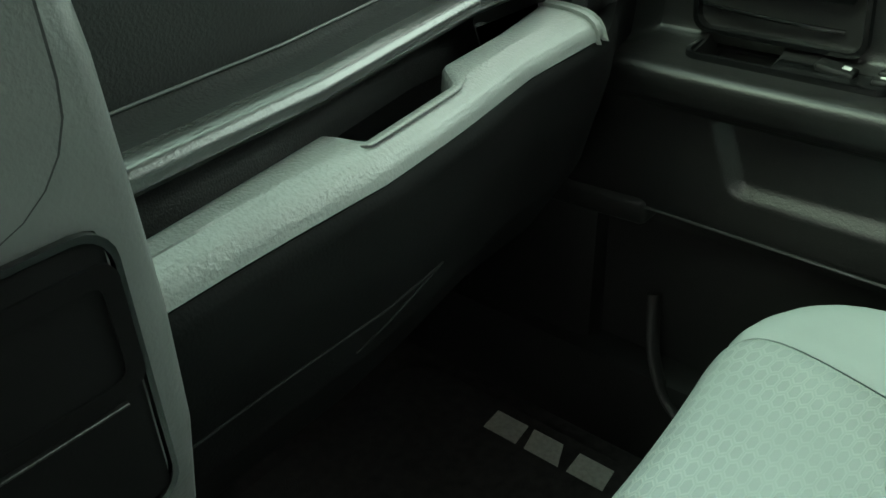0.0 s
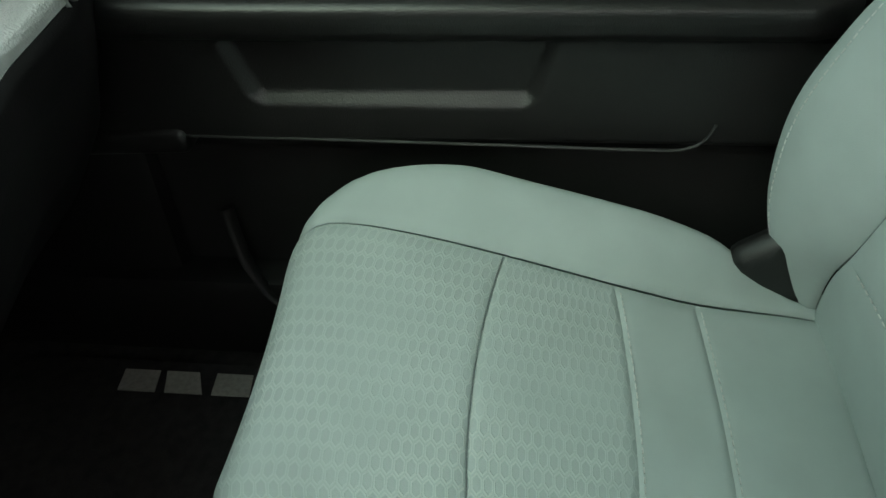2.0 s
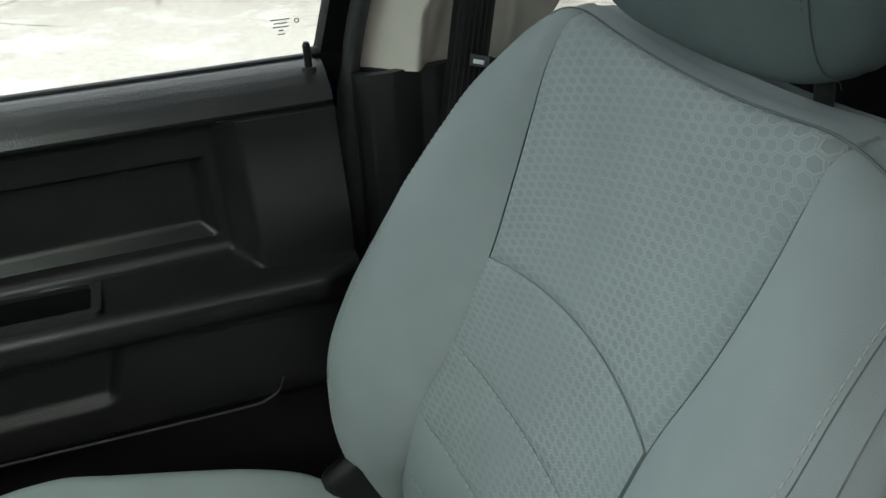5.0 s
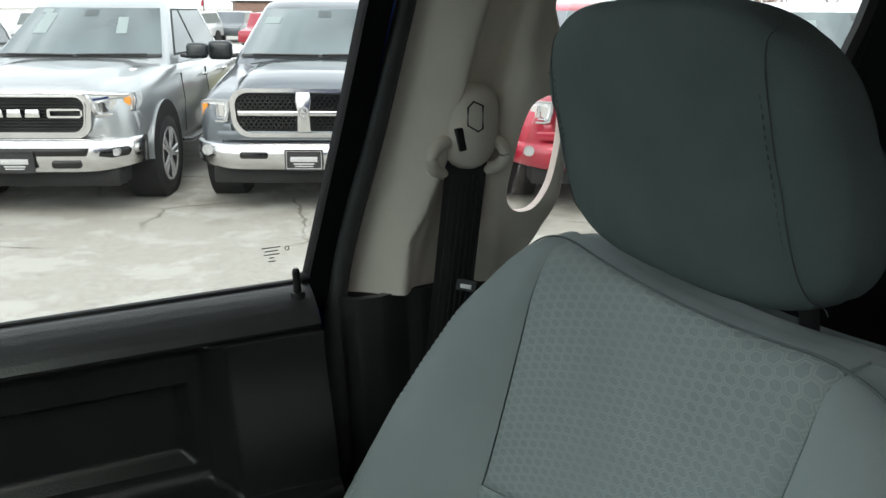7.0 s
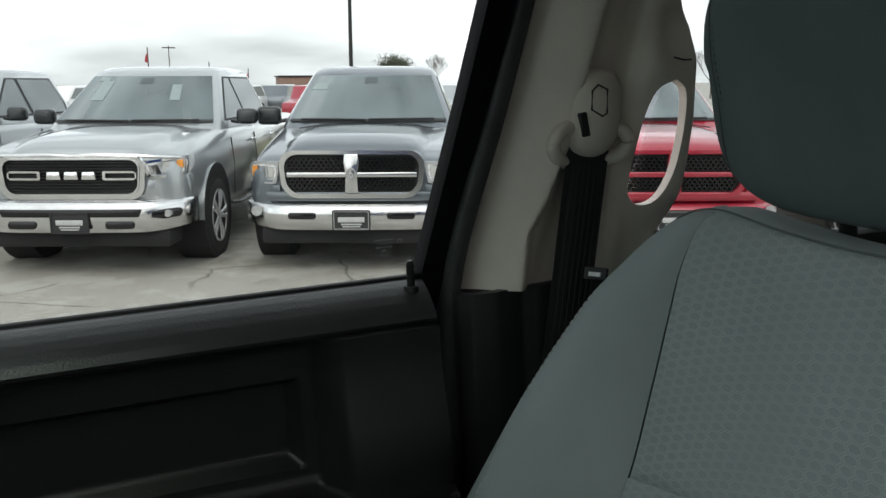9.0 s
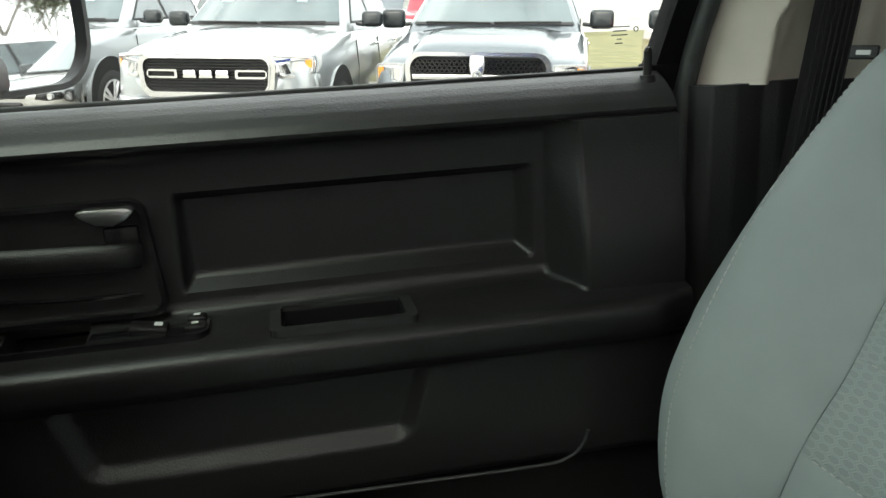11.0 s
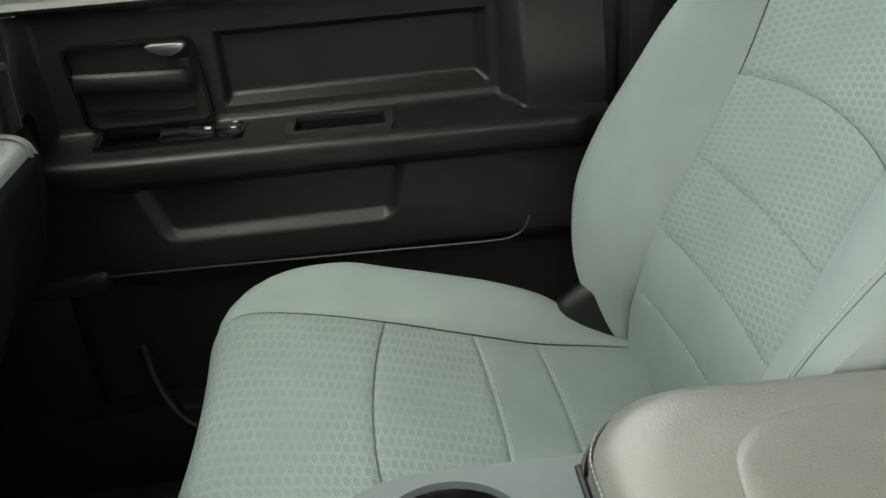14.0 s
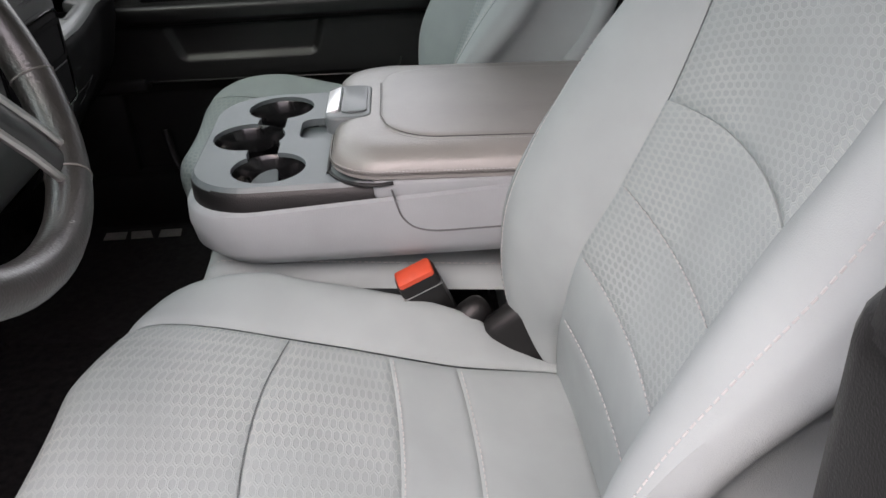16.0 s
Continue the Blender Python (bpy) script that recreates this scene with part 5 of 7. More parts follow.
solid("window_windscreen", bm, glass_material("windscreen_glass", (0.70, 0.79, 0.755)), "green tinted windscreen glass", "windscreen", "structure", smooth=False)

bm = make_box((1.165, MID, 0.98), (0.006, 1.24, 0.50), 0)
solid("window_back", bm, TINT, "dark tinted back window", "back window", "structure", smooth=False)
bm = make_box((0.72, MID - 0.80, 0.965), (0.94, 0.006, 0.47), 0)
solid("window_rear_driver", bm, TINT, "dark tinted rear window on the driver's side", "side window", "structure", smooth=False)

# the rest of the truck's own body, closing the cab below, before and behind
own = thing("own_truck_body", (0.1, MID, GROUND), "blue truck body under and around the cab", "truck body", kind="structure")
bm = bmesh.new()
prism(bm, [(-2.25, -0.30), (-2.25, 0.38), (-2.10, 0.50), (-1.13, 0.66), (-1.07, 0.60), (-1.07, -0.35), (-1.2, -0.42)], "y", MID - 0.90, MID + 0.90, 0.05, 3)
part("front_body", bm, BLUE, own, "blue hood and wings")
bm = bmesh.new()
prism(bm, [(1.27, -0.35), (1.27, 0.60), (2.95, 0.60), (2.95, -0.30), (2.6, -0.42)], "y", MID - 0.90, MID + 0.90, 0.04, 3)
part("cargo_bed", bm, BLUE, own, "blue cargo bed")
bm = make_box((0.2, MID, -0.25), (3.0, 1.50, 0.34), 0.05)
part("chassis", bm, RUBBER, own)
for wx in (-1.62, 2.05):
    for sd in (-1, 1):
        bm = bmesh.new()
        cyl(bm, (wx, MID + sd * 0.66, GROUND + 0.40), (wx, MID + sd * 0.92, GROUND + 0.40), 0.40, n=28)
        part("wheel", bm, RUBBER, own, "black tyre")

# ---- dashboard ----
dash = thing("dashboard", (-0.75, MID, 0.40), "dark grey moulded dashboard with shelf and glove boxes", "dashboard")
# passenger side: upper pad, upper glove box, bright ledge, shelf with a grab notch, lower glove box
DPROF = [(-1.06, 0.735), (-0.90, 0.765), (-0.74, 0.770), (-0.690, 0.755), (-0.672, 0.735), (-0.668, 0.71), (-0.677, 0.66), (-0.682, 0.634), (-0.6835, 0.6300), (-0.676, 0.6262), (-0.655, 0.6235), (-0.648, 0.621), (-0.6445, 0.616), (-0.645, 0.610), (-0.651, 0.605), (-0.675, 0.601), (-0.706, 0.597),
         (-0.706, 0.588), (-0.660, 0.589), (-0.629, 0.587), (-0.612, 0.582), (-0.601, 0.572), (-0.596, 0.558), (-0.600, 0.52), (-0.622, 0.44), (-0.665, 0.37), (-0.70, 0.345), (-0.74, 0.335), (-0.85, 0.33)]


def seg_curve(pts, step):
    q = []
    for a, b in zip(pts, pts[1:]):
        n = max(1, int(math.hypot(b[0] - a[0], b[1] - a[1]) / step))
        q += [(a[0] + (b[0] - a[0]) * k / n, a[1] + (b[1] - a[1]) * k / n) for k in range(n)]
    q.append(pts[-1])
    s = np.r_[0, np.cumsum([math.hypot(b[0] - a[0], b[1] - a[1]) for a, b in zip(q, q[1:])])]
    return s / s[-1], np.array(q)


DS, DQ = seg_curve(DPROF, 0.004)


def dash_fn(u, v):
    y = 0.005 + 0.625 * u
    x, z = float(np.interp(v, DS, DQ[:, 0])), float(np.interp(v, DS, DQ[:, 1]))
    # the dash sweeps forward towards the door
    x -= 0.05 * smooth01((y - 0.465) / 0.16) + 0.02 * u
    x += float(np.interp(y, [0.05, 0.19, 0.37, 0.60], [0.018, 0.013, -0.012, -0.012]))
    return (x, y, z)


VSPLIT = float(DS[int(np.argmin(np.abs(DQ[:, 0] + 0.6000) + np.abs(DQ[:, 1] - 0.5685)))])
VTOP = float(DS[int(np.argmin(np.abs(DQ[:, 0] + 0.660) + np.abs(DQ[:, 1] - 0.6235)))])
bm = bmesh.new()
patch(bm, lambda u, v: dash_fn(u, v * VTOP), 60, 80, 0.01, flip=True, backed=False)
part("upper_glove_box", bm, material("dark_dash_plastic", (0.016, 0.0165, 0.0165), 0.7, 0, 0.08, 20, 0.5, 480), dash, "dark upper glove box and dash pad")


def retreat(y):
    return 0.011 * smooth01((0.30 - y) / 0.25)


def shelf_profile(y):
    """Ledge, dark trough and grab bar at one place across the dash, from top to front."""
    shift = dash_fn((y - 0.005) / 0.625, 0)[0] + 1.06
    edge = float(np.interp(y, [0.05, 0.12, 0.195, 0.39, 0.60], [-0.628, -0.637, -0.647, -0.668, -0.71]))
    hand = smooth01((y - 0.186) / 0.010) * smooth01((0.318 - y) / 0.030)
    edge += (float(np.interp(y, [0.19, 0.30], [-0.619, -0.634])) - edge) * hand
    front = -0.612 + shift - retreat(y)
    top = [(-0.660, 0.6240), (-0.654, 0.6232), (-0.648, 0.6205), (-0.6450, 0.616), (-0.6452, 0.610), (-0.650, 0.605), (-0.675, 0.600), (-0.720, 0.596)]
    pts = [(x + shift, z) for x, z in top]
    pts += [(-0.725 + shift, 0.56), (-0.715 + shift, 0.535), (edge - 0.010, 0.532), (edge - 0.004, 0.540), (edge - 0.002, 0.572), (edge - 0.0005, 0.5835), (edge + 0.002, 0.5868), (edge + 0.006, 0.5878)]
    a = edge + 0.006
    pts += [(a + (front - a) * k, 0.5878 - 0.002 * k * k) for k in (0.35, 0.62)]
    pts += [(front - 0.006, 0.5858), (front, 0.5838), (front + 0.006, 0.5800), (front + 0.0095, 0.5750), (front + 0.0120, 0.5685)]
    return pts


SHELFEND = 0.468      # the shelf stops short of the dash's end vent


def shelf_fn(u, v):
    y = 0.005 + (SHELFEND - 0.005) * u
    pts = shelf_profile(y)
    t = v * (len(pts) - 1)
    k = min(int(t + 1e-9), len(pts) - 2)
    t -= k
    return (pts[k][0] + (pts[k + 1][0] - pts[k][0]) * t, y, pts[k][1] + (pts[k + 1][1] - pts[k][1]) * t)


bm = bmesh.new()
patch(bm, shelf_fn, 280, 3 * 22, 0.004, flip=True, backed=False)
for f in bm.faces:
    c = f.calc_center_median()
    bar = shelf_profile(c.y)
    if c.x < bar[16][0] and c.z < 0.572:
        f.material_index = 1
    elif c.z > 0.5975:
        f.material_index = 2
part("passenger_shelf", bm, None, dash, "grained dark grey passenger shelf with a black trough", mats=[DASHGREY, PLASTIC, material("ledge_plastic", (0.050, 0.052, 0.051), 0.20, 0, 0.08, 20, 0.25, 480, spec=1.0)])
# end of the shelf: rounded cheek, dark end block and the narrow side vent
bm = bmesh.new()
ends = shelf_profile(SHELFEND)
prism(bm, ends[8:], "y", SHELFEND - 0.001, SHELFEND + 0.010, 0.003, 2)
part("shelf_cheek", bm, DASHGREY, dash, "grained end cheek of the shelf")
bm = bmesh.new()
box(bm, (-0.745, 0.553, 0.575), (0.120, 0.150, 0.115), 0.012, 3)
end = part("dash_end", bm, PLASTIC, dash, "black end of the dashboard")
bm = bmesh.new()
ring(bm, [(y + 0.12 * (z - 0.6), z) for y, z in rrect(0.553, 0.592, 0.058, 0.096, 0.008)], [(y + 0.12 * (z - 0.6), z) for y, z in rrect(0.553, 0.592, 0.048, 0.084, 0.006)], "x", -0.695, -0.672)
part("side_vent", bm, material("vent_frame_grey", (0.06, 0.062, 0.064), 0.3, 0, 0.1, 30, 0.15, 400, spec=0.8), end, "dark grey frame of the narrow side vent")
bm = make_box((-0.690, 0.553, 0.592), (0.006, 0.052, 0.088), 0.001, 1)
part("vent_throat", bm, FRAMEBLK, end, "dark vent throat")
bm = bmesh.new()
patch(bm, lambda u, v: tuple(Vector(dash_fn(u, VSPLIT + v * (1 - VSPLIT))) - Vector((retreat(0.005 + 0.625 * u), 0, 0))), 40, 60, 0.01, flip=True, groove=0.002, width=0.004, borders="v")
bmesh.ops.recalc_face_normals(bm, faces=bm.faces)
part("glove_box_door", bm, material("matte_black_glove_box", (0.0042, 0.0040, 0.0043), 0.6, 0, 0.15, 30, 0.3, 500, spec=0.10), dash, "black lower glove box door")
def glove_face(y, z):
    """A point just off the lower glove box door at a place across the dash and a height."""
    u = (y - 0.005) / 0.625
    low = DQ[:, 1] < 0.574
    v = float(np.interp(-z, -DQ[low][:, 1], DS[low]))
    return Vector(dash_fn(u, v)) - Vector((retreat(y), 0, 0)) + Vector((0.0006, 0, 0))


bm = bmesh.new()
tube(bm, [glove_face(0.03 + 0.23 * k / 20, 0.478 - 0.006 * k / 20) for k in range(21)], 0.0009, 6)
tube(bm, [glove_face(0.17 + 0.09 * k / 10, 0.452 + 0.020 * k / 10) for k in range(11)], 0.0009, 6)
part("glove_box_seam", bm, material("lit_plastic_edge", (0.0075, 0.0075, 0.0078), 0.45, spec=0.25), dash, "thin moulded lines on the glove box")
# pale tube paints the thin highlight along the crease
bm = bmesh.new()
tube(bm, [(dash_fn(u / 40, 0)[0] + 1.06 - 0.6815, 0.005 + 0.625 * u / 40, 0.6335) for u in range(41)], 0.0009, 6)
part("glove_box_edge", bm, material("edge_highlight_grey", (0.075, 0.078, 0.077), 0.4), dash, "thin lower edge of the upper glove box, highlight in its colour")

# centre stack with the vent and the dark storage mouth
bm = bmesh.new()
stack_side = [(-0.66, 0.80), (-0.60, 0.785), (-0.572, 0.75), (-0.560, 0.70), (-0.556, 0.65), (-0.553, 0.60), (-0.556, 0.54), (-0.570, 0.48), (-0.600, 0.44), (-0.80, 0.44), (-0.80, 0.80)]
prism(bm, stack_side, "y", MID - 0.165, MID + 0.165, 0.010, 3)
STACKGREY = material("stack_grey_plastic", (0.10, 0.103, 0.102), 0.45, 0, 0.06, 20, 0.3, 480)
stack = part("stack_housing", bm, STACKGREY, dash, "grey centre stack")
bm = bmesh.new()
ring(bm, [(MID + dx, z) for dx, z in rrect(0.065, 0.728, 0.154, 0.146, 0.045, 6)], [(MID + dx, z) for dx, z in rrect(0.065, 0.728, 0.114, 0.112, 0.036, 6)], "x", -0.590, -0.548)
part("vent_bezel", bm, STACKGREY, stack, "grey air vent bezel")
bm = bmesh.new()
ring(bm, [(MID + dx, z) for dx, z in rrect(0.065, 0.728, 0.161, 0.153, 0.047, 6)], [(MID + dx, z) for dx, z in rrect(0.065, 0.728, 0.156, 0.148, 0.045, 6)], "x", -0.590, -0.5535)
part("bezel_joint", bm, RUBBER, stack)
for k in range(4):
    bm = make_box((-0.556, MID + 0.065, 0.688 + 0.024 * k), (0.016, 0.112, 0.003), 0.001, 1, (0, 20, 0))
    part("vent_slat", bm, PLASTIC, stack, "black vent slat")
bm = make_box((-0.568, MID + 0.065, 0.728), (0.012, 0.118, 0.116), 0.002)
part("vent_throat", bm, GLOSS, stack, "dark vent throat")
# flat plate, its near black standing for a deep recess's shade
bm = make_box((-0.556, MID + 0.045, 0.583), (0.012, 0.20, 0.125), 0.005)
PANELBLK = material("matte_black_panel", (0.0045, 0.0042, 0.0045), 0.8, 0, 0.1, 30, 0.1, 400, spec=0.08)
part("control_panel", bm, PANELBLK, stack, "black control panel, recess shade in its colour")
bm = bmesh.new()
ring(bm, [(MID + dx, z) for dx, z in rrect(0.045, 0.583, 0.205, 0.13, 0.014, 5)], [(MID + dx, z) for dx, z in rrect(0.045, 0.583, 0.200, 0.125, 0.013, 5)], "x", -0.553, -0.5495)
part("panel_rim", bm, GLOSS, stack)
# sunken window and switch ledge of the panel
bm = bmesh.new()
ring(bm, rrect(-0.075, 0.6075, 0.160, 0.056, 0.008, 5), rrect(-0.075, 0.6065, 0.146, 0.042, 0.005, 5), "x", -0.552, -0.5485)
part("screen_frame", bm, PANELBLK, stack, "black sunken screen frame")
bm = make_box((-0.5495, -0.070, 0.5755), (0.004, 0.130, 0.0014), 0.0004, 1)
part("switch_ledge", bm, PLASTIC, stack, "thin black switch ledge")
# driver's side of the dash and the cluster hood
bm = bmesh.new()
dside = [(-1.06, 0.735), (-0.90, 0.775), (-0.74, 0.80), (-0.66, 0.79), (-0.63, 0.74), (-0.62, 0.62), (-0.60, 0.55), (-0.62, 0.42), (-0.70, 0.38), (-1.0, 0.36)]
prism(bm, dside, "y", MID - 0.80, MID - 0.17, 0.012, 3)
part("driver_side", bm, PLASTIC_SOFT, dash, "black driver's side dash")
bm = make_box((-0.85, MID, 0.745), (0.40, 0.30, 0.05), 0.02)
part("dash_pad", bm, PLASTIC_SOFT, dash)
# kick panel and hinge side
bm = bmesh.new()
box(bm, (-0.80, 0.655, 0.28), (0.20, 0.05, 0.52), 0.02)
box(bm, (-0.92, 0.725, 0.34), (0.40, 0.05, 0.76), 0.01)
box(bm, (-0.92, 0.69, 0.04), (0.40, 0.10, 0.12), 0.01)
part("kick_panel", bm, PLASTIC, dash, "black kick panel")
# ledge in a slightly lighter black than the kick panel
bm = bmesh.new()
box(bm, (-0.735, 0.640, 0.333), (0.195, 0.055, 0.034), 0.010, 3, (0, -3, 0))
part("kick_ledge", bm, material("kick_ledge_plastic", (0.012, 0.0115, 0.0115), 0.40, 0, 0.15, 30, 0.3, 480, spec=0.45), dash, "black moulded ledge on the kick panel")
bm = bmesh.new()
tube(bm, spline([(-0.628, 0.640, 0.225), (-0.622, 0.632, 0.19), (-0.610, 0.622, 0.150), (-0.585, 0.612, 0.110), (-0.55, 0.605, 0.085)], 24), 0.009, 10, 0.6)
solid("sill_step", bm, PLASTIC, "curved black plastic sill moulding by the seat", "sill trim")

# floor mat with plain silver marks
matt = thing("floor_mat", (-0.68, 0.40, 0.0), "black carpet floor mat with a silver mark", "floor mat")
bm = bmesh.new()
prism(bm, rrect(-0.72, 0.36, 0.46, 0.44, 0.05, 5), "z", 0.0, 0.010, 0.003)
part("mat", bm, MATRUB, matt)


def mark(pts):
    b = bmesh.new()
    prism(b, pts, "z", 0.010, 0.0115)
    part("plain_mark", b, MARK, matt, "plain silver block")


mx0, my0, my1 = -0.612, 0.527, 0.562
for a, sk in ((0.0, 0.0), (-0.062, 0.02), (-0.125, 0.0)):
    x = mx0 + a
    mark([(x, my0), (x - 0.050, my0), (x - 0.052 - sk * 0.3, my1), (x - 0.004 - sk * 0.5, my1)])

# added wall, out of view, that holds back low sky light
bm = make_box((0.3, -2.75, 0.32), (7.0, 0.2, 2.2), 0.02)
solid("light_block_wall", bm, material("light_block_grey", (0.09, 0.09, 0.09), 0.8, 0, 0.2, 3, 0.3), "unseen dark wall added to cut light from the driver's side", "wall", "structure")

# ---- steering wheel ----
wheel = thing("steering_wheel", (-0.43, -0.565, 0.70), "black leather steering wheel with satin spokes", "steering wheel")


def wl_(x, y, z=0.0):
    """A point in the wheel's plane: x up the wheel, y to its right side, z towards the driver."""
    return tuple(Vector((-0.465, -0.565, 0.735)) + Vector((-0.45 * x, y, 0.893 * x)) + Vector((0.893 * z, 0, 0.45 * z)))


bm = bmesh.new()
R = 0.190
tube(bm, [wl_(R * math.cos(k * math.tau / 64), R * math.sin(k * math.tau / 64)) for k in range(64)], 0.0203, 16, 1.0, True, up=(0.893, 0, 0.45))
rim = part("rim", bm, LEATHERBLK, wheel, "black leather rim")
# sewn joints where the padded grips end
for deg in (113, 147, -113, -147):
    a = radians(deg)
    c = Vector(wl_(R * math.cos(a), R * math.sin(a)))
    out = (c - Vector(wl_(0, 0))).normalized()
    face = Vector((0.893, 0, 0.45))
    bm = bmesh.new()
    tube(bm, [tuple(c + (out * math.cos(b) + face * math.sin(b)) * 0.0202) for b in (k * math.tau / 28 for k in range(28))], 0.0011, 6, 1.0, True)
    part("grip_joint", bm, material("grip_joint_grey", (0.16, 0.15, 0.14), 0.4, 0, 0.1, 60, 0.1), rim, "pale joint ring on the rim")
bm = bmesh.new()
hub = [wl_(0.075 * math.cos(a), 0.085 * math.sin(a), -0.01) for a in (k * math.tau / 32 for k in range(32))]
hub2 = [wl_(0.070 * math.cos(a), 0.080 * math.sin(a), 0.025) for a in (k * math.tau / 32 for k in range(32))]
hub3 = [wl_(0.045 * math.cos(a), 0.050 * math.sin(a), 0.034) for a in (k * math.tau / 32 for k in range(32))]
loft(bm, [hub, hub2, hub3])
part("hub", bm, material("hub_plastic", (0.022, 0.023, 0.023), 0.4, 0, 0.12, 25, 0.5, 450, spec=0.6), wheel, "black airbag hub")
for sd in (1, -1):
    bm = bmesh.new()
    tube(bm, [wl_(0.01, sd * 0.06, 0.012), wl_(0.015, sd * 0.12, 0.010), wl_(0.018, sd * 0.165, 0.006), wl_(0.018, sd * 0.186, 0.0)], [0.040, 0.034, 0.028, 0.024], 12, 0.5, up=(0.893, 0, 0.45))
    part("side_spoke", bm, PLASTIC, wheel)
    bm = bmesh.new()
    tube(bm, [wl_(-0.05, sd * 0.04, 0.014), wl_(-0.10, sd * 0.075, 0.010), wl_(-0.150, sd * 0.105, 0.002)], [0.022, 0.017, 0.017], 10, 0.5, up=(0.893, 0, 0.45))
    low = part("lower_spoke", bm, material("spoke_plastic", (0.035, 0.038, 0.037), 0.3, 0, 0.1, 30, 0.15, 400, spec=0.7), wheel, "dark satin lower spoke")
    bm = bmesh.new()
    tube(bm, [wl_(-0.055, sd * 0.058, 0.022), wl_(-0.10, sd * 0.092, 0.016), wl_(-0.140, sd * 0.122, 0.008)], 0.0045, 8, 1.0)
    tube(bm, [wl_(-0.075, sd * 0.026, 0.020), wl_(-0.12, sd * 0.058, 0.014), wl_(-0.160, sd * 0.085, 0.006)], 0.0045, 8, 1.0)
    part("silver_strip", bm, material("dark_satin", (0.55, 0.54, 0.52), 0.28, 0.85, 0.1, 40), low, "satin silver strip")
    bm = bmesh.new()
    tube(bm, spline([wl_(0.050, sd * 0.075, 0.022), wl_(0.048, sd * 0.125, 0.020), wl_(0.030, sd * 0.158, 0.014), wl_(0.0, sd * 0.162, 0.012)], 16), 0.005, 8)
    part("spoke_trim", bm, SATIN, wheel, "satin silver spoke trim")
    for k in range(2):
        bm = make_box(wl_(0.018, sd * (0.098 + 0.028 * k), 0.022), (0.012, 0.018, 0.022), 0.004)
        part("thumb_button", bm, PLASTIC, wheel, "black thumb button")
        bm = make_box(wl_(0.018, sd * (0.098 + 0.028 * k), 0.030), (0.0012, 0.008, 0.008), 0)
        part("button_mark", bm, WHITEINK, wheel)
bm = bmesh.new()
cyl(bm, wl_(0, 0, -0.02), wl_(-0.02, 0, -0.20), 0.045, 0.05, 20)
part("column", bm, PLASTIC, wheel, "black steering column")

# ---- outside: lot, trucks, distance ----
def lot_concrete():
    """Old concrete: scaled pale skin in ragged patches, darker damp stains and a net of fine cracks."""
    m = material("lot_concrete", (0.315, 0.300, 0.265), 0.72, 0, 0.13, 30.0, 0.8, 90, distance=0.006)
    nt, b = m.node_tree, m.node_tree.nodes["Principled BSDF"]
    L = nt.links
    tex = nt.nodes.new("ShaderNodeTexCoord")

    def noise_mask(scale, lo, hi, rough):
        n = nt.nodes.new("ShaderNodeTexNoise")
        n.inputs["Scale"].default_value, n.inputs["Detail"].default_value, n.inputs["Roughness"].default_value = scale, 9, rough
        L.new(tex.outputs["Object"], n.inputs["Vector"])
        r = nt.nodes.new("ShaderNodeMapRange")
        r.inputs["From Min"].default_value, r.inputs["From Max"].default_value = lo, hi
        L.new(n.outputs["Fac"], r.inputs["Value"])
        return n, r.outputs[0]

    def blend(fac, colour, under):
        x = nt.nodes.new("ShaderNodeMixRGB")
        L.new(fac, x.inputs[0])
        L.new(under, x.inputs[1])
        x.inputs[2].default_value = (*colour, 1)
        return x.outputs["Color"]

    colour = b.inputs["Base Color"].links[0].from_socket
    _, pale = noise_mask(1.6, 0.50, 0.56, 0.68)
    colour = blend(pale, (0.385, 0.375, 0.340), colour)
    _, damp = noise_mask(0.42, 0.535, 0.60, 0.6)
    colour = blend(damp, (0.205, 0.195, 0.165), colour)
    warp, _ = noise_mask(2.2, 0, 1, 0.6)
    add = nt.nodes.new("ShaderNodeMixRGB")
    add.inputs[0].default_value = 0.22
    L.new(tex.outputs["Object"], add.inputs[1])
    L.new(warp.outputs["Color"], add.inputs[2])
    vor = nt.nodes.new("ShaderNodeTexVoronoi")
    vor.feature = "DISTANCE_TO_EDGE"
    vor.inputs["Scale"].default_value = 0.75
    L.new(add.outputs["Color"], vor.inputs["Vector"])
    cr = nt.nodes.new("ShaderNodeMapRange")
    cr.inputs["From Min"].default_value, cr.inputs["From Max"].default_value = 0.012, 0.0
    L.new(vor.outputs["Distance"], cr.inputs["Value"])
    _, some = noise_mask(0.9, 0.47, 0.55, 0.5)
    mul = nt.nodes.new("ShaderNodeMath")
    mul.operation = "MULTIPLY"
    L.new(cr.outputs[0], mul.inputs[0])
    L.new(some, mul.inputs[1])
    colour = blend(mul.outputs[0], (0.10, 0.092, 0.072), colour)
    L.new(colour, b.inputs["Base Color"])
    return m


CONCRETE = lot_concrete()
bm = bmesh.new()
N = 40
ext = [-3000, -600, -150, -60] + [(-60 + 120 * k / N) for k in range(1, N)] + [60, 150, 600, 3000]
gverts = [[bm.verts.new((x, y, GROUND)) for y in ext] for x in ext]
for i in range(len(ext) - 1):
    for j in range(len(ext) - 1):
        bm.faces.new((gverts[i][j], gverts[i + 1][j], gverts[i + 1][j + 1], gverts[i][j + 1]))
solid("ground", bm, CONCRETE, "worn pale concrete lot with damp patches", "ground", "structure", smooth=False)

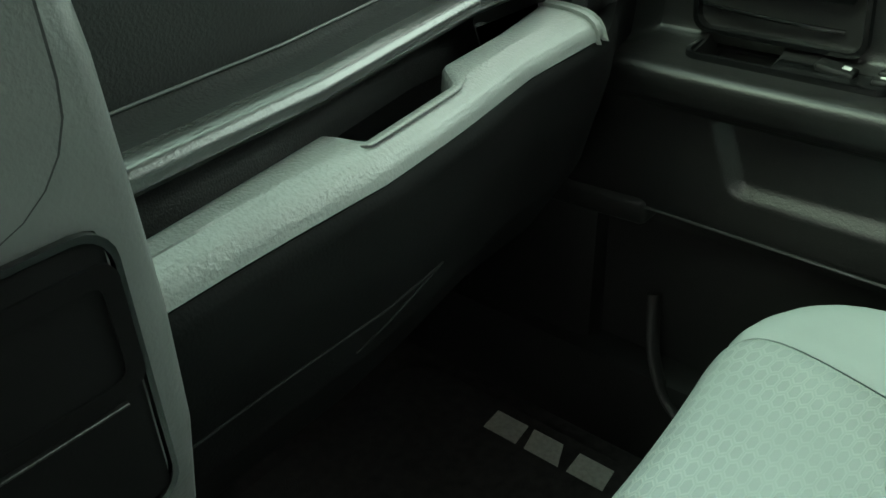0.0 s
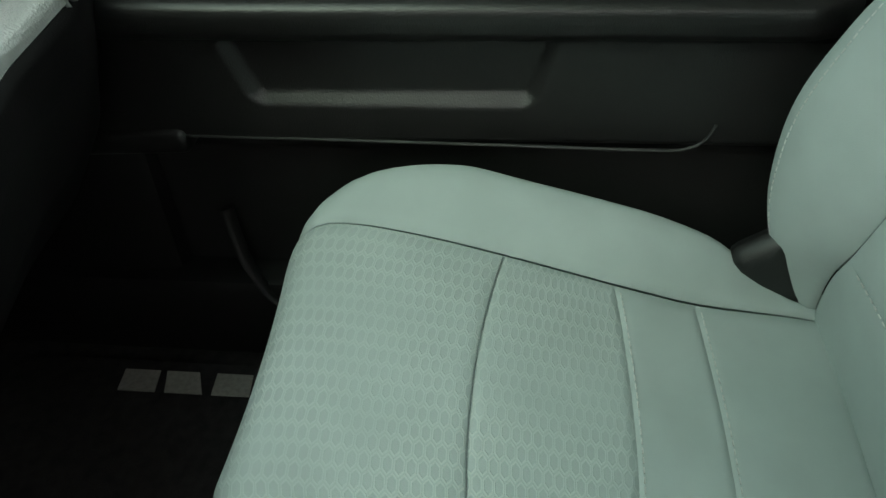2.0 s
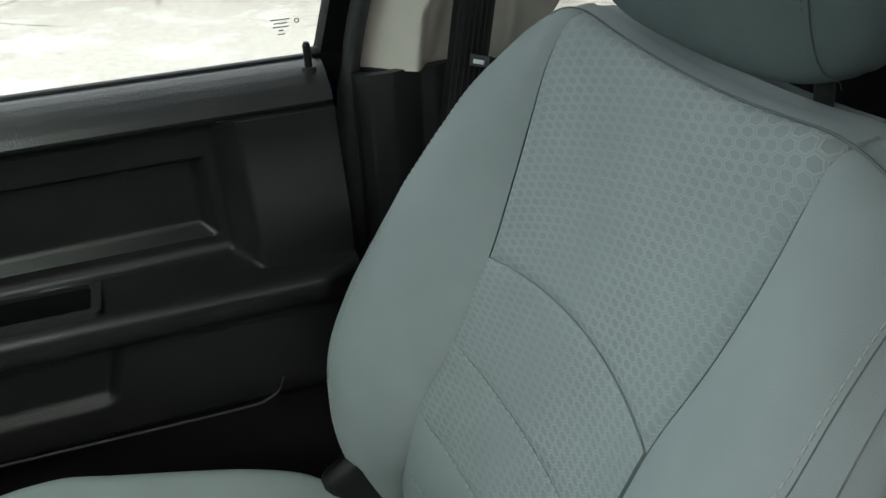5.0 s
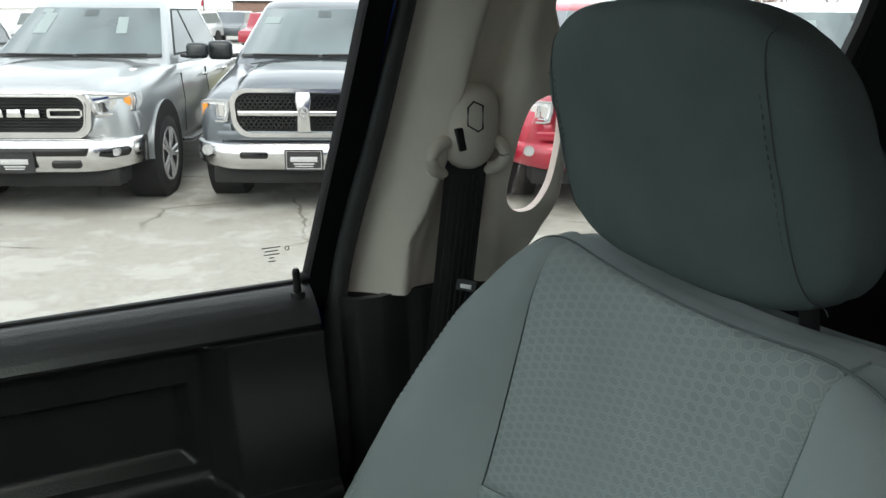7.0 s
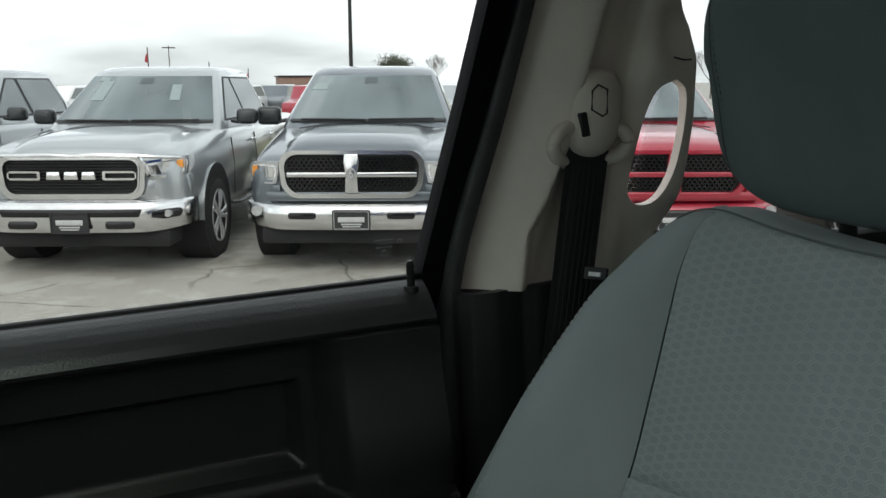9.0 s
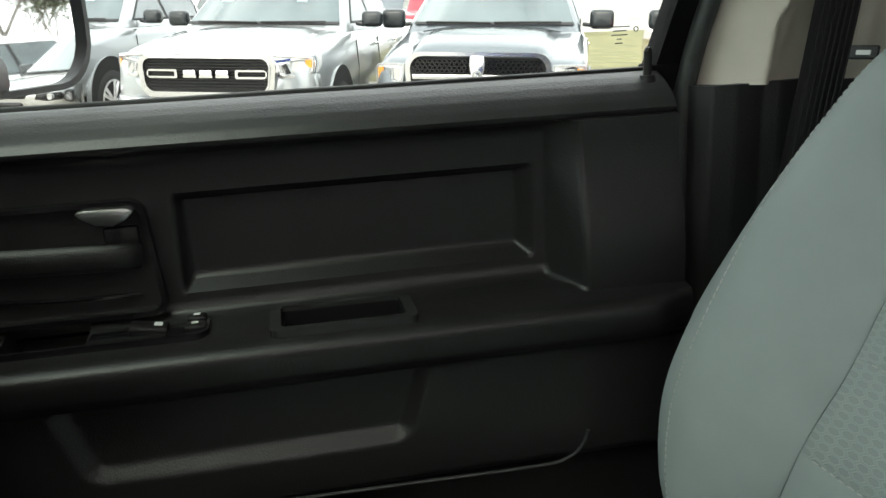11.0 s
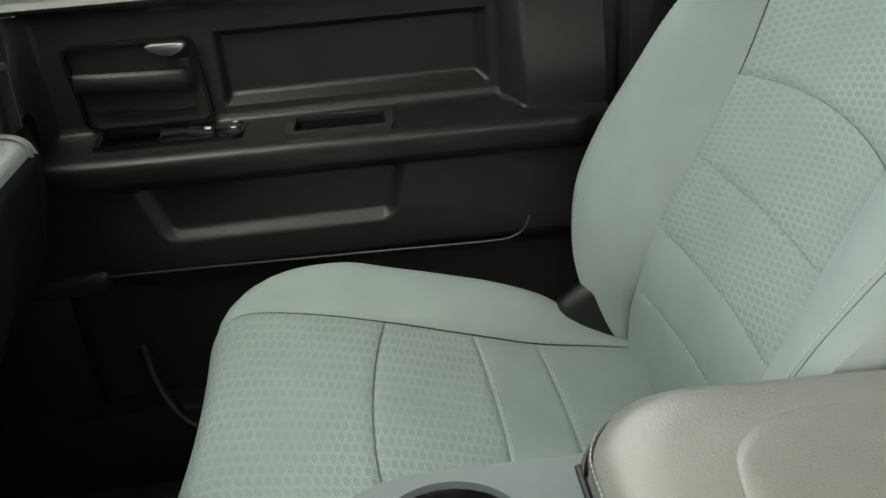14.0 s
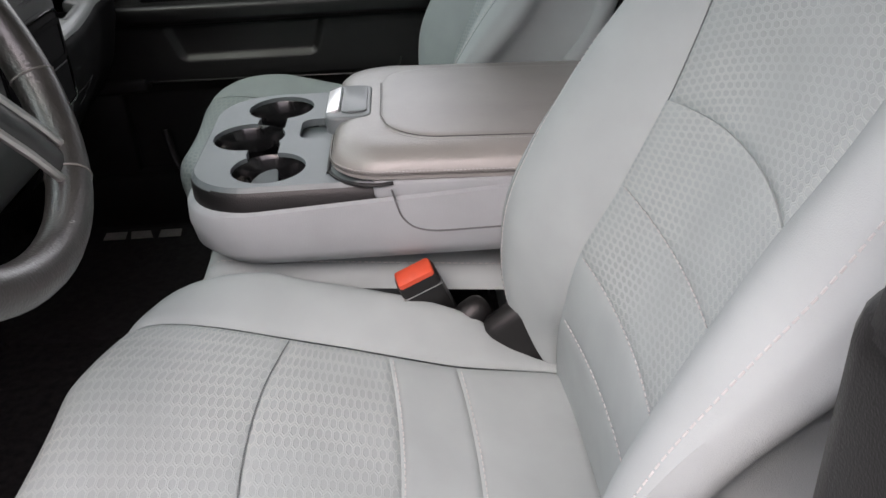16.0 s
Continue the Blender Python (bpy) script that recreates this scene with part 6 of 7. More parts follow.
cr = random.Random(11)
bm = bmesh.new()
for cx, cy, ang, ln in ((0.35, 3.9, 0.3, 0.9), (0.9, 4.1, -0.2, 0.7), (-0.3, 3.5, 0.8, 1.3), (-1.4, 4.4, 0.1, 2.0), (0.6, 3.4, 1.3, 0.8), (-2.2, 5.2, -0.4, 1.6)):
    line, p = [], Vector((cx, cy, GROUND + 0.001))
    for k in range(14):
        line.append(tuple(p))
        ang += cr.gauss(0, 0.35)
        p = p + Vector((math.cos(ang), math.sin(ang), 0)) * ln / 14
    tube(bm, line, [0.006 * (0.4 + 0.6 * math.sin((k + 0.5) / 14 * math.pi)) for k in range(14)], 5, 0.3)
solid("ground_cracks", bm, material("crack_dirt", (0.05, 0.045, 0.035), 0.9), "dark cracks and dirt lines in the concrete", "cracks", "stuff")

BUMPERCHROME = material("bumper_chrome", (0.66, 0.66, 0.66), 0.17, 1, 0.06, 12, 0.05, 60)
TYRE = material("tyre_rubber", (0.02, 0.02, 0.02), 0.8, 0, 0.2, 30, 0.4)
BEZEL = material("lamp_bezel_grey", (0.42, 0.425, 0.43), 0.2, 0.4, 0.2, 30, 0.1)
LAMP = material("lamp_lens", (0.78, 0.79, 0.80), 0.12, 0.0, 0.25, 25, 0.5, 40, coat=1.0)
AMBER = material("amber_lens", (0.8, 0.30, 0.03), 0.2, 0, 0.1, 30, 0.1, coat=1.0)
DARKGLASS = material("truck_glass", (0.075, 0.105, 0.110), 0.04, 0.0, 0.3, 1.5, 0.0, spec=1.0, coat=1.0)
SIDEGLASS = material("truck_side_glass", (0.10, 0.12, 0.125), 0.05, 0.0, 0.25, 1.5, 0.0, spec=0.8, coat=0.6)
SHADEGLASS = material("shaded_glass", (0.07, 0.085, 0.09), 0.08, 0.0, 0.2, 1.5, 0.0, spec=0.6)
PLATEINK = material("plate_print", (0.42, 0.42, 0.42), 0.6, 0, 0.1)
PALEPAPER = material("pale_paper", (0.24, 0.29, 0.29), 0.3, 0, 0.08, 20, 0.05)
MIRRORSHELL = material("black_mirror_shell", (0.02, 0.024, 0.026), 0.22, 0, 0.1, 20, 0.05, spec=0.5)
GRILLE = material("grille_mesh", (0.012, 0.012, 0.013), 0.5, 0, 0.4, 120, 1.0, 90, distance=0.01)
ALLOY = material("alloy_wheel", (0.8, 0.8, 0.81), 0.25, 0.55, 0.1, 20, 0.05)
# near black that stands for deep shade under the trucks' bodies
SHADEBLK = material("well_shade", (0.01, 0.01, 0.01), 0.9, 0, 0.1)


def paint(name, base, metal=0.5):
    return material(name, base, 0.30, metal, 0.03, 3, 0.02, 900, coat=1.0)


def pickup(name, at, turn, colour, label, chrome=True, style=0):
    """A parked pickup; built with its nose at y = 0 facing -y, wheels on z = 0."""
    t = thing(name, (0, 0, 0), label, "pickup truck", "parked pickups")
    trim = BUMPERCHROME if chrome else colour

    def wrap(x):
        # the nose bends back towards its corners
        return 0.015 * (abs(x) / 0.6) ** 2 + 0.24 * max(0.0, (abs(x) - 0.62) / 0.37) ** 2.0

    def face(bm, poly, y0, y1, bevel=0.0):
        """A flat outline in x and z pulled along y and bent round the nose."""
        b2 = bmesh.new()
        prism(b2, poly, "y", y0, y1, bevel, 2)
        for v in b2.verts:
            v.co.y += wrap(v.co.x)
        tmp = bpy.data.meshes.new("tmp")
        b2.to_mesh(tmp)
        b2.free()
        bm.from_mesh(tmp)
        bpy.data.meshes.remove(tmp)

    def face_ring(bm, outer, inner, y0, y1):
        b2 = bmesh.new()
        ring(b2, outer, inner, "y", y0, y1)
        for v in b2.verts:
            v.co.y += wrap(v.co.x)
        tmp = bpy.data.meshes.new("tmp")
        b2.to_mesh(tmp)
        b2.free()
        bm.from_mesh(tmp)
        bpy.data.meshes.remove(tmp)

    # body: domed hood between lower wings, flanks, doors and cargo bed as a skin over sections along y
    drop0 = 0.035 if style == 1 else 0.095
    secs = []
    for y, hw, top, bot, crown, fl in ((0.085, 0.74, 1.055, 0.64, 0.015, drop0 * 0.9), (0.11, 0.84, 1.085, 0.62, 0.030, drop0), (0.17, 0.915, 1.115, 0.60, 0.040, drop0), (0.30, 0.955, 1.150, 0.56, 0.048, drop0 * 0.95),
                                       (0.55, 0.975, 1.185, 0.50, 0.052, drop0 * 0.85), (0.85, 0.987, 1.210, 0.46, 0.050, drop0 * 0.7), (1.15, 0.99, 1.232, 0.44, 0.046, drop0 * 0.5), (1.42, 0.99, 1.248, 0.43, 0.040, drop0 * 0.3),
                                       (1.56, 0.99, 1.252, 0.42, 0.020, 0.0), (1.66, 0.99, 1.255, 0.42, 0.0, 0.0), (3.70, 0.99, 1.26, 0.42, 0.0, 0.0), (3.75, 0.985, 1.24, 0.46, 0.0, 0.0), (5.75, 0.98, 1.26, 0.48, 0.0, 0.0), (5.80, 0.95, 1.24, 0.52, 0.0, 0.0)):
        k = hw / 0.99
        half = [(0.0, top + crown), (0.22, top + crown * 0.97), (0.44, top + crown * 0.80), (0.545, top + crown * 0.50), (0.60, top - 0.05 * fl), (0.645, top - 0.75 * fl), (0.70, top - fl), (0.80, top - fl - 0.004), (0.88, top - fl - 0.022),
                (0.94, top - fl - 0.062), (0.972, top - fl - 0.125), (0.985, top - 0.26), (1.000, top - 0.40), (0.992, top - 0.52), (0.985, bot + 0.10), (0.965, bot + 0.03), (0.92, bot)]
        half = [(x * k, y, z) for x, z in half]
        secs.append(half + [(-x, yy, z) for x, yy, z in half[::-1][:-1]])
    bm = bmesh.new()
    loft(bm, secs)
    part("body", bm, colour, t)
    # glasshouse
    gh = []
    for z, y0, y1, hw in ((1.22, 1.42, 3.95, 0.905), (1.295, 1.53, 3.93, 0.895), (1.785, 2.22, 3.78, 0.700), (1.835, 2.33, 3.72, 0.672), (1.87, 2.47, 3.62, 0.615), (1.888, 2.75, 3.40, 0.46)):
        gh.append([(x * 1.0, y, z) for x, y in (*[(hw * 0.945 * k / 6, y0 - 0.07 + 0.14 * abs(k / 6) ** 2.6) for k in range(-6, 7)], (hw, y0 + 0.17), (hw, y1 - 0.05), (hw - 0.05, y1), (-hw + 0.05, y1), (-hw, y1 - 0.05), (-hw, y0 + 0.17))])
    bm = bmesh.new()
    loft(bm, gh)
    part("cabin", bm, colour, t)

    def screen(u, v, off=0.0):
        """A point on the windscreen: u across from -1 to 1, v up from 0 to 1."""
        k = (u + 1) * 6
        i = min(int(k), 11)
        k -= i
        lo, hi = Vector(gh[1][i]).lerp(Vector(gh[1][i + 1]), k), Vector(gh[2][i]).lerp(Vector(gh[2][i + 1]), k)
        return lo.lerp(hi, v) + Vector((0, -0.84, 0.55)) * off

    def sheet(name_, u0, u1, v0, v1, off, mat_, lab="", n=12, parent=None):
        b = bmesh.new()
        rows_ = [[[b.verts.new(screen(u0 + (u1 - u0) * k / n, v, o)) for k in range(n + 1)] for v in (v0, v1)] for o in (off, off - 0.004)]
        for k in range(n):
            for r_, fl in ((rows_[0], False), (rows_[1], True)):
                f = (r_[0][k], r_[0][k + 1], r_[1][k + 1], r_[1][k])
                b.faces.new(f[::-1] if fl else f)
        for r_ in (0, 1):
            for k in range(n):
                b.faces.new((rows_[0][r_][k], rows_[1][r_][k], rows_[1][r_][k + 1], rows_[0][r_][k + 1]))
        bmesh.ops.recalc_face_normals(b, faces=b.faces)
        return part(name_, b, mat_, parent or t, lab)

    ws_ = sheet("windscreen", -0.985, 0.985, 0.02, 0.975, 0.008, DARKGLASS, "blue-grey windscreen mirroring the sky", 24)
    sheet("screen_border", -0.985, 0.985, -0.01, 0.045, 0.012, RUBBER, "black lower windscreen border", 24, ws_)
    sheet("rear_view_mirror", -0.10, 0.10, 0.80, 0.93, 0.011, SHADEGLASS, "dim mirror behind the windscreen", 2, ws_)
    for u0, u1, v0, v1 in (((-0.72, -0.52, 0.45, 0.86), (0.42, 0.56, 0.45, 0.78), (-0.80, -0.62, 0.86, 0.94)) if style == 1 else ((-0.90, -0.66, 0.66, 0.80),)):
        sheet("windscreen_paper", u0, u1, v0, v1, 0.012, PALEPAPER, "pale paper sheet behind the windscreen", 2, ws_)

    def quad(name_, pts, mat_, lab="", off=(0, 0, 0)):
        b = bmesh.new()
        v = [b.verts.new(Vector(p) + Vector(off)) for p in pts]
        v2 = [b.verts.new(x.co - Vector(off) * 2 - Vector((0, 0, 0.001))) for x in v]
        b.faces.new(v)
        b.faces.new(v2[::-1])
        for k in range(len(v)):
            b.faces.new((v[k], v2[k], v2[(k + 1) % len(v)], v[(k + 1) % len(v)]))
        bmesh.ops.recalc_face_normals(b, faces=b.faces)
        return part(name_, b, mat_, t, lab, smooth=False)

    def flank(sd, y, z):
        """A point on the cabin's side glass."""
        return (sd * (0.896 - 0.195 * (z - 1.295) / 0.49), y, z)

    for sd in (1, -1):
        o = (sd * 0.010, 0, 0.003)
        quad("window_surround", [flank(sd, 1.80, 1.30), flank(sd, 3.76, 1.30), flank(sd, 3.78, 1.45), flank(sd, 3.64, 1.77), flank(sd, 2.46, 1.77)], RUBBER, "black window surround", (sd * 0.005, 0, 0.0015))
        quad("front_side_window", [flank(sd, 1.87, 1.32), flank(sd, 2.70, 1.32), flank(sd, 2.66, 1.75), flank(sd, 2.47, 1.75)], SIDEGLASS, "grey side window", o)
        quad("rear_side_window", [flank(sd, 2.78, 1.32), flank(sd, 3.70, 1.32), flank(sd, 3.72, 1.46), flank(sd, 3.60, 1.75), flank(sd, 2.74, 1.75)], SIDEGLASS, "grey side window", o)
        b = bmesh.new()
        w_, h_ = (0.22, 0.165) if style == 1 else (0.25, 0.20)
        loft(b, [[(sd * (0.985 + w_ * 0.55 + x * s_), 1.93 + y_, 1.345 + z * s_) for x, z in rrect(0, 0, w_, h_, 0.05, 5)] for y_, s_ in ((-0.075, 0.62), (-0.06, 0.85), (-0.02, 1.0), (0.04, 1.0), (0.055, 0.96))])
        mr = part("mirror", b, MIRRORSHELL, t, "black door mirror")
        b = bmesh.new()
        tube(b, [(sd * 0.93, 1.97, 1.295), (sd * 1.0, 1.95, 1.285), (sd * 1.06, 1.94, 1.30)], 0.032, 8, 0.7)
        part("mirror_foot", b, PLASTIC, mr)
        for hy, gy in ((2.62, 2.77), (3.62, 1.72)):
            b = bmesh.new()
            box(b, (sd * 1.005, hy, 1.06), (0.03, 0.17, 0.034), 0.012)
            part("door_handle", b, CHROME if chrome else colour, t, "chrome door handle")
            b = bmesh.new()
            tube(b, [(sd * x, gy, z) for x, z in ((0.9775, 1.13), (0.9865, 0.99), (1.0005, 0.855), (0.9925, 0.735), (0.986, 0.53))], 0.005, 6)
            part("door_gap", b, RUBBER, t)
        b = bmesh.new()
        tube(b, [(sd * 0.975, 1.55, 0.46), (sd * 1.02, 1.75, 0.44), (sd * 1.02, 3.55, 0.44), (sd * 0.975, 3.72, 0.46)], 0.035, 8, 0.6)
        part("side_step", b, PLASTIC, t, "black side step")
    # headlights
    for sd in (1, -1):
        if style == 1:
            out = [(0.625, 1.020), (0.70, 1.032), (0.80, 1.045), (0.90, 1.058), (0.955, 1.064), (0.962, 1.00), (0.950, 0.905), (0.89, 0.895), (0.80, 0.878), (0.70, 0.868), (0.665, 0.885), (0.640, 0.95)]
            inn = [(0.655, 1.004), (0.71, 1.014), (0.80, 1.026), (0.89, 1.038), (0.935, 1.043), (0.940, 1.00), (0.930, 0.925), (0.88, 0.915), (0.80, 0.899), (0.71, 0.890), (0.685, 0.905), (0.665, 0.955)]
            facets = (((0.70, 0.985), (0.735, 1.000), (0.775, 0.915), (0.735, 0.905)), ((0.795, 1.010), (0.835, 1.016), (0.825, 0.93), (0.785, 0.925)))
            darks = (((0.745, 1.000), (0.785, 1.006), (0.775, 0.95)), ((0.670, 0.99), (0.695, 0.99), (0.715, 0.915), (0.69, 0.915)))
            amber = ((0.885, 1.022), (0.925, 1.028), (0.925, 0.955), (0.885, 0.965))
        else:
            out = [(0.655, 1.000), (0.72, 1.004), (0.80, 1.002), (0.88, 0.996), (0.935, 0.985), (0.955, 0.95), (0.955, 0.83), (0.90, 0.812), (0.80, 0.806), (0.72, 0.806), (0.68, 0.82), (0.66, 0.90)]
            inn = [(0.675, 0.984), (0.73, 0.987), (0.80, 0.986), (0.88, 0.980), (0.922, 0.970), (0.937, 0.945), (0.937, 0.845), (0.89, 0.829), (0.80, 0.823), (0.73, 0.823), (0.70, 0.836), (0.68, 0.90)]
            facets = (((0.70, 0.96), (0.76, 0.965), (0.755, 0.865), (0.71, 0.855)), ((0.79, 0.965), (0.845, 0.96), (0.84, 0.865), (0.79, 0.860)))
            darks = (((0.765, 0.965), (0.785, 0.965), (0.785, 0.86), (0.762, 0.86)), ((0.70, 0.850), (0.84, 0.858), (0.84, 0.845), (0.72, 0.838)))
            amber = ((0.868, 0.965), (0.930, 0.955), (0.930, 0.86), (0.868, 0.850))
        sx = lambda ps: [(sd * x, z) for x, z in ps]
        b = bmesh.new()
        face(b, sx(out), 0.030, 0.20)
        hl = part("headlight", b, LAMP, t, "clear headlight")
        b = bmesh.new()
        face_ring(b, sx(out), sx(inn), 0.018, 0.05)
        part("lamp_bezel", b, CHROME if style == 1 and chrome else BEZEL, hl, "bright lamp surround")
        b = bmesh.new()
        for q in facets:
            face(b, sx(q), 0.020, 0.040)
        part("reflector", b, CHROME, hl, "bright lamp reflector")
        b = bmesh.new()
        for q in darks:
            face(b, sx(q), 0.022, 0.040)
        part("lamp_shade", b, BEZEL, hl, "grey inner shade")
        b = bmesh.new()
        face(b, sx(amber), 0.018, 0.045)
        part("indicator", b, AMBER, hl, "amber indicator")
        # painted corner panel under the lamp
        b = bmesh.new()
        if style == 1:
            face(b, sx([(0.60, 0.70), (0.66, 0.862), (0.70, 0.862), (0.80, 0.872), (0.90, 0.888), (0.955, 0.897), (0.968, 0.80), (0.962, 0.70), (0.88, 0.69), (0.78, 0.685), (0.68, 0.69)]), 0.040, 0.24, 0.008)
        else:
            face(b, sx([(0.64, 0.71), (0.655, 0.80), (0.72, 0.80), (0.80, 0.80), (0.90, 0.806), (0.955, 0.822), (0.968, 0.77), (0.962, 0.70), (0.88, 0.695), (0.78, 0.695), (0.70, 0.70)]), 0.040, 0.24, 0.008)
        part("corner_panel", b, colour, t)
    # grille
    b = bmesh.new()
    sq = lambda pts: [(x * (1 + 0.16 * (z - 0.9)), z) for x, z in pts]
    if style == 1:
        face_ring(b, sq(rrect(0, 0.880, 1.29, 0.375, 0.11, 8)), sq(rrect(0, 0.893, 1.195, 0.312, 0.092, 8)), 0.0, 0.12)
        face_ring(b, sq(rrect(0, 0.888, 1.205, 0.325, 0.095, 8)), sq(rrect(0, 0.893, 1.178, 0.298, 0.088, 8)), -0.012, 0.02)
    else:
        face_ring(b, sq(rrect(0, 0.895, 1.28, 0.425, 0.15, 8)), sq(rrect(0, 0.898, 1.190, 0.352, 0.13, 8)), -0.005, 0.12)
    gr = part("grille_surround", b, trim, t, "chrome grille surround" if chrome else "painted grille surround")
    b = bmesh.new()
    face(b, sq(rrect(0, 0.895, 1.20, 0.33, 0.10, 8)), 0.055, 0.12)
    part("grille_mesh", b, GRILLE, gr, "black grille mesh")
    if style == 1:
        # bright lip along the hood's front edge
        b = bmesh.new()
        tube(b, [(x, 0.035 + wrap(x), 1.075 + 0.012 * math.exp(-(x / 0.12) ** 2) * -1 + 0.010 * math.cos(min(1, abs(x) / 0.62) * math.pi / 2) - 0.028 * max(0, abs(x) - 0.60) / 0.3) for x in np.linspace(-0.90, 0.90, 41)], 0.022, 8, 0.8)
        part("hood_lip", b, trim, t, "chrome lip along the hood edge")
        b = bmesh.new()
        for k in range(10):
            z = 0.772 + 0.027 * k
            face(b, [(x, z + dz) for dz, xs in ((-0.004, np.linspace(-0.57, 0.57, 9)), (0.004, np.linspace(0.57, -0.57, 9))) for x in xs], 0.036, 0.056)
        part("grille_bars", b, GLOSS, gr, "black grille bars")
        b = bmesh.new()
        for x0, x1 in ((-0.555, -0.275), (0.275, 0.555)):
            face_ring(b, rrect((x0 + x1) / 2, 0.903, x1 - x0, 0.080, 0.016, 4), rrect((x0 + x1) / 2 + (0.02 if x1 > 0 else -0.02), 0.903, x1 - x0 - 0.01, 0.044, 0.010, 4), 0.010, 0.045)
        part("emblem_bars", b, CHROME, gr, "chrome bars beside the emblem")
        b = bmesh.new()
        for x, w_ in ((-0.155, 0.130), (0.0, 0.130), (0.155, 0.130)):
            prism(b, [(x - w_ * 0.5, 0.868), (x + w_ * 0.5, 0.868), (x + w_ * 0.42, 0.938), (x - w_ * 0.42, 0.938)], "y", 0.004, 0.030, 0.006)
        part("emblem_blocks", b, CHROME, gr, "plain chrome emblem blocks")
    else:
        b = bmesh.new()
        face(b, [(-0.060, 1.075), (0.060, 1.075), (0.070, 1.00), (0.052, 0.90), (0.060, 0.73), (-0.060, 0.73), (-0.052, 0.90), (-0.070, 1.00)], -0.018, 0.055, 0.008)
        face(b, [(x, 0.893 + dz) for dz, xs in ((-0.022, np.linspace(-0.58, 0.58, 13)), (0.022, np.linspace(0.58, -0.58, 13))) for x in xs], -0.004, 0.05, 0.006)
        part("cross_bars", b, trim, gr, "cross-shaped grille bars")
        b = bmesh.new()
        ring(b, [(0.046 * math.cos(a), 0.905 + 0.050 * math.sin(a)) for a in (k * math.tau / 20 for k in range(20))], [(0.030 * math.cos(a), 0.905 + 0.034 * math.sin(a)) for a in (k * math.tau / 20 for k in range(20))], "y", -0.030, -0.012)
        cyl(b, (0, -0.030, 0.895), (0, -0.012, 0.895), 0.014, 0.018, 10)
        part("badge", b, SATIN, gr, "plain round badge")
        b = bmesh.new()
        for s1 in (-1, 1):
            for zz in (0.808, 0.985):
                for k in range(11):
                    for m in range(4):
                        x = s1 * (0.095 + 0.044 * k + 0.022 * (m % 2))
                        face_ring(b, [(x + 0.024 * math.cos(a), zz - 0.045 + 0.030 * m + 0.019 * math.sin(a)) for a in (q * math.tau / 6 for q in range(6))], [(x + 0.015 * math.cos(a), zz - 0.045 + 0.030 * m + 0.012 * math.sin(a)) for a in (q * math.tau / 6 for q in range(6))], 0.030, 0.056)
        part("honeycomb", b, GLOSS, gr, "black honeycomb inserts")
        b = bmesh.new()
        face(b, [(x, z) for z, xs in ((0.655, np.linspace(-0.96, 0.96, 21)), (0.735, np.linspace(0.96, -0.96, 21))) for x in xs], 0.020, 0.20, 0.010)
        part("front_apron", b, colour, t, "painted apron over the bumper")
    # bumper
    b = bmesh.new()
    bs = []
    for x in np.linspace(-0.99, 0.99, 33):
        back = wrap(x) * 1.05
        low = 0.05 * max(0.0, (abs(x) - 0.5) / 0.49) ** 2
        bs.append([(x, y + back, z + (low if z < 0.45 else 0)) for y, z in ((0.02, 0.690), (-0.030, 0.685), (-0.060, 0.665), (-0.078, 0.625), (-0.080, 0.56), (-0.075, 0.50), (-0.060, 0.44), (-0.035, 0.405), (0.05, 0.395), (0.10, 0.45), (0.10, 0.67))])
    loft(b, bs)
    if style == 0:
        bmesh.ops.scale(b, vec=(1, 1, 0.82), space=Matrix.Translation((0, 0, -0.395)), verts=b.verts)
    bp = part("bumper", b, BUMPERCHROME if chrome else colour, t, "chrome front bumper" if chrome else "painted front bumper")
    b = bmesh.new()
    if style == 1:
        face(b, [(x, z) for z, xs in ((0.548, np.linspace(-0.60, 0.60, 13)), (0.618, np.linspace(0.63, -0.63, 13))) for x in xs], -0.092, -0.02, 0.008)
    for sd in (1, -1):
        face(b, rrect(sd * 0.43, 0.478, 0.25, 0.070, 0.030, 5) if style == 1 else rrect(sd * 0.44, 0.535, 0.25, 0.060, 0.025, 5), -0.090, -0.02, 0.006)
        if style == 1:
            face(b, [(sd * x, z) for x, z in ((0.70, 0.545), (0.72, 0.600), (0.82, 0.612), (0.91, 0.612), (0.93, 0.580), (0.91, 0.535), (0.80, 0.525))], -0.092, 0.0, 0.008)
    part("bumper_opening", b, GLOSS, bp, "black bumper openings")
    for sd in (1, -1):
        b = bmesh.new()
        c = (sd * (0.83 if style == 1 else 0.86), -0.097 + wrap(0.83), 0.572)
        cyl(b, c, (c[0], c[1] + 0.09, c[2]), 0.034 if style == 1 else 0.048, 0.034, 16)
        part("fog_lamp", b, BEZEL, bp, "round fog lamp")
    b = bmesh.new()
    face_ring(b, rrect(0, 0.500, 0.335, 0.185, 0.014, 4), rrect(0, 0.500, 0.312, 0.162, 0.010, 4), -0.108, -0.086)
    face(b, rrect(0, 0.500, 0.325, 0.175, 0.012, 4), -0.100, -0.078)
    pl = part("dealer_plate", b, RUBBER, bp, "black dealer plate with plain white bars")
    b = bmesh.new()
    if style == 0:
        face_ring(b, rrect(0, 0.500, 0.312, 0.162, 0.010, 4), rrect(0, 0.500, 0.300, 0.150, 0.008, 4), -0.104, -0.096)
    box(b, (0, -0.102, 0.505), (0.236, 0.004, 0.046), 0.001)
    box(b, (0, -0.102, 0.464), (0.18, 0.004, 0.014))
    box(b, (0, -0.102, 0.443), (0.16, 0.004, 0.010))
    part("plate_bars", b, PLATEINK, pl, "plain white bars")
    # valance box coloured black as the shadow below the bumper
    b = bmesh.new()
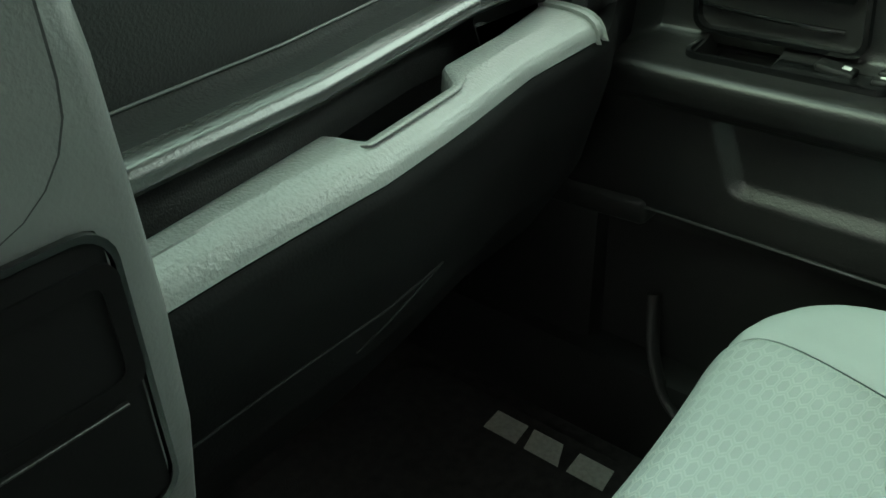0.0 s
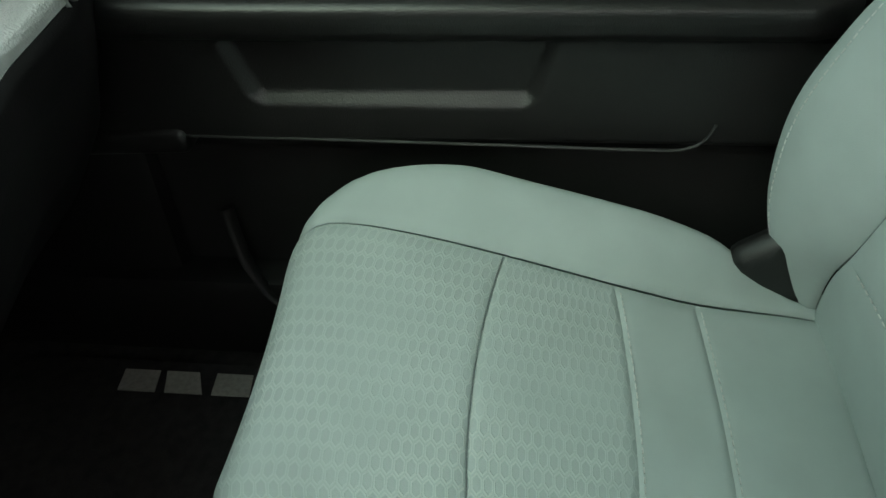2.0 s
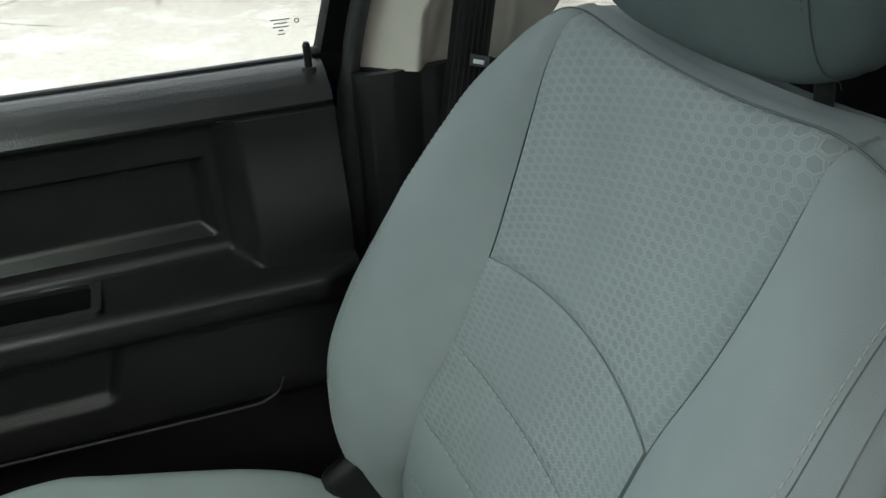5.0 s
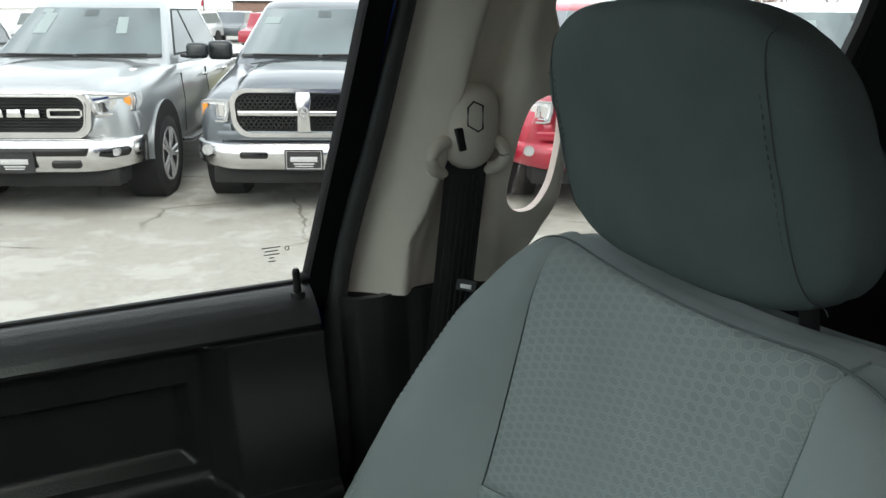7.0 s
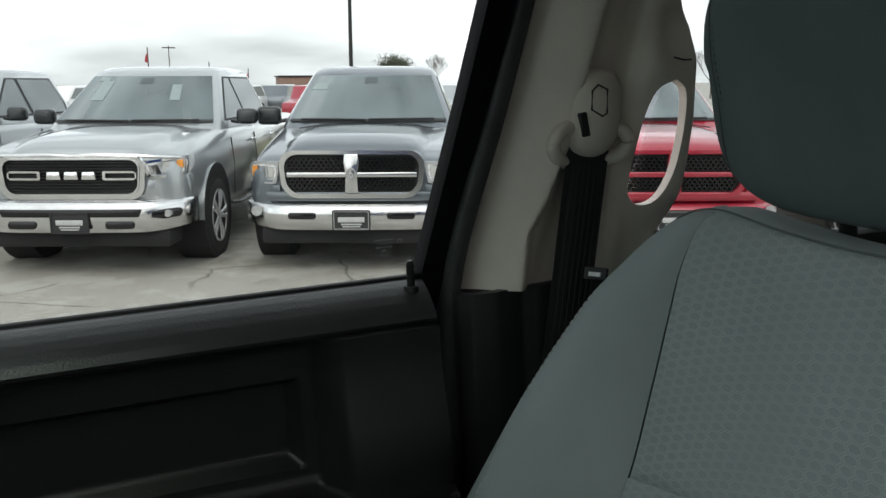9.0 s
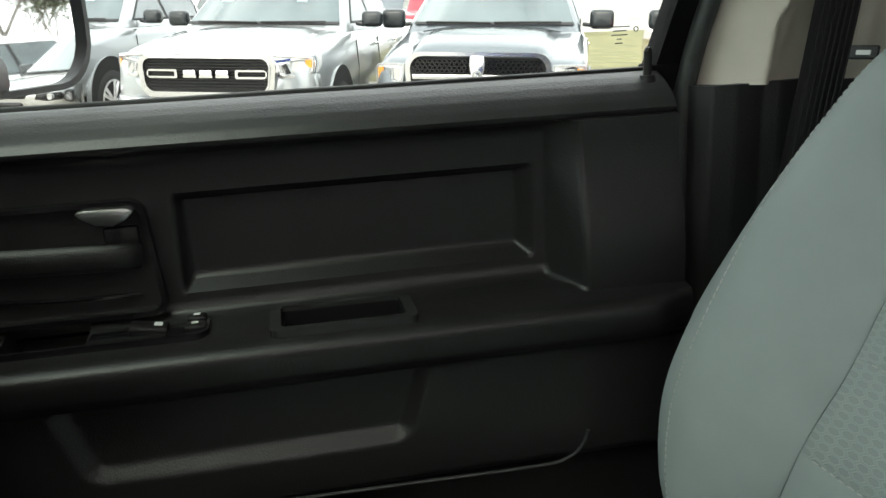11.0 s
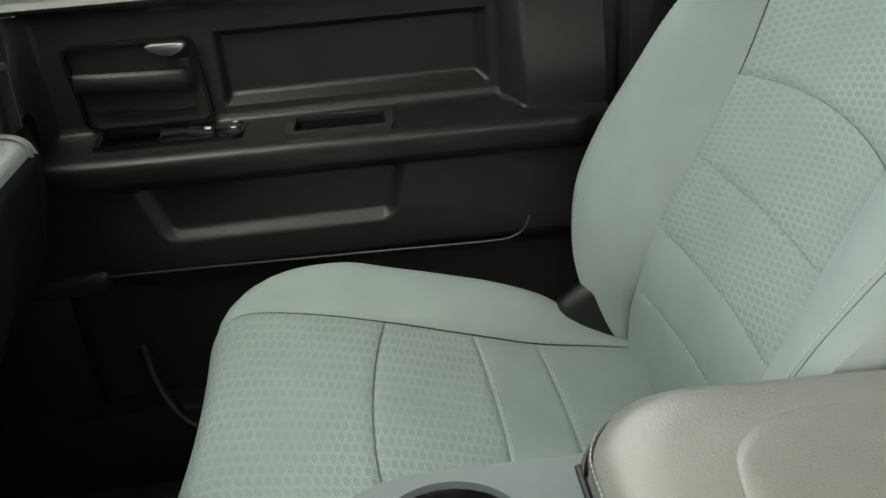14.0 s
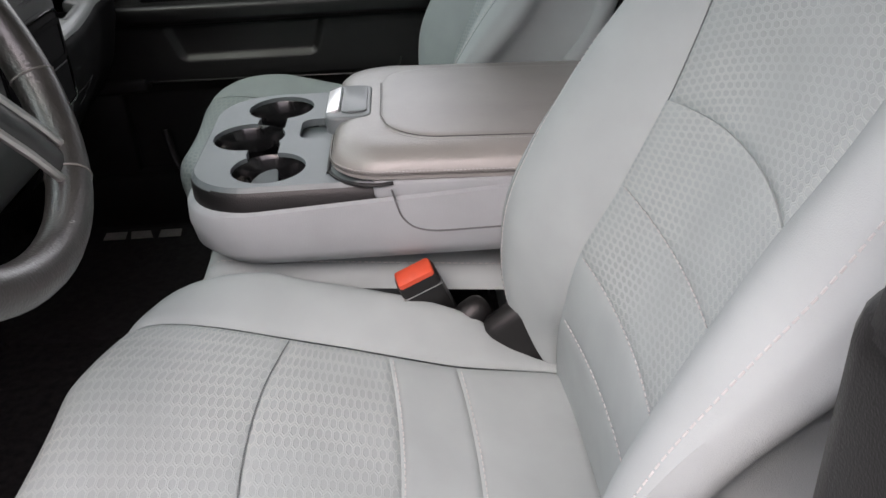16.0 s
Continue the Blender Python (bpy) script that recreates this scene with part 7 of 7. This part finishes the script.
    box(b, (0, 0.22, 0.34), (1.66, 0.35, 0.16), 0.03)
    part("valance", b, SHADEBLK, t, "lower valance, black for the shade under the bumper")
    # wheels and wells
    for sd in (1, -1):
        for wy in (1.00, 4.75):
            b = bmesh.new()
            ring(b, [(wy + 0.500 * math.cos(k * math.tau / 36), max(0.44 + 0.490 * math.sin(k * math.tau / 36), 0.43)) for k in range(36)],
                 [(wy + 0.462 * math.cos(k * math.tau / 36), max(0.43 + 0.462 * math.sin(k * math.tau / 36), 0.42)) for k in range(36)], "x", sd * 0.955, sd * 1.003)
            part("wheel_arch", b, colour, t)
            # black disc proud of the flank paints the shaded arch opening
            b = bmesh.new()
            cyl(b, (sd * 0.70, wy, 0.45), (sd * 1.0045, wy, 0.45), 0.478, 0.478, 32)
            part("well_shade", b, SHADEBLK, t)
            b = bmesh.new()
            rr = [(0.74, 0.30), (0.74, 0.385), (0.77, 0.405), (0.94, 0.405), (0.985, 0.39), (1.012, 0.35), (1.014, 0.272), (0.985, 0.250), (0.95, 0.245)]
            loft(b, [[(sd * x, wy + r * math.cos(k * math.tau / 32), 0.405 + r * math.sin(k * math.tau / 32)) for k in range(32)] for x, r in rr])
            wh = part("wheel", b, TYRE, t, "black tyre")
            b = bmesh.new()
            ring(b, [(wy + 0.262 * math.cos(k * math.tau / 32), 0.405 + 0.262 * math.sin(k * math.tau / 32)) for k in range(32)],
                 [(wy + 0.240 * math.cos(k * math.tau / 32), 0.405 + 0.240 * math.sin(k * math.tau / 32)) for k in range(32)], "x", sd * 0.955, sd * 1.016)
            cyl(b, (sd * 0.95, wy, 0.405), (sd * 1.012, wy, 0.405), 0.068, 0.055, 16)
            for k in range(5):
                for da in (-0.17, 0.17):
                    a0, a1 = k * math.tau / 5 + da * 0.6, k * math.tau / 5 + da
                    tube(b, [(sd * 1.000, wy + 0.05 * math.cos(a0), 0.405 + 0.05 * math.sin(a0)), (sd * 1.012, wy + 0.15 * math.cos(a1), 0.405 + 0.15 * math.sin(a1)), (sd * 1.006, wy + 0.25 * math.cos(a1 * 1.0), 0.405 + 0.25 * math.sin(a1))], [0.026, 0.022, 0.026], 6, 0.6, up=(1, 0, 0))
            part("rim", b, ALLOY, wh, "bright alloy rim")
    # wipers, hood plates and cowl
    b = bmesh.new()
    tube(b, [(-0.70, 1.53, 1.322), (-0.30, 1.470, 1.322), (-0.02, 1.455, 1.318)], 0.011, 6)
    tube(b, [(0.02, 1.455, 1.322), (0.40, 1.470, 1.325), (0.70, 1.53, 1.325)], 0.011, 6)
    part("wipers", b, RUBBER, t, "black wiper blades")
    b = bmesh.new()
    for sd in (1, -1):
        if style == 1:
            box(b, (sd * 0.70, 1.12, 1.212), (0.05, 0.20, 0.012), 0.004, 2, (4, sd * 12, 0))
        else:
            tube(b, [(sd * 0.36, 1.10, 1.272), (sd * 0.52, 1.30, 1.262), (sd * 0.70, 1.40, 1.232)], 0.006, 6)
    part("hood_plate" if style == 1 else "hood_line", b, CHROME if style == 1 else RUBBER, t)
    t.matrix_basis = Matrix.Translation(at) @ Matrix.Rotation(turn, 4, "Z")
    return t


SILVER = paint("silver_grey_paint", (0.36, 0.38, 0.39), 0.6)
GRANITE = paint("granite_grey_paint", (0.115, 0.132, 0.148), 0.6)
WHITE = paint("white_paint", (0.72, 0.72, 0.72), 0.0)
REDP = paint("red_paint", (0.32, 0.012, 0.03), 0.2)
BLACKP = paint("black_paint", (0.015, 0.015, 0.017), 0.2)
ANG = -math.radians(19.5)
pickup("pickup_truck", (-1.02, 7.90, GROUND), ANG, SILVER, "silver grey pickup with a chrome bar grille and bumper", True, 1)
pickup("pickup_truck", (1.33, 7.22, GROUND), ANG, GRANITE, "dark grey pickup with a chrome cross-bar grille", True, 0)
pickup("pickup_truck", (4.00, 6.22, GROUND), ANG, REDP, "red pickup with a painted cross-bar grille", False, 0)
pickup("pickup_truck", (-3.52, 9.74, GROUND), ANG, SILVER, "silver grey pickup parked in the row", True, 1)
pickup("pickup_truck", (-6.15, 10.75, GROUND), ANG, WHITE, "white pickup parked in the row", True, 0)
pickup("pickup_truck", (-8.8, 11.8, GROUND), ANG, WHITE, "white pickup at the end of the row", True, 0)
pickup("pickup_truck", (6.75, 5.15, GROUND), ANG, WHITE, "white pickup parked in the row", True, 0)

# ---- distance ----
BARK = material("grey_bark", (0.10, 0.085, 0.075), 0.9, 0, 0.3, 8, 0.6, 30)
LEAF_G = material("dull_green_leaves", (0.075, 0.085, 0.05), 0.8, 0, 0.35, 3, 0.2)
LEAF_O = material("rust_leaves", (0.22, 0.09, 0.05), 0.8, 0, 0.35, 3, 0.2)
GRASS = material("dry_grass", (0.16, 0.15, 0.06), 0.9, 0, 0.3, 2, 0.5, 30)


def tree(at, h, leaves, label, seed, density=1.0):
    """A tapered trunk with forking limbs and, where it has any, a crown of small separate leaf clumps."""
    rnd = random.Random(seed)
    t = thing("tree", at, label, "tree", "far trees")
    b = bmesh.new()
    tips = []

    def limb(p, d, ln, r, depth):
        q = p + d * ln
        cyl(b, p, q, r, r * 0.65, 6, False)
        if depth == 0:
            tips.append(q)
            return
        for _ in range(3 if depth > 2 else 4):
            nd = (d + Vector((rnd.uniform(-0.8, 0.8), rnd.uniform(-0.8, 0.8), rnd.uniform(-0.1, 0.6)))).normalized()
            tips.append(q)
            limb(q, nd, ln * rnd.uniform(0.6, 0.8), r * 0.6, depth - 1)

    limb(Vector(at), Vector((0, 0, 1)), h * 0.22, h * 0.011, 6 if leaves is None else 5)
    part("trunk", b, BARK, t, "grey bare branches")
    if leaves is not None:
        b = bmesh.new()
        for q in tips:
            for _ in range(int(5 * density)):
                c = q + Vector((rnd.gauss(0, 0.05), rnd.gauss(0, 0.05), rnd.gauss(0, 0.05))) * h
                s_ = h * rnd.uniform(0.006, 0.014)
                a1, a2 = Vector((rnd.gauss(0, 1), rnd.gauss(0, 1), rnd.gauss(0, 1))).normalized(), Vector((rnd.gauss(0, 1), rnd.gauss(0, 1), rnd.gauss(0, 1))).normalized()
                a2 = a1.cross(a2).normalized()
                vs = [b.verts.new(c + a1 * s_), b.verts.new(c + a2 * s_ * 0.6), b.verts.new(c - a1 * s_), b.verts.new(c - a2 * s_ * 0.6)]
                b.faces.new(vs)
        part("crown", b, leaves, t, "thin leafy crown", smooth=False)
    return t


def away(px_x, depth, yaw=-17.8):
    """A spot on the lot by the share of the view and the depth along the window's outlook."""
    f, r = Vector((0.306, 0.952, 0)), Vector((0.952, -0.306, 0))
    p = Vector((-0.18, -0.19, 0)) + f * depth + r * depth * px_x
    return (p.x, p.y, GROUND)


tree(away(-0.038, 70), 5.6, LEAF_G, "dull green tree beyond the lot", 3, 1.2)
tree(away(0.01, 80), 6.0, None, "bare grey tree beyond the lot", 4)
tree(away(0.395, 75), 5.4, LEAF_O, "rust coloured autumn tree beyond the lot", 5, 0.7)
tree(away(0.425, 78), 6.2, LEAF_O, "rust coloured autumn tree beyond the lot", 15, 0.6)
tree(away(0.455, 80), 7.4, None, "bare grey tree beyond the lot", 6)
tree(away(0.52, 75), 7.4, None, "bare grey tree beyond the lot", 7)
tree(away(0.33, 90), 7.6, None, "bare grey tree beyond the lot", 8)
for k in range(14):
    tree(away(-1.35 + 0.062 * k, 62 + 7 * (k % 3)), 10 + (k * 7 % 5) * 0.8, None if k % 3 else LEAF_G, "bare grey tree beyond the lot", 20 + k, 0.7)

for k in range(9):
    tree((34.0 + 6 * (k % 3), 3.0 + 3.6 * k, GROUND), 8.0 + (k * 5 % 4), None if k % 2 else LEAF_G, "bare grey tree beyond the lot", 60 + k, 0.6)
b = bmesh.new()
prism(b, [(2.4, 14.5), (9.0, 11.5), (30.0, 24.0), (22.0, 44.0), (7.0, 34.0)], "z", GROUND - 0.02, GROUND + 0.03)
solid("grass_verge", b, GRASS, "dry yellowish grass verge beyond the trucks", "grass", "structure", smooth=False)

pole = thing("lamp_pole", away(-0.092, 42), "tall dark lamp pole in the lot", "lamp pole")
b = bmesh.new()
px, py, pz = away(-0.092, 42)
cyl(b, (px, py, pz), (px, py, pz + 11), 0.11, 0.07, 10)
part("post", b, PLASTIC, pole)
b = bmesh.new()
box(b, (px, py, pz + 11), (0.9, 0.3, 0.14), 0.04)
part("lamp_head", b, PLASTIC, pole)
for k, (sx, dd, hh) in enumerate(((-0.325, 46, 3.6), (-0.30, 60, 4.3), (-0.255, 52, 3.0), (-0.21, 58, 2.7))):
    fx, fy, fz = away(sx, dd)
    fl = thing("flag_pole", (fx, fy, fz), "thin pole with a small red flag" if k != 1 else "thin utility pole with a cross arm", "flag pole")
    b = bmesh.new()
    cyl(b, (fx, fy, fz), (fx, fy, fz + hh), 0.045, 0.03, 8)
    if k == 1:
        box(b, (fx, fy, fz + hh - 0.15), (0.9, 0.08, 0.08))
    part("mast", b, BARK, fl)
    if k != 1:
        b = bmesh.new()
        prism(b, [(fx, fz + hh - 0.25), (fx - 0.13, fz + hh - 0.48), (fx - 0.17, fz + hh - 0.74), (fx - 0.05, fz + hh - 0.80), (fx, fz + hh - 0.66)], "y", fy - 0.02, fy + 0.02)
        part("flag", b, material("red_cloth", (0.35, 0.03, 0.04), 0.8), fl, "hanging red flag")


def far_car(at, turn, colour, label):
    t = thing("parked_car", at, label, "car", "far parked cars")
    ox, oy, oz = at
    b = bmesh.new()
    prism(b, [(-2.3, 0.35), (-2.3, 0.85), (-1.3, 1.0), (-0.8, 1.6), (1.5, 1.65), (2.2, 1.05), (2.3, 0.4)], "y", -0.9, 0.9, 0.08, 2)
    bmesh.ops.translate(b, vec=at, verts=b.verts)
    part("body", b, colour, t)
    b = bmesh.new()
    prism(b, [(-1.15, 1.05), (-0.75, 1.52), (1.4, 1.56), (1.85, 1.05)], "y", -0.91, 0.91)
    bmesh.ops.translate(b, vec=at, verts=b.verts)
    part("windows", b, DARKGLASS, t)
    for wx in (-1.4, 1.4):
        for wy in (-0.85, 0.85):
            b = bmesh.new()
            cyl(b, (ox + wx, oy + wy - 0.1, oz + 0.34), (ox + wx, oy + wy + 0.1, oz + 0.34), 0.34, n=16)
            part("wheel", b, TYRE, t)
    t.rotation_euler = (0, 0, turn)
    return t


cols = [WHITE, REDP, BLACKP, SILVER, WHITE, GRANITE, REDP, BLACKP, WHITE, SILVER]
for k in range(10):
    far_car(away(-0.42 + 0.048 * k, 40 + 5 * (k % 3)), radians(60 + 10 * (k % 2)), cols[k], "car parked far across the lot")
shed = thing("far_building", away(-0.15, 120), "low brown building far beyond the lot", "building")
bx, by, bz = away(-0.15, 120)
b = bmesh.new()
box(b, (bx, by, bz + 1.3), (6, 4, 2.6), 0.05)
part("wall", b, material("brown_brick", (0.22, 0.14, 0.11), 0.9, 0, 0.15, 3, 0.4), shed)
b = bmesh.new()
box(b, (bx, by, bz + 2.7), (6.4, 4.4, 0.2), 0.05)
part("roof", b, PLASTIC, shed)

pickup("pickup_truck", (9.5, 4.1, GROUND), ANG, WHITE, "white pickup farther along the row", True, 0)
pickup("pickup_truck", (12.2, 3.0, GROUND), ANG, WHITE, "white pickup farther along the row", True, 1)

# the lot falls slightly to one side: everything outside stands square to it
fall = Matrix.Translation((-0.19, -0.14, GROUND)) @ Matrix.Rotation(radians(2.7), 4, Vector((math.sin(radians(18)), math.cos(radians(18)), 0))) @ Matrix.Translation((0.19, 0.14, -GROUND))
outside = ("ground", "ground_cracks", "grass_verge", "pickup_truck", "tree", "lamp_pole", "flag_pole", "parked_car", "far_building")
for ob in list(scene.objects):
    if ob.parent is None and ob.name.split(".")[0] in outside:
        ob.matrix_basis = fall @ ob.matrix_basis

# thread too fine to pick apart
for ob in list(scene.objects):
    if ob.name.split(".")[0] == "stitching":
        ob["kind"] = "stuff"
